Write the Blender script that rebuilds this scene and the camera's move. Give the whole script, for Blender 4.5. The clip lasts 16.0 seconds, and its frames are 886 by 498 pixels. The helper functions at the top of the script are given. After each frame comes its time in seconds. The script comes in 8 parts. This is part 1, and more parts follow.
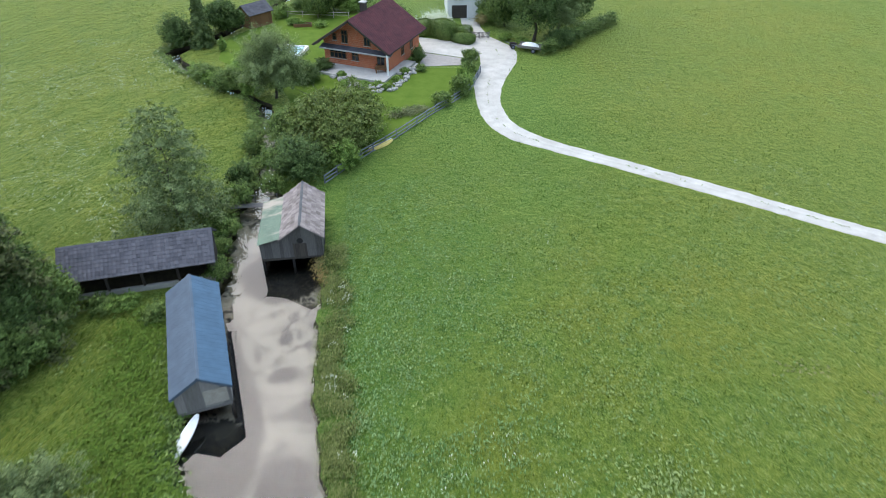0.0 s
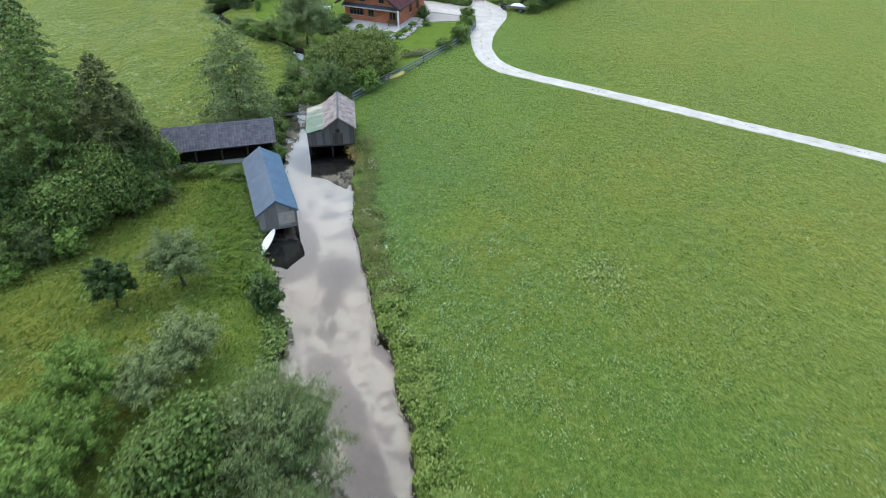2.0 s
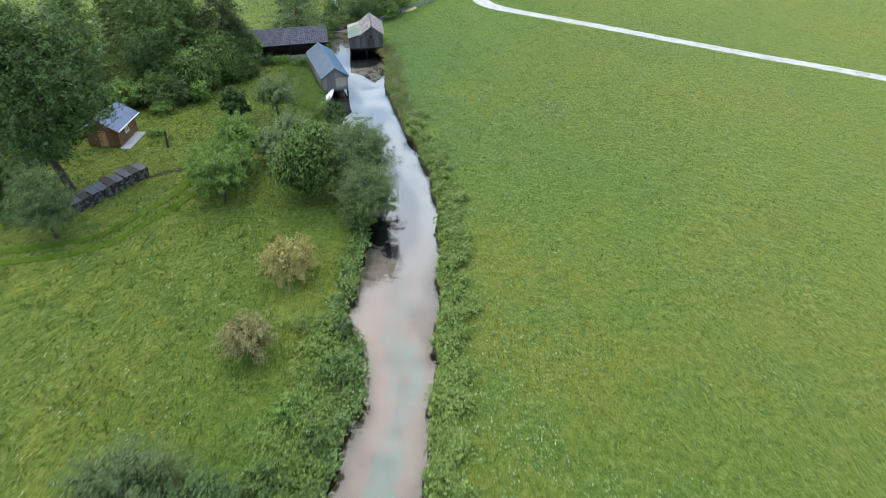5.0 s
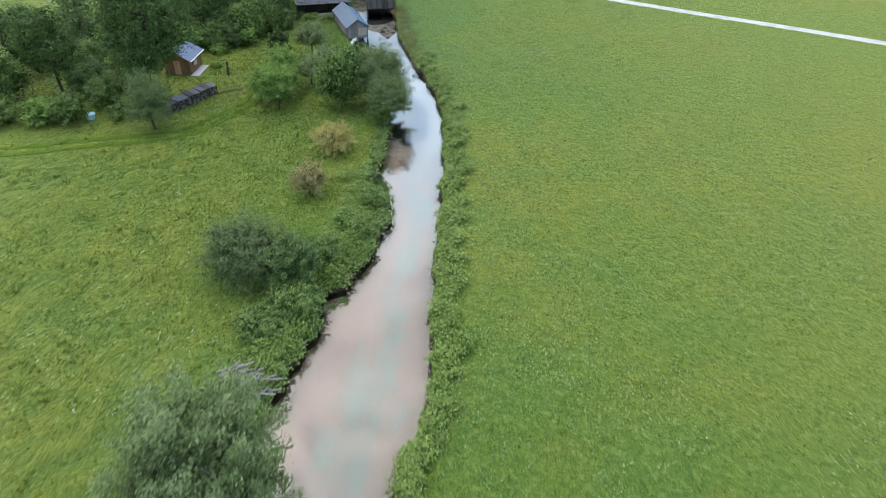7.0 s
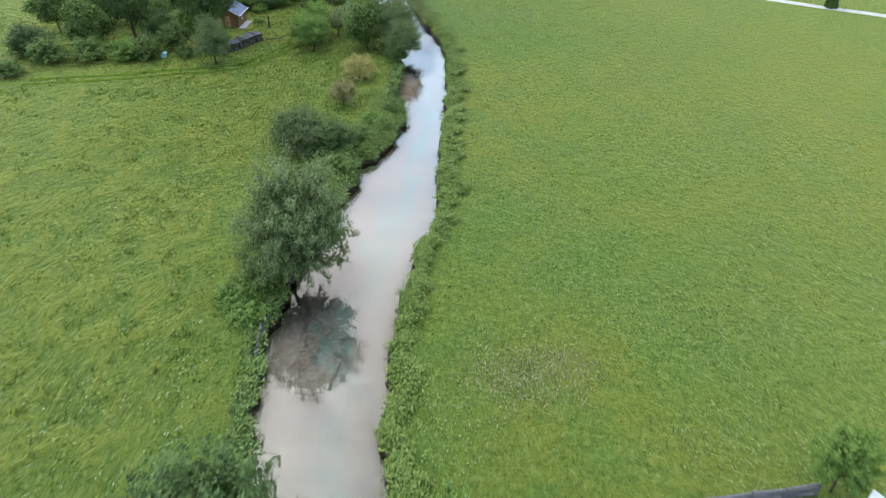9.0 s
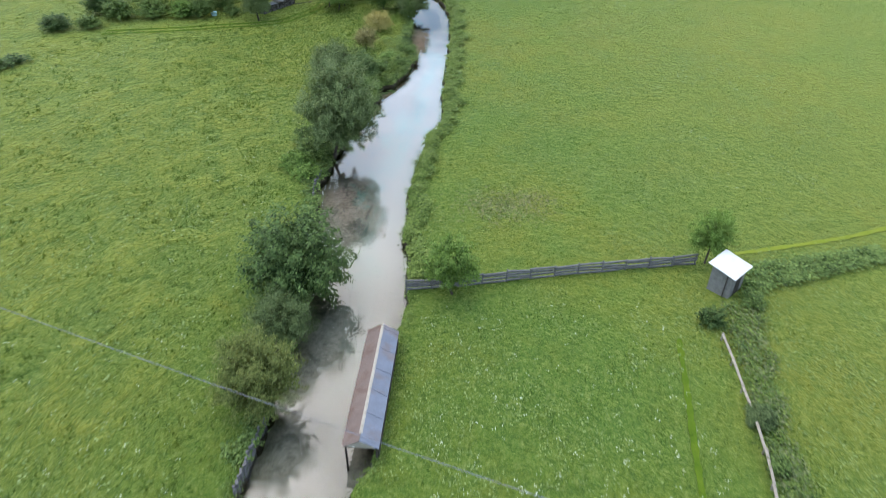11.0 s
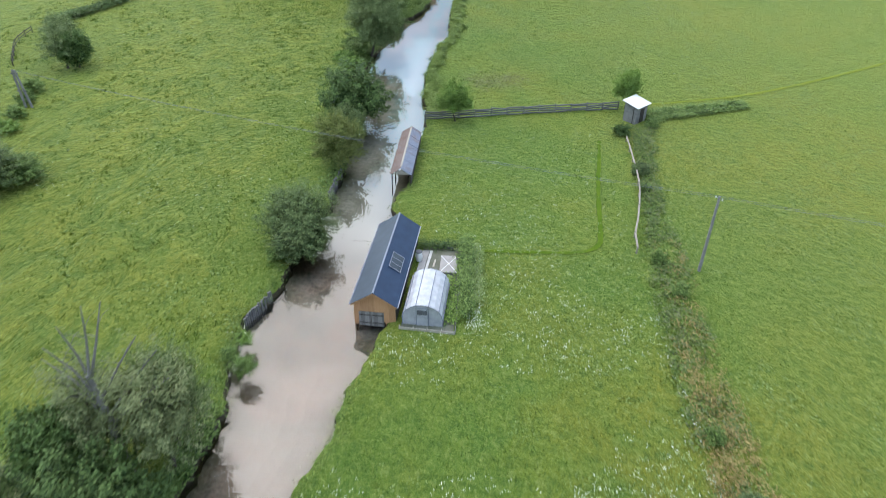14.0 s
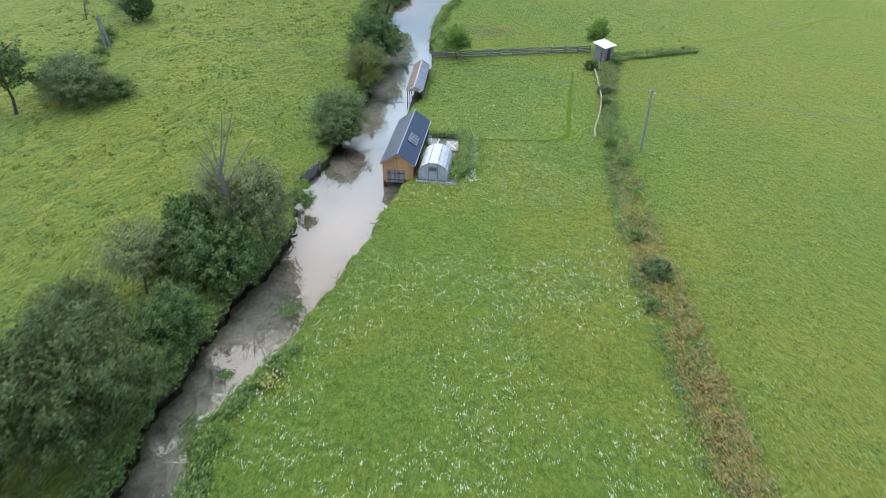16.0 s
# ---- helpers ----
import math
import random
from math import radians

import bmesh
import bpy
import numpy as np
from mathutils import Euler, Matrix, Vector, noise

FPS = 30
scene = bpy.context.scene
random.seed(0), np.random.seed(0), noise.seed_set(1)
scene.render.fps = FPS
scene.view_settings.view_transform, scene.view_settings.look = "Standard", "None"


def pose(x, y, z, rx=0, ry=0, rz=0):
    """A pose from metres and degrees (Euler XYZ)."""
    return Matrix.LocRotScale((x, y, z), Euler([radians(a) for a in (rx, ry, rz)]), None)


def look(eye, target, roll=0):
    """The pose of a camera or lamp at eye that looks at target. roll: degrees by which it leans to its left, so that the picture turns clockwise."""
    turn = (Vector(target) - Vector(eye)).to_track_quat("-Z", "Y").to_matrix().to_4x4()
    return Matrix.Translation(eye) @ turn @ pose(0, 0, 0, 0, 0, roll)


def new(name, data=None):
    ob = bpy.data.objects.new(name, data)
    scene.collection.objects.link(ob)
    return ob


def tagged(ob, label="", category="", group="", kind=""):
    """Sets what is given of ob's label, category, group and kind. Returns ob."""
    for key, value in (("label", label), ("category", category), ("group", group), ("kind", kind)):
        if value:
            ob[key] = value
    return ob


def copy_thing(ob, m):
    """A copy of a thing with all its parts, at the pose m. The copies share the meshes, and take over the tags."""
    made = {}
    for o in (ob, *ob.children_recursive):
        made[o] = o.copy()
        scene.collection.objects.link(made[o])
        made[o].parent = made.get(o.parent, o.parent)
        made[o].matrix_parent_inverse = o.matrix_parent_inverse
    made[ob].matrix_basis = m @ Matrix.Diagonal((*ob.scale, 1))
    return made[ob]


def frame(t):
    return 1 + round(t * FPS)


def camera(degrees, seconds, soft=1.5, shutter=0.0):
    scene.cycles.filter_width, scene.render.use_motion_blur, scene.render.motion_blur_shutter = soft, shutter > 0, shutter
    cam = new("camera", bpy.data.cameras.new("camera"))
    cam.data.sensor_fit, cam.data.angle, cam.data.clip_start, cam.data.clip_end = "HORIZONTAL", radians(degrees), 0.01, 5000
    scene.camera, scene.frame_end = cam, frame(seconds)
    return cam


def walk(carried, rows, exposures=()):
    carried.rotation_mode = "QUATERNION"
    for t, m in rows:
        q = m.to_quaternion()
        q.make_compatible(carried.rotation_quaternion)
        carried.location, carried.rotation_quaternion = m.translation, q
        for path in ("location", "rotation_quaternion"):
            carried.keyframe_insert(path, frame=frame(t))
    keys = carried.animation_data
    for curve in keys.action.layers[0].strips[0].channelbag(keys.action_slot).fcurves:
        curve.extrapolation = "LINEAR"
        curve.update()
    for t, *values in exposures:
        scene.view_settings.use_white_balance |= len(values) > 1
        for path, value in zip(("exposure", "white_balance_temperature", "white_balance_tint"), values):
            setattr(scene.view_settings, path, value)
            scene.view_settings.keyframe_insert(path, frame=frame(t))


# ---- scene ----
import collections

EXPOSURES = [(0.0, -2.10, 6500, 10.0), (4.0, -2.04, 6500, 10.0), (16.0, -2.00, 6500, 10.0)]
cam = camera(67.9, 16.0, soft=0.75, shutter=0.45)
# seconds, x, y, z, yaw, pitch, roll
PATH = [
    (0.0, -0.05, 0.68, 32.73, 0.65, -35.67, 0.04),
    (0.5, -0.04, -4.47, 32.96, 0.64, -35.78, 0.08),
    (1.0, -0.06, -9.75, 33.14, 0.61, -35.84, 0.11),
    (1.5, -0.11, -15.12, 33.26, 0.57, -35.86, 0.15),
    (2.0, -0.18, -20.60, 33.36, 0.52, -35.85, 0.19),
    (2.5, -0.26, -26.15, 33.43, 0.47, -35.82, 0.23),
    (3.0, -0.35, -31.77, 33.50, 0.42, -35.78, 0.27),
    (3.5, -0.44, -37.46, 33.55, 0.37, -35.73, 0.30),
    (4.0, -0.52, -43.19, 33.61, 0.33, -35.67, 0.34),
    (4.5, -0.60, -48.97, 33.67, 0.29, -35.62, 0.37),
    (5.0, -0.67, -54.79, 33.73, 0.27, -35.56, 0.39),
    (5.5, -0.73, -60.64, 33.81, 0.26, -35.52, 0.41),
    (6.0, -0.77, -66.51, 33.89, 0.26, -35.47, 0.43),
    (6.5, -0.80, -72.41, 33.99, 0.28, -35.44, 0.45),
    (7.0, -0.80, -78.32, 34.09, 0.31, -35.41, 0.46),
    (7.5, -0.79, -84.24, 34.19, 0.35, -35.38, 0.46),
    (8.0, -0.76, -90.18, 34.31, 0.41, -35.36, 0.46),
    (8.5, -0.71, -96.12, 34.42, 0.48, -35.34, 0.46),
    (9.0, -0.65, -102.07, 34.53, 0.56, -35.33, 0.46),
    (9.5, -0.56, -108.02, 34.64, 0.65, -35.31, 0.45),
    (10.0, -0.47, -113.98, 34.74, 0.75, -35.30, 0.44),
    (10.5, -0.36, -119.93, 34.83, 0.85, -35.28, 0.43),
    (11.0, -0.24, -125.89, 34.91, 0.96, -35.25, 0.42),
    (11.5, -0.12, -131.85, 34.97, 1.07, -35.23, 0.42),
    (12.0, 0.01, -137.81, 35.02, 1.18, -35.19, 0.41),
    (12.5, 0.14, -143.76, 35.05, 1.28, -35.16, 0.41),
    (13.0, 0.27, -149.71, 35.06, 1.38, -35.12, 0.42),
    (13.5, 0.39, -155.66, 35.06, 1.46, -35.07, 0.43),
    (14.0, 0.49, -161.60, 35.04, 1.53, -35.03, 0.46),
    (14.5, 0.58, -167.53, 35.00, 1.57, -34.99, 0.49),
    (15.0, 0.65, -173.46, 34.96, 1.59, -34.95, 0.54),
    (15.5, 0.70, -179.37, 34.92, 1.58, -34.93, 0.61),
    (16.0, 0.71, -185.27, 34.88, 1.53, -34.92, 0.69),
]


def eye_pose(x, y, z, yaw, pitch, roll):
    """A camera pose from metres and degrees: yaw to the left of +y, pitch up, roll to the left."""
    a, b = radians(yaw), radians(pitch)
    ahead = Vector((-math.sin(a) * math.cos(b), math.cos(a) * math.cos(b), math.sin(b)))
    return look((x, y, z), Vector((x, y, z)) + ahead, roll)


walk(cam, [(t, eye_pose(*row)) for t, *row in PATH], EXPOSURES)

# ---- sky, sun ----
SUN_AZIMUTH, SUN_HEIGHT = -35.0, 60.0  # degrees from +y to the right, degrees up
sun_way = Vector((math.sin(radians(SUN_AZIMUTH)) * math.cos(radians(SUN_HEIGHT)),
                  math.cos(radians(SUN_AZIMUTH)) * math.cos(radians(SUN_HEIGHT)), math.sin(radians(SUN_HEIGHT))))


def build_world():
    """A bright broken overcast: a clear sky, and clouds that are lightest round the hidden sun."""
    world = bpy.data.worlds.new("sky")
    scene.world = world
    world.use_nodes = True
    nt = world.node_tree
    nt.nodes.clear()
    n, link = nt.nodes.new, nt.links.new
    sky = n("ShaderNodeTexSky")
    sky.sky_type, sky.sun_disc = "NISHITA", False
    sky.sun_elevation, sky.sun_rotation = radians(SUN_HEIGHT), radians(SUN_AZIMUTH)
    coord = n("ShaderNodeTexCoord")
    dot = n("ShaderNodeVectorMath")
    dot.operation = "DOT_PRODUCT"
    dot.inputs[1].default_value = sun_way
    link(coord.outputs["Generated"], dot.inputs[0])
    glow = n("ShaderNodeMapRange")
    glow.interpolation_type = "SMOOTHSTEP"
    glow.inputs["From Min"].default_value, glow.inputs["From Max"].default_value = 0.22, 0.84
    glow.inputs["To Min"].default_value, glow.inputs["To Max"].default_value = 6.0, CLOUD_GLOW
    link(dot.outputs["Value"], glow.inputs["Value"])
    cloud = n("ShaderNodeTexNoise")
    cloud.inputs["Scale"].default_value, cloud.inputs["Detail"].default_value = 3.2, 8.0
    cloud.inputs["Roughness"].default_value = 0.55
    cover = n("ShaderNodeValToRGB")
    cover.color_ramp.elements[0].position, cover.color_ramp.elements[1].position = 0.44, 0.53
    cover.color_ramp.elements[0].color = (0.48, 0.48, 0.48, 1)
    closed = n("ShaderNodeMapRange")  # the cover closes towards the sun
    closed.inputs["From Min"].default_value, closed.inputs["From Max"].default_value = 0.74, 0.90
    closed.inputs["To Max"].default_value = 0.16
    link(dot.outputs["Value"], closed.inputs["Value"])
    thick = n("ShaderNodeMath")
    link(cloud.outputs["Fac"], thick.inputs[0])
    link(closed.outputs["Result"], thick.inputs[1])
    link(thick.outputs[0], cover.inputs["Fac"])
    white = n("ShaderNodeMix")
    white.data_type = "RGBA"
    white.inputs["Factor"].default_value = 1.0
    white.blend_type = "MULTIPLY"
    billow = n("ShaderNodeTexNoise")
    billow.inputs["Scale"].default_value, billow.inputs["Detail"].default_value = 5.0, 5.0
    shade = n("ShaderNodeValToRGB")
    shade.color_ramp.elements[0].position, shade.color_ramp.elements[1].position = 0.35, 0.62
    shade.color_ramp.elements[0].color, shade.color_ramp.elements[1].color = (0.66, 0.67, 0.69, 1), (1.06, 1.06, 1.06, 1)
    link(billow.outputs["Fac"], shade.inputs["Fac"])
    link(shade.outputs["Color"], white.inputs["A"])
    away = n("ShaderNodeMapRange")
    away.inputs["From Min"].default_value, away.inputs["From Max"].default_value = 0.76, 0.91
    link(dot.outputs["Value"], away.inputs["Value"])
    tint = n("ShaderNodeMix")  # bluish away from the sun and where the cloud is thin
    tint.data_type = "RGBA"
    tint.inputs[6].default_value, tint.inputs[7].default_value = (0.72, 0.94, 1.20, 1), (1.085, 1.02, 1.0, 1)
    link(away.outputs["Result"], tint.inputs["Factor"])
    thin = n("ShaderNodeMix")
    thin.data_type = "RGBA"
    thin.inputs[6].default_value = (0.56, 0.83, 1.20, 1)
    link(cover.outputs["Color"], thin.inputs["Factor"])
    link(tint.outputs[2], thin.inputs[7])
    lit = n("ShaderNodeVectorMath")
    lit.operation = "SCALE"
    link(thin.outputs[2], lit.inputs[0])
    link(glow.outputs["Result"], lit.inputs["Scale"])
    link(lit.outputs["Vector"], white.inputs["B"])
    clear = n("ShaderNodeBackground")
    clear.inputs["Strength"].default_value = 0.15
    link(sky.outputs["Color"], clear.inputs["Color"])
    cloudy = n("ShaderNodeBackground")
    link(white.outputs["Result"], cloudy.inputs["Color"])
    mix = n("ShaderNodeMixShader")
    link(cover.outputs["Color"], mix.inputs["Fac"])
    link(clear.outputs["Background"], mix.inputs[1])
    link(cloudy.outputs["Background"], mix.inputs[2])
    link(mix.outputs["Shader"], n("ShaderNodeOutputWorld").inputs["Surface"])


CLOUD_GLOW = 14.8
build_world()
sun = new("sun", bpy.data.lights.new("sun", "SUN"))
sun.data.energy, sun.data.angle, sun.data.color = 1.5, radians(14), (1.0, 0.96, 0.9)
sun.matrix_world = look(sun_way * 300, (0, 0, 0))


# ---- materials ----
class Nodes:
    """A short hand for building node materials."""

    def __init__(self, name):
        self.material = bpy.data.materials.new(name)
        self.material.use_nodes = True
        self.tree = self.material.node_tree
        self.tree.nodes.clear()
        self.out = self.tree.nodes.new("ShaderNodeOutputMaterial")
        self.where = self.tree.nodes.new("ShaderNodeTexCoord").outputs["Object"]

    def node(self, kind, **inputs):
        made = self.tree.nodes.new(kind)
        for key, value in inputs.items():
            self.feed(made.inputs[key.replace("_", " ")], value)
        return made

    def feed(self, socket, value):
        if isinstance(value, bpy.types.NodeSocket):
            self.tree.links.new(value, socket)
        elif isinstance(value, tuple) and len(value) == 3 and socket.type == "RGBA":
            socket.default_value = (*value, 1)
        else:
            socket.default_value = value

    def noise(self, scale, detail=4.0, rough=0.55, stretch=None, warp=0.0):
        where = self.where
        if stretch:
            where = self.node("ShaderNodeMapping", Vector=where, Scale=stretch).outputs["Vector"]
        return self.node("ShaderNodeTexNoise", Vector=where, Scale=scale, Detail=detail, Roughness=rough, Distortion=warp).outputs["Fac"]

    def ramp(self, fac, *stops):
        made = self.node("ShaderNodeValToRGB", Fac=fac)
        while len(made.color_ramp.elements) < len(stops):
            made.color_ramp.elements.new(0.5)
        for e, (at, colour) in zip(made.color_ramp.elements, stops):
            e.position = at
            e.color = (*colour, 1) if isinstance(colour, tuple) else (colour, colour, colour, 1)
        return made.outputs["Color"]

    def mix(self, fac, a, b, blend="MIX"):
        made = self.tree.nodes.new("ShaderNodeMix")
        made.data_type, made.blend_type = "RGBA", blend
        self.feed(made.inputs["Factor"], fac)
        self.feed(made.inputs[6], a)
        self.feed(made.inputs[7], b)
        return made.outputs[2]

    def maths(self, what, a, b=0.0):
        made = self.tree.nodes.new("ShaderNodeMath")
        made.operation = what
        self.feed(made.inputs[0], a)
        self.feed(made.inputs[1], b)
        return made.outputs[0]

    def bump(self, height, strength=0.4, distance=0.05):
        return self.node("ShaderNodeBump", Height=height, Strength=strength, Distance=distance).outputs["Normal"]

    def island(self):
        return self.tree.nodes.new("ShaderNodeNewGeometry").outputs["Random Per Island"]

    def each(self):
        return self.tree.nodes.new("ShaderNodeObjectInfo").outputs["Random"]

    def surface(self, colour, rough=0.8, metal=0.0, normal=None, **more):
        made = self.node("ShaderNodeBsdfPrincipled", Base_Color=colour, Roughness=rough, Metallic=metal, **more)
        if normal:
            self.feed(made.inputs["Normal"], normal)
        self.feed(self.out.inputs["Surface"], made.outputs["BSDF"])
        return self.material


def plain(name, dark, light, scale=3.0, rough=0.8, metal=0.0, bump=0.3, distance=0.01, stretch=None, island=0.0, gloss=0.3):
    """Colour between two tones at two scales, with fine relief."""
    m = Nodes(name)
    coarse, fine = m.noise(scale, 4, 0.6, stretch), m.noise(scale * 9, 3, 0.6, stretch)
    fac = m.maths("ADD", m.maths("MULTIPLY", coarse, 0.65), m.maths("MULTIPLY", fine, 0.35))
    colour = m.ramp(fac, (0.32, dark), (0.68, light))
    if island:
        colour = m.mix(island, colour, m.ramp(m.island(), (0.0, tuple(c * 0.45 for c in dark)), (1.0, tuple(min(1, c * 1.25) for c in light))))
    return m.surface(colour, rough, metal, m.bump(fine, bump, distance), Specular_IOR_Level=gloss)


def meadow_colour(m):
    """Meadow greens: broad drifts, patches of herbs, tussocks, and a fine mottling of leaves; the left field is rougher and yellower."""
    broad, patch, tuft, fine = m.noise(0.028, 4), m.noise(0.16, 5, 0.65), m.noise(0.8, 5, 0.7), m.noise(6.5, 4, 0.75)
    clump, grain = m.noise(0.34, 4, 0.6, (1.0, 0.6, 1.0), 0.8), m.noise(2.3, 4, 0.65, (1.0, 0.75, 1.0), 0.6)
    colour = m.ramp(broad, (0.38, (0.052, 0.120, 0.010)), (0.5, (0.090, 0.136, 0.009)), (0.62, (0.140, 0.148, 0.010)))
    colour = m.mix(m.ramp(patch, (0.46, 0.0), (0.66, 0.8)), colour, (0.054, 0.128, 0.013))
    colour = m.mix(m.ramp(patch, (0.32, 0.65), (0.46, 0.0)), colour, (0.112, 0.142, 0.014))
    plot = m.node("ShaderNodeMapRange", Value=m.maths("ADD", m.node("ShaderNodeSeparateXYZ", Vector=m.where).outputs["X"], m.maths("MULTIPLY", broad, 20.0)))
    plot.inputs["From Min"].default_value, plot.inputs["From Max"].default_value = -4.0, -16.0
    rough = plot.outputs["Result"]
    colour = m.mix(m.maths("MULTIPLY", rough, 0.5), colour, (0.146, 0.152, 0.013))
    far_plot = m.node("ShaderNodeMapRange", Value=m.maths("ADD", m.node("ShaderNodeSeparateXYZ", Vector=m.where).outputs["X"], m.maths("MULTIPLY", broad, 14.0)))
    far_plot.inputs["From Min"].default_value, far_plot.inputs["From Max"].default_value = 22.0, 32.0
    colour = m.mix(m.maths("MULTIPLY", far_plot.outputs["Result"], 0.35), colour, (0.138, 0.148, 0.020))
    colour = m.mix(m.maths("MULTIPLY", m.ramp(clump, (0.38, 0.65), (0.50, 0.0)), rough), colour, (0.038, 0.090, 0.009))
    colour = m.mix(m.maths("MULTIPLY", m.ramp(clump, (0.54, 0.0), (0.66, 0.7)), rough), colour, (0.195, 0.200, 0.022))
    colour = m.mix(m.ramp(tuft, (0.36, 0.6), (0.52, 0.0)), colour, (0.046, 0.106, 0.010))
    colour = m.mix(m.ramp(tuft, (0.54, 0.0), (0.70, 0.5)), colour, (0.125, 0.185, 0.026))
    colour = m.mix(m.ramp(grain, (0.34, 0.7), (0.50, 0.0)), colour, (0.038, 0.092, 0.012))
    colour = m.mix(m.ramp(grain, (0.52, 0.0), (0.66, 0.75)), colour, (0.165, 0.215, 0.048))
    colour = m.mix(m.ramp(fine, (0.34, 0.5), (0.48, 0.0)), colour, (0.038, 0.090, 0.012))
    # emerald herbs that spread from the bank by the boathouses
    at = m.node("ShaderNodeSeparateXYZ", Vector=m.where)
    lush = m.node("ShaderNodeMapRange", Value=m.maths("ADD", m.maths("SUBTRACT", at.outputs["X"], m.maths("MULTIPLY", at.outputs["Y"], 0.56)), m.maths("MULTIPLY", patch, 14.0)))
    lush.inputs["From Min"].default_value, lush.inputs["From Max"].default_value = -7.5, -13.0
    upper = m.node("ShaderNodeMapRange", Value=at.outputs["Y"])
    upper.inputs["From Min"].default_value, upper.inputs["From Max"].default_value = 8.0, 30.0
    beside = m.node("ShaderNodeMapRange", Value=at.outputs["X"])
    beside.inputs["From Min"].default_value, beside.inputs["From Max"].default_value = 18.0, 9.0
    colour = m.mix(m.maths("MULTIPLY", m.maths("MULTIPLY", rough, upper.outputs["Result"]), 0.4), colour, (0.066, 0.116, 0.009))
    colour = m.mix(m.maths("MULTIPLY", m.maths("MULTIPLY", m.maths("MULTIPLY", lush.outputs["Result"], beside.outputs["Result"]), upper.outputs["Result"]), m.maths("MULTIPLY", m.maths("SUBTRACT", 1.0, rough), 0.55)), colour, (0.048, 0.138, 0.020))
    height = m.maths("ADD", m.maths("MULTIPLY", fine, 0.35), m.maths("ADD", m.maths("ADD", tuft, m.maths("MULTIPLY", m.maths("MULTIPLY", clump, rough), 3.0)), m.maths("MULTIPLY", grain, 0.5)))
    colour = m.mix(m.ramp(fine, (0.52, 0.0), (0.68, 0.7)), colour, (0.180, 0.245, 0.075))
    return m.mix(0.08, colour, (0.150, 0.118, 0.080)), height


def make_meadow():
    m = Nodes("meadow_soil_and_grass")
    colour, height = meadow_colour(m)
    return m.surface(colour, 0.75, 0.0, m.bump(height, 0.9, 0.40), Specular_IOR_Level=0.08, Sheen_Weight=0.40, Sheen_Roughness=0.35, Sheen_Tint=(0.80, 0.80, 0.20))


def make_grass():
    m = Nodes("grass_blades")
    colour, fine = meadow_colour(m)
    colour = m.mix(0.35, colour, m.ramp(m.island(), (0.0, (0.036, 0.082, 0.010)), (0.5, (0.098, 0.166, 0.024)), (0.85, (0.170, 0.236, 0.060)), (1.0, (0.27, 0.33, 0.13))))
    return leafy(m, colour, 0.4, 0.65)


def leafy(m, colour, through_light=0.22, rough=0.55):
    face = m.node("ShaderNodeBsdfPrincipled", Base_Color=colour, Roughness=rough, Specular_IOR_Level=0.12)
    glow = m.node("ShaderNodeBsdfTranslucent", Color=m.mix(1.0, colour, (1.0, 1.0, 0.55), "MULTIPLY"))
    mix = m.node("ShaderNodeMixShader", Fac=through_light)
    m.tree.links.new(face.outputs[0], mix.inputs[1])
    m.tree.links.new(glow.outputs[0], mix.inputs[2])
    m.feed(m.out.inputs["Surface"], mix.outputs[0])
    return m.material


def make_leaf(name, dark, mid, light, spread=0.25):
    m = Nodes(name)
    deep, bright = tuple(c * 0.6 for c in dark), tuple(min(1, c * 1.3) for c in light)
    colour = m.ramp(m.island(), (0.0, deep), (0.5, mid), (0.85, light), (1.0, bright))
    patch = m.noise(0.7, 2)
    colour = m.mix(m.ramp(patch, (0.38, 0.0), (0.68, 0.7)), colour, light)
    colour = m.mix(m.maths("MULTIPLY", m.each(), spread), colour, dark)
    return leafy(m, colour)


# mats of grey weed on the bed: x, y, half width, half length, turn in degrees; the last is no weed but painted shade
# along the blue boathouse
WEED_MATS_AND_SHADE = [(-9.7, 23.9, 1.9, 2.6, 15), (-9.6, 20.6, 0.9, 2.2, 0), (-9.1, 16.9, 0.4, 1.3, 0), (-11.6, 33.0, 1.1, 0.8, 20), (-9.6, 30.2, 0.5, 0.5, 0), (-13.1, 29.6, 0.8, 2.9, 20),
             (-9.0, 12.4, 1.6, 1.9, 30), (-7.0, 9.3, 1.2, 3.4, 28), (-5.0, 4.2, 1.2, 4.2, 20), (-4.3, -1.2, 1.3, 4.4, 4), (-5.4, -5.6, 1.4, 1.4, 0),
             (-4.9, 14.4, 0.7, 1.8, 30), (-7.2, -2.6, 1.5, 3.2, 5), (-12.2, 36.6, 0.5, 0.7, 0), (-10.4, 36.0, 0.4, 0.5, 0), (-15.0, 33.2, 0.55, 5.6, 20)]


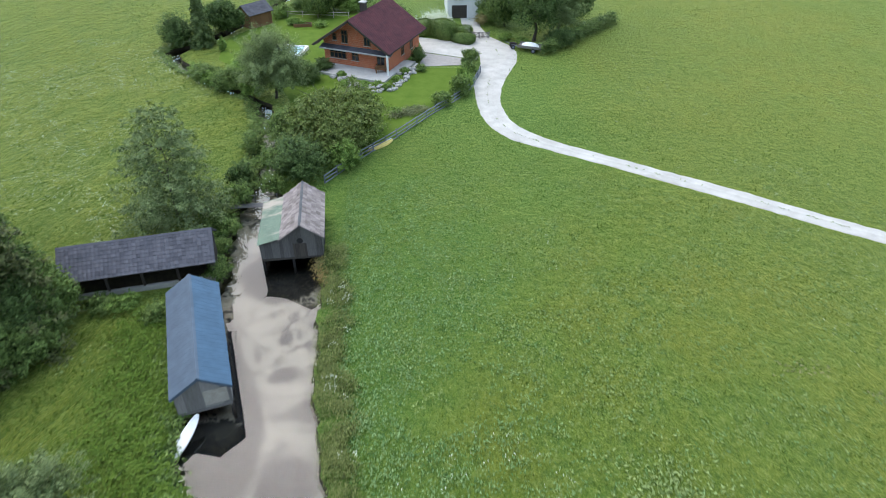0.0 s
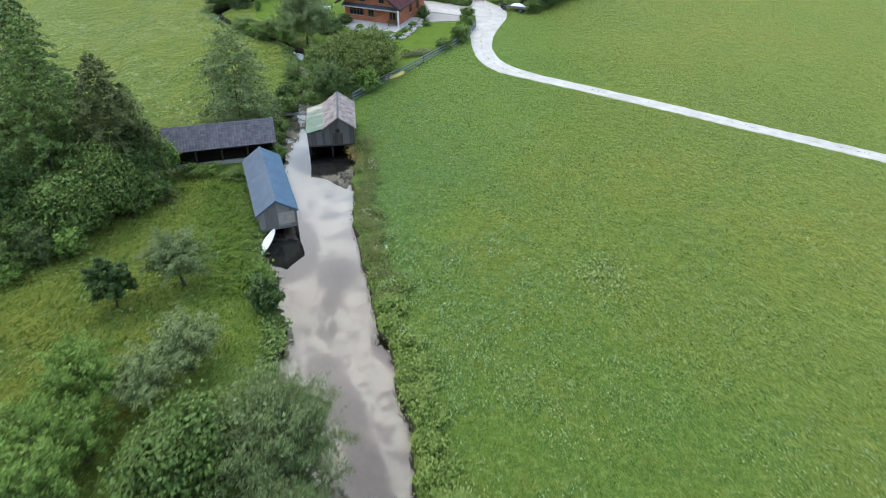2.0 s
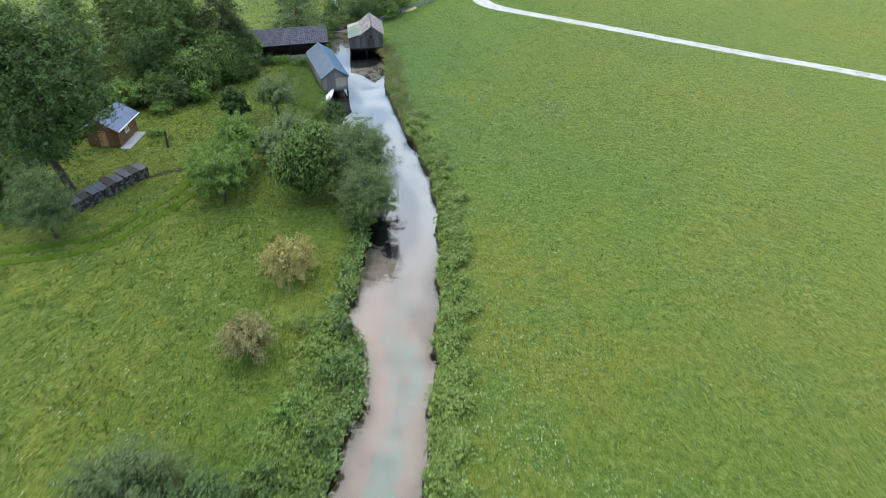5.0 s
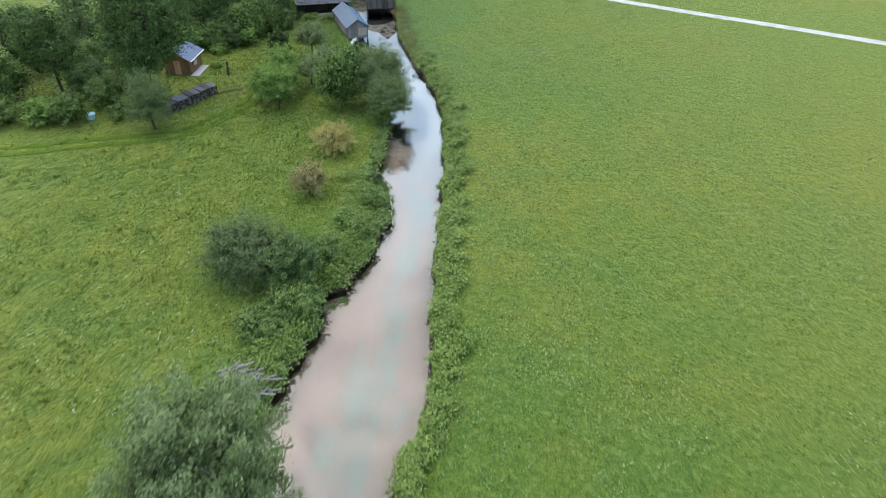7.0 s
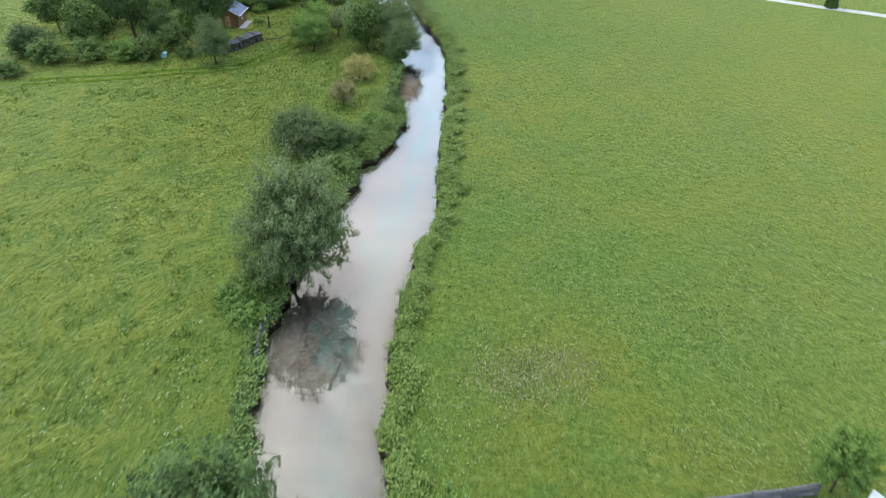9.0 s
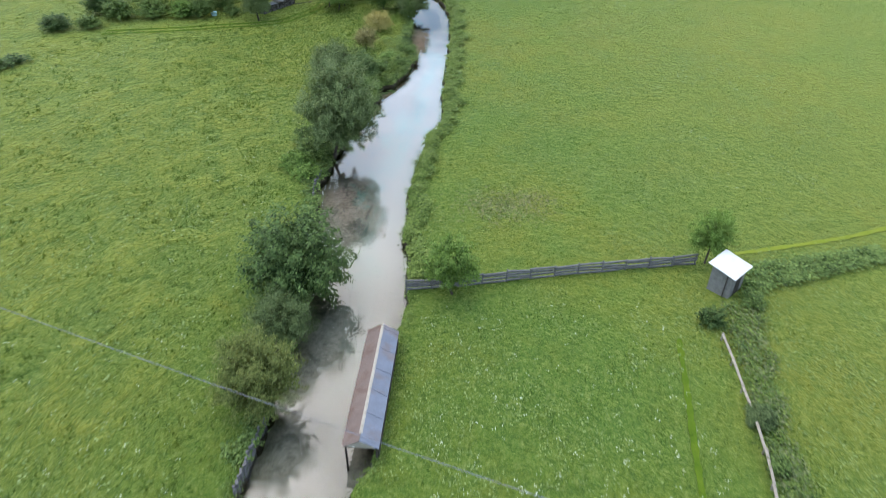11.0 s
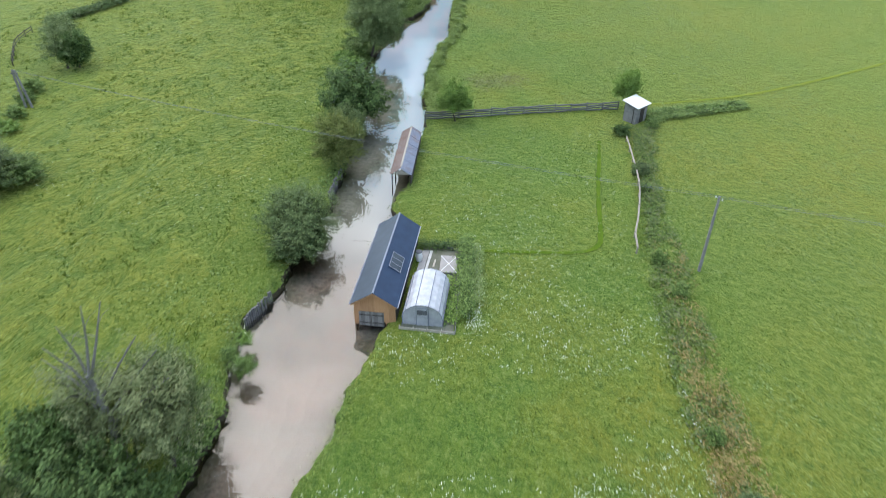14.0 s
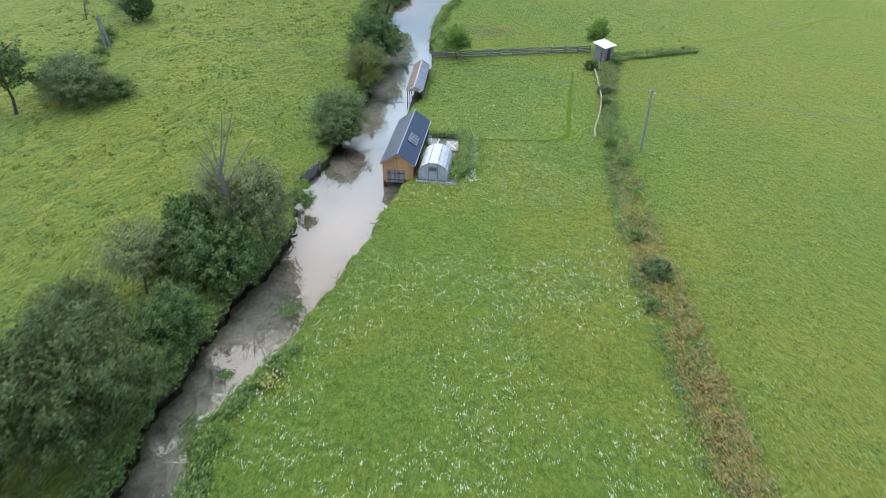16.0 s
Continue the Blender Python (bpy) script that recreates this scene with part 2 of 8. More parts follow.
def make_bed():
    """Lime mud on the bed: cream in the upper reach with grey weed mats, rosy below it with a turquoise run, grey-green
    further down. Shade and dark reflection of the boathouses are painted into it.
    """
    m = Nodes("stream_bed")
    mats, fine, pale = m.noise(0.8, 7, 0.70, None, 0.9), m.noise(2.6, 5, 0.7), m.noise(0.5, 4, 0.6)
    run = m.node("ShaderNodeUVMap")
    run.uv_map = "run"
    split = m.node("ShaderNodeSeparateXYZ", Vector=run.outputs["UV"])
    along = m.node("ShaderNodeSeparateXYZ", Vector=m.where).outputs["Y"]

    def between(value, *stops):
        """A share that runs over the stream's length, or over its width, through some stops."""
        low, high = stops[0][0], stops[-1][0]
        share = m.node("ShaderNodeMapRange", Value=value)
        share.inputs["From Min"].default_value, share.inputs["From Max"].default_value = low, high
        return m.ramp(share.outputs["Result"], *[((at - low) / (high - low), amount) for at, amount in stops])

    colour = m.ramp(m.maths("ADD", m.maths("MULTIPLY", fine, 0.5), m.maths("MULTIPLY", pale, 0.5)), (0.36, (0.190, 0.186, 0.150)), (0.62, (0.470, 0.445, 0.385)))
    rosy = m.noise(0.16, 5, 0.6, None, 0.8)
    sand = m.ramp(m.maths("ADD", m.maths("MULTIPLY", fine, 0.55), m.maths("MULTIPLY", pale, 0.45)), (0.38, (0.24, 0.150, 0.118)), (0.60, (0.60, 0.405, 0.330)))
    colour = m.mix(m.maths("MULTIPLY", m.ramp(rosy, (0.40, 0.15), (0.56, 0.75)), between(along, (-150, 0.2), (-134, 0.9), (-116, 0.9), (-106, 0.0), (-76, 0.05), (-62, 0.8))), colour, sand)
    colour = m.mix(between(along, (-60, 0.0), (-50, 0.9), (-17, 0.9), (-9, 0.15)), colour, sand)
    # the turquoise run keeps to the deeper water right of the middle
    sway = m.noise(0.22, 4, 0.65, (1.0, 0.5, 1.0), 1.0)
    across = m.maths("ADD", split.outputs["X"], m.maths("MULTIPLY", m.maths("SUBTRACT", sway, 0.5), 1.1))
    band = between(across, (0.40, 0.0), (0.54, 1.0), (0.70, 1.0), (0.82, 0.0))
    broken = m.ramp(m.noise(0.75, 5, 0.65, (1.3, 0.45, 1.0), 1.2), (0.40, 0.25), (0.56, 1.0))
    run_here = m.maths("MULTIPLY", m.maths("MULTIPLY", band, broken), between(along, (-100, 0.0), (-84, 0.45), (-60, 0.7), (-44, 0.95), (-18, 0.9), (-6, 0.0)))
    colour = m.mix(run_here, colour, m.ramp(pale, (0.4, (0.100, 0.285, 0.245)), (0.6, (0.280, 0.480, 0.430))))
    slate = m.ramp(m.noise(0.30, 5, 0.6, (2.0, 0.7, 1.0), 1.5), (0.60, 0.0), (0.64, 0.65))
    colour = m.mix(m.maths("MULTIPLY", slate, between(along, (-90, 0.2), (-60, 1.0), (-10, 0.6), (0, 0.0))), colour, (0.060, 0.070, 0.085))
    colour = m.mix(m.ramp(pale, (0.54, 0.0), (0.66, 0.4)), colour, (0.24, 0.205, 0.165))
    silt = m.noise(0.42, 6, 0.68, (1.0, 0.7, 1.0), 0.9)
    colour = m.mix(m.ramp(silt, (0.38, 0.6), (0.47, 0.0)), colour, (0.070, 0.072, 0.062))
    colour = m.mix(m.ramp(silt, (0.55, 0.0), (0.64, 0.5)), colour, (0.52, 0.46, 0.40))
    side = m.node("ShaderNodeMapRange", Value=m.node("ShaderNodeSeparateXYZ", Vector=m.where).outputs["Z"])
    side.inputs["From Min"].default_value, side.inputs["From Max"].default_value = -1.50, -1.38
    colour = m.mix(m.maths("MULTIPLY", side.outputs["Result"], 0.7), colour, m.ramp(fine, (0.35, (0.080, 0.080, 0.048)), (0.62, (0.22, 0.205, 0.135))))
    upper = between(along, (-10, 0.0), (2, 1.0))
    lime = m.mix(m.maths("MULTIPLY", upper, 0.8), colour, m.ramp(m.maths("ADD", m.maths("MULTIPLY", fine, 0.5), m.maths("MULTIPLY", mats, 0.5)), (0.36, (0.33, 0.300, 0.245)), (0.60, (0.68, 0.625, 0.535))))
    mask = m.ramp(mats, (0.515, 0.0), (0.555, 0.85))
    mask = m.maths("MULTIPLY", mask, upper)
    # weed mats, and the shade strip beside the blue boathouse in the same colour
    for x, y, wide, long, turn in WEED_MATS_AND_SHADE:
        spot = m.node("ShaderNodeMapping", Vector=m.where)
        spot.vector_type = "TEXTURE"
        spot.inputs["Location"].default_value, spot.inputs["Rotation"].default_value, spot.inputs["Scale"].default_value = (x, y, -1.45), (0, 0, radians(turn)), (wide, long, 9.0)
        far = m.node("ShaderNodeVectorMath", Vector=spot.outputs["Vector"])
        far.operation = "LENGTH"
        ragged = m.maths("ADD", far.outputs["Value"], m.maths("MULTIPLY", m.maths("SUBTRACT", mats, 0.5), 3.0))
        mask = m.maths("MAXIMUM", mask, m.ramp(ragged, (0.86, 1.0), (1.04, 0.0)))
    colour = m.mix(mask, lime, m.ramp(fine, (0.35, (0.016, 0.015, 0.018)), (0.62, (0.030, 0.028, 0.032))))
    # black of the boathouses' shade and reflection, painted on the bed in soft rounds
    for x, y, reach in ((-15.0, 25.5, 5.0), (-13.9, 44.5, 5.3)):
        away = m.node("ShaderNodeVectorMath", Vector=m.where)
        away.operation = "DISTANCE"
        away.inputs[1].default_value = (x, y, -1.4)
        boathouse_shade = m.ramp(m.maths("ADD", m.maths("DIVIDE", away.outputs["Value"], reach), m.maths("MULTIPLY", mats, 0.6)), (0.95, 0.97), (1.15, 0.0))
        colour = m.mix(boathouse_shade, colour, m.ramp(fine, (0.50, (0.005, 0.005, 0.004)), (0.72, (0.050, 0.040, 0.024))))
    return m.surface(colour, 0.9, 0.0, m.bump(fine, 0.4, 0.05))


def make_water():
    m = Nodes("stream_water")
    ripple = m.noise(0.9, 3, 0.5, (1.0, 0.6, 1.0))
    normal = m.bump(ripple, 0.025, 0.05)
    clear = m.node("ShaderNodeBsdfTransparent", Color=(0.84, 0.86, 0.84))
    gloss = m.node("ShaderNodeBsdfGlossy", Color=(1, 1, 1), Roughness=0.015, Normal=normal)
    mix = m.node("ShaderNodeMixShader", Fac=m.node("ShaderNodeFresnel", IOR=1.78, Normal=normal).outputs["Fac"])
    m.tree.links.new(clear.outputs[0], mix.inputs[1])
    m.tree.links.new(gloss.outputs[0], mix.inputs[2])
    m.feed(m.out.inputs["Surface"], mix.outputs[0])
    return m.material


def make_gravel():
    m = Nodes("white_gravel")
    coarse, fine, rut = m.noise(0.5, 4), m.noise(9.0, 3, 0.7), m.noise(0.25, 3)
    colour = m.mix(m.ramp(coarse, (0.35, 0.0), (0.7, 1.0)), (0.37, 0.35, 0.32), (0.54, 0.52, 0.485))
    colour = m.mix(m.ramp(rut, (0.56, 0.0), (0.68, 0.6)), colour, (0.20, 0.19, 0.15))
    return m.surface(m.mix(0.25, colour, m.ramp(fine, (0.3, (0.24, 0.23, 0.205)), (0.7, (0.56, 0.545, 0.52)))), 0.95, 0.0, m.bump(fine, 0.5, 0.03))


def make_brick(name, across):
    """Unrendered hollow brick; across: the local axis, X or Y, along which the courses run."""
    m = Nodes(name)
    split = m.node("ShaderNodeSeparateXYZ", Vector=m.where)
    plane = m.node("ShaderNodeCombineXYZ", X=split.outputs[across], Y=split.outputs["Z"])
    tiles = m.node("ShaderNodeTexBrick", Vector=plane.outputs["Vector"], Color1=(0.50, 0.145, 0.060), Color2=(0.40, 0.105, 0.045), Mortar=(0.50, 0.29, 0.19),
                   Scale=1.0, Mortar_Size=0.014, Brick_Width=0.38, Row_Height=0.25)
    patch = m.noise(0.8, 4)
    colour = m.mix(m.ramp(patch, (0.56, 0.0), (0.72, 0.5)), tiles.outputs["Color"], (0.40, 0.22, 0.14))
    return m.surface(colour, 0.9, 0.0, m.bump(tiles.outputs["Fac"], -0.3, 0.01))


def make_tile(name, dark, light):
    m = Nodes(name)
    wear, fine = m.noise(0.9, 4), m.noise(12.0, 3)
    colour = m.mix(0.6, m.ramp(wear, (0.35, dark), (0.65, light)), m.ramp(m.island(), (0.0, dark), (1.0, light)))
    return m.surface(colour, 0.75, 0.0, m.bump(fine, 0.3, 0.01), Specular_IOR_Level=0.25)


def make_metal(name, colour, rough=0.35, wear=(0.2, 0.16, 0.13), worn=0.0, gloss=0.45):
    m = Nodes(name)
    coarse, fine = m.noise(1.2, 4), m.noise(25.0, 3)
    tone = m.mix(m.ramp(coarse, (0.3, 0.0), (0.7, 1.0)), tuple(c * 0.85 for c in colour), tuple(min(1, c * 1.1) for c in colour))
    tone = m.mix(m.ramp(m.noise(0.8, 5, 0.6, (1, 0.25, 1)), (0.5, 0.0), (0.62, worn)), tone, wear)
    return m.surface(tone, rough, 0.0, m.bump(coarse, 0.15, 0.02), Specular_IOR_Level=gloss)


MEADOW, GRASS, BED, WATER, GRAVEL = make_meadow(), make_grass(), make_bed(), make_water(), make_gravel()
BRICK_GABLE, BRICK_SIDE = make_brick("raw_hollow_brick_gable", "Y"), make_brick("raw_hollow_brick_side", "X")
LAWN = plain("mown_lawn", (0.068, 0.122, 0.014), (0.112, 0.165, 0.026), 0.7, 0.9, 0, 0.5, 0.03, gloss=0.06)
PAVING = plain("grey_paving", (0.24, 0.22, 0.21), (0.34, 0.32, 0.30), 2.0)
CONCRETE = plain("pale_concrete", (0.36, 0.34, 0.32), (0.50, 0.48, 0.46), 1.5)
DARK_BOARDS = plain("blackened_grey_boards", (0.018, 0.016, 0.015), (0.170, 0.157, 0.147), 2.5, 0.85, 0, 0.4, 0.01, (12, 12, 0.5), 0.45)
OLD_WOOD = plain("weathered_grey_boards", (0.09, 0.081, 0.074), (0.29, 0.268, 0.25), 2.5, 0.85, 0, 0.4, 0.01, (6, 6, 0.6), 0.6)
DARK_WOOD = plain("dark_old_boards", (0.035, 0.028, 0.024), (0.09, 0.075, 0.062), 2.5, 0.85, 0, 0.4, 0.01, (6, 6, 0.6), 0.3)
BROWN_WOOD = plain("brown_boards", (0.13, 0.065, 0.03), (0.24, 0.125, 0.06), 2.5, 0.8, 0, 0.4, 0.01, (6, 6, 0.6), 0.3)
LARCH = plain("orange_larch_boards", (0.38, 0.19, 0.085), (0.56, 0.31, 0.16), 2.5, 0.7, 0, 0.3, 0.01, (6, 6, 0.5), 0.35)
PALE_WOOD = plain("pale_bare_wood", (0.30, 0.26, 0.21), (0.46, 0.42, 0.36), 3.0, 0.8, 0, 0.3, 0.01)
FENCE_WOOD = plain("grey_fence_wood", (0.10, 0.095, 0.095), (0.21, 0.20, 0.20), 3.0, 0.85, 0, 0.4, 0.01, None, 0.2)
BLUE_GREY_WOOD = plain("blue_grey_stained_wood", (0.11, 0.125, 0.14), (0.22, 0.24, 0.265), 3.0, 0.85, 0, 0.4, 0.01, None, 0.2)
POLE_WOOD = plain("silvered_pole_wood", (0.16, 0.15, 0.14), (0.28, 0.265, 0.25), 3.0, 0.85, 0, 0.4, 0.01)
RAIL_WOOD = plain("bleached_rail_wood", (0.20, 0.165, 0.13), (0.38, 0.33, 0.275), 3.0, 0.85, 0, 0.4, 0.01)
BARK = plain("bark", (0.045, 0.036, 0.028), (0.11, 0.09, 0.07), 4.0, 0.9, 0, 0.6, 0.03)
DEAD_BARK = plain("bleached_bark", (0.14, 0.125, 0.11), (0.26, 0.24, 0.22), 4.0, 0.9, 0, 0.5, 0.03)
STONE = plain("pale_limestone", (0.13, 0.125, 0.115), (0.42, 0.41, 0.39), 2.2, 0.85, 0, 0.6, 0.03, None, 0.3)
BLUE_ROOF = make_metal("blue_coated_sheet", (0.062, 0.118, 0.185), 0.55, gloss=0.22)
# the dark blue sheet again, with the sky's reflection put into its colour
SKY_PALED_ROOF = make_metal("dark_blue_sheet_paled_by_sky", (0.050, 0.064, 0.082), 0.5, gloss=0.4)
SLATE_ROOF = make_metal("dark_blue_coated_sheet", (0.022, 0.040, 0.078), 0.6, gloss=0.25)
CABIN_ROOF = make_metal("blue_grey_coated_sheet", (0.115, 0.145, 0.225), 0.5, gloss=0.3)
TRIM = make_metal("pale_lilac_trim", (0.24, 0.25, 0.30), 0.5)
GREY_ROOF = make_metal("grey_coated_sheet", (0.095, 0.125, 0.165), 0.55, gloss=0.22)
TIN = make_metal("old_corrugated_tin", (0.17, 0.185, 0.235), 0.5, (0.20, 0.12, 0.08), 0.4, 0.35)
RUST_TIN = make_metal("rusty_corrugated_tin", (0.16, 0.115, 0.10), 0.6, (0.12, 0.07, 0.05), 0.8)
GREEN_TIN = make_metal("faded_green_tin", (0.150, 0.205, 0.150), 0.6, (0.40, 0.35, 0.29), 1.0, 0.2)
WHITE_SHEET = make_metal("white_sheet", (0.62, 0.62, 0.63), 0.5)
SHINGLE = plain("grey_brown_shingles", (0.115, 0.092, 0.084), (0.36, 0.31, 0.295), 1.4, 0.85, 0, 0.4, 0.02, None, 0.35)
RED_TILE = make_tile("wine_red_roof_tiles", (0.046, 0.012, 0.019), (0.100, 0.028, 0.034))
DARK_TILE = make_tile("grey_black_roof_tiles", (0.058, 0.058, 0.072), (0.125, 0.124, 0.145))
WHITE_WALL = plain("white_render", (0.68, 0.67, 0.65), (0.80, 0.79, 0.77), 1.5)
# dark paint, and the black put in for shade under the old boathouse
DARK_GAP = plain("dark_paint_and_gap_shade", (0.018, 0.016, 0.015), (0.035, 0.032, 0.03), 3.0)
WHITE_PAINT = plain("white_paint", (0.70, 0.70, 0.69), (0.82, 0.82, 0.81), 3.0, 0.5)
YELLOW_PAINT = plain("faded_yellow_hull", (0.55, 0.40, 0.10), (0.70, 0.55, 0.20), 2.0, 0.4)
BLACK_RUBBER = plain("black_rubber", (0.012, 0.012, 0.012), (0.03, 0.03, 0.03), 5.0, 0.7)
GREY_SHEET = plain("grey_tarpaulin", (0.07, 0.072, 0.078), (0.15, 0.152, 0.16), 1.5, 0.9)
PLOT = plain("trodden_plot", (0.075, 0.085, 0.05), (0.16, 0.155, 0.125), 1.2, 0.95, 0, 0.5, 0.03)
TRACE = plain("flattened_grass", (0.050, 0.100, 0.009), (0.100, 0.142, 0.014), 0.8, 0.9, 0, 0.5, 0.03, gloss=0.04)
TRACE_PALE = plain("pale_flattened_grass", (0.140, 0.180, 0.020), (0.200, 0.225, 0.036), 0.8, 0.9, 0, 0.5, 0.03, gloss=0.04)
SOIL = plain("brown_soil", (0.028, 0.024, 0.014), (0.075, 0.062, 0.036), 2.0, 0.95, 0, 0.6, 0.04)
BLOSSOM = plain("white_blossom", (0.36, 0.42, 0.26), (0.70, 0.74, 0.58), 2.0, 0.8)
POOL_BLUE = plain("pool_cover_blue", (0.20, 0.50, 0.58), (0.55, 0.75, 0.80), 1.0, 0.3)


def make_glass(name, tone, rough=0.05):
    m = Nodes(name)
    return m.surface(m.mix(m.noise(0.6, 2), tone, tuple(c * 1.3 for c in tone)), rough, 0.0, None, Specular_IOR_Level=0.7)


def make_film():
    m = Nodes("polythene_film")
    cloud = m.noise(1.5, 4)
    face = m.node("ShaderNodeBsdfPrincipled", Base_Color=m.ramp(cloud, (0.3, (0.46, 0.46, 0.48)), (0.7, (0.66, 0.66, 0.69))), Roughness=0.25)
    clear = m.node("ShaderNodeBsdfTransparent", Color=(0.9, 0.93, 0.95))
    mix = m.node("ShaderNodeMixShader", Fac=0.66)
    m.tree.links.new(clear.outputs[0], mix.inputs[1])
    m.tree.links.new(face.outputs[0], mix.inputs[2])
    m.feed(m.out.inputs["Surface"], mix.outputs[0])
    return m.material


GLASS, FILM = make_glass("dark_window_glass", (0.02, 0.025, 0.03)), make_film()
LEAF_MID = make_leaf("leaf_mid_green", (0.024, 0.048, 0.012), (0.096, 0.165, 0.038), (0.225, 0.310, 0.092))
LEAF_DARK = make_leaf("leaf_dark_green", (0.017, 0.035, 0.010), (0.062, 0.112, 0.030), (0.148, 0.220, 0.072))
make_leaf("leaf_grey_willow", (0.046, 0.074, 0.022), (0.148, 0.206, 0.074), (0.268, 0.330, 0.145))
make_leaf("leaf_yellow_willow", (0.060, 0.082, 0.018), (0.170, 0.205, 0.055), (0.270, 0.300, 0.100))
make_leaf("leaf_dull_sallow", (0.028, 0.050, 0.016), (0.094, 0.140, 0.048), (0.195, 0.250, 0.102))
LEAF_FRESH = make_leaf("leaf_fresh_green", (0.049, 0.103, 0.017), (0.153, 0.263, 0.053), (0.273, 0.386, 0.1))
LEAF_YELLOW = make_leaf("leaf_straw_yellow", (0.24, 0.23, 0.06), (0.44, 0.37, 0.12), (0.58, 0.5, 0.22))
LEAF_RED = make_leaf("leaf_reddish", (0.12, 0.14, 0.04), (0.26, 0.23, 0.09), (0.38, 0.32, 0.15))
LEAF_BROWN = make_leaf("dry_brown_stalks", (0.105, 0.090, 0.026), (0.230, 0.160, 0.052), (0.36, 0.285, 0.12))
make_leaf("needles_blue_green", (0.028, 0.052, 0.016), (0.120, 0.185, 0.058), (0.245, 0.315, 0.120))
LEAF_DRY = make_leaf("dry_grass_blades", (0.13, 0.15, 0.05), (0.20, 0.21, 0.09), (0.28, 0.27, 0.14))
make_leaf("needles_rusty_green", (0.030, 0.046, 0.016), (0.088, 0.108, 0.036), (0.170, 0.185, 0.072))
LEAF_TALL = make_leaf("tall_shaded_grass", (0.070, 0.140, 0.014), (0.100, 0.178, 0.020), (0.140, 0.210, 0.034))
LEAF_DOCK = make_leaf("broad_bank_leaves", (0.048, 0.096, 0.014), (0.130, 0.205, 0.036), (0.230, 0.300, 0.080))
LEAF_HERB = make_leaf("pale_herb_leaves", (0.120, 0.180, 0.045), (0.185, 0.262, 0.078), (0.270, 0.340, 0.130), 0.0)
LEAF_EMERALD = make_leaf("emerald_herb_leaves", (0.055, 0.130, 0.028), (0.112, 0.218, 0.062), (0.220, 0.320, 0.135), 0.0)
LEAF_NETTLE = make_leaf("olive_bank_weeds", (0.046, 0.070, 0.013), (0.130, 0.170, 0.040), (0.235, 0.262, 0.088))
make_leaf("leaf_yellow_green", (0.046, 0.076, 0.016), (0.128, 0.178, 0.044), (0.225, 0.275, 0.088))
make_leaf("leaf_deep_willow", (0.024, 0.042, 0.013), (0.080, 0.118, 0.038), (0.165, 0.212, 0.085))
LEAF_PALE = make_leaf("thin_pale_leaves", (0.085, 0.110, 0.042), (0.150, 0.180, 0.072), (0.235, 0.260, 0.120))


# ---- helpers for meshes ----
def part(name, bm, material, parent=None, label=""):
    """A bmesh as one mesh object, under a thing or a part. A list: the first is the part, the others (name, bmesh, kind) are its pieces."""
    pieces = ()
    if isinstance(bm, list):
        bm, *pieces = bm
    mesh = bpy.data.meshes.new(name)
    bm.to_mesh(mesh)
    bm.free()
    mesh.materials.append(material)
    ob = new(name, mesh)
    ob.parent = parent
    for piece, shape, kind in pieces:
        tagged(part(piece, shape, material, ob), kind=kind)
    return tagged(ob, label)


def thing(name, x, y, z, turn, label, category, group=""):
    """An empty at a thing's base; turn in degrees."""
    ob = new(name)
    ob.empty_display_size = 0.3
    ob.matrix_basis = pose(x, y, z, 0, 0, turn)
    return tagged(ob, label, category, group)


def mesh_of(name, verts, faces, material, parent=None, label=""):
    mesh = bpy.data.meshes.new(name)
    mesh.from_pydata(verts, [], faces)
    mesh.materials.append(material)
    ob = new(name, mesh)
    ob.parent = parent
    return tagged(ob, label)


def soup(name, corners, material, parent=None):
    """Loose faces from an array (faces, corners, 3)."""
    n, k = corners.shape[:2]
    mesh = bpy.data.meshes.new(name)
    mesh.vertices.add(n * k)
    mesh.vertices.foreach_set("co", corners.astype(np.float32).ravel())
    mesh.loops.add(n * k)
    mesh.loops.foreach_set("vertex_index", np.arange(n * k, dtype=np.int32))
    mesh.polygons.add(n)
    mesh.polygons.foreach_set("loop_start", np.arange(0, n * k, k, dtype=np.int32))
    mesh.update(calc_edges=True)
    mesh.materials.append(material)
    ob = new(name, mesh)
    ob.parent = parent
    return ob


def box(bm, x0, x1, y0, y1, z0, z1):
    v = [bm.verts.new(p) for p in ((x0, y0, z0), (x1, y0, z0), (x1, y1, z0), (x0, y1, z0), (x0, y0, z1), (x1, y0, z1), (x1, y1, z1), (x0, y1, z1))]
    for f in ((3, 2, 1, 0), (4, 5, 6, 7), (0, 1, 5, 4), (1, 2, 6, 5), (2, 3, 7, 6), (3, 0, 4, 7)):
        bm.faces.new([v[i] for i in f])
    return bm


def boxed(*size):
    return box(bmesh.new(), *size)


def slab(bm, corners, thick):
    """A slab below four or more corners, thick along its normal."""
    pts = [Vector(p) for p in corners]
    normal = (pts[1] - pts[0]).cross(pts[-1] - pts[0]).normalized()
    if normal.z < 0:
        normal = -normal
    top = [bm.verts.new(p) for p in pts]
    low = [bm.verts.new(p - normal * thick) for p in pts]
    bm.faces.new(top)
    bm.faces.new(low[::-1])
    for i in range(len(pts)):
        j = (i + 1) % len(pts)
        bm.faces.new((top[i], low[i], low[j], top[j]))
    return bm


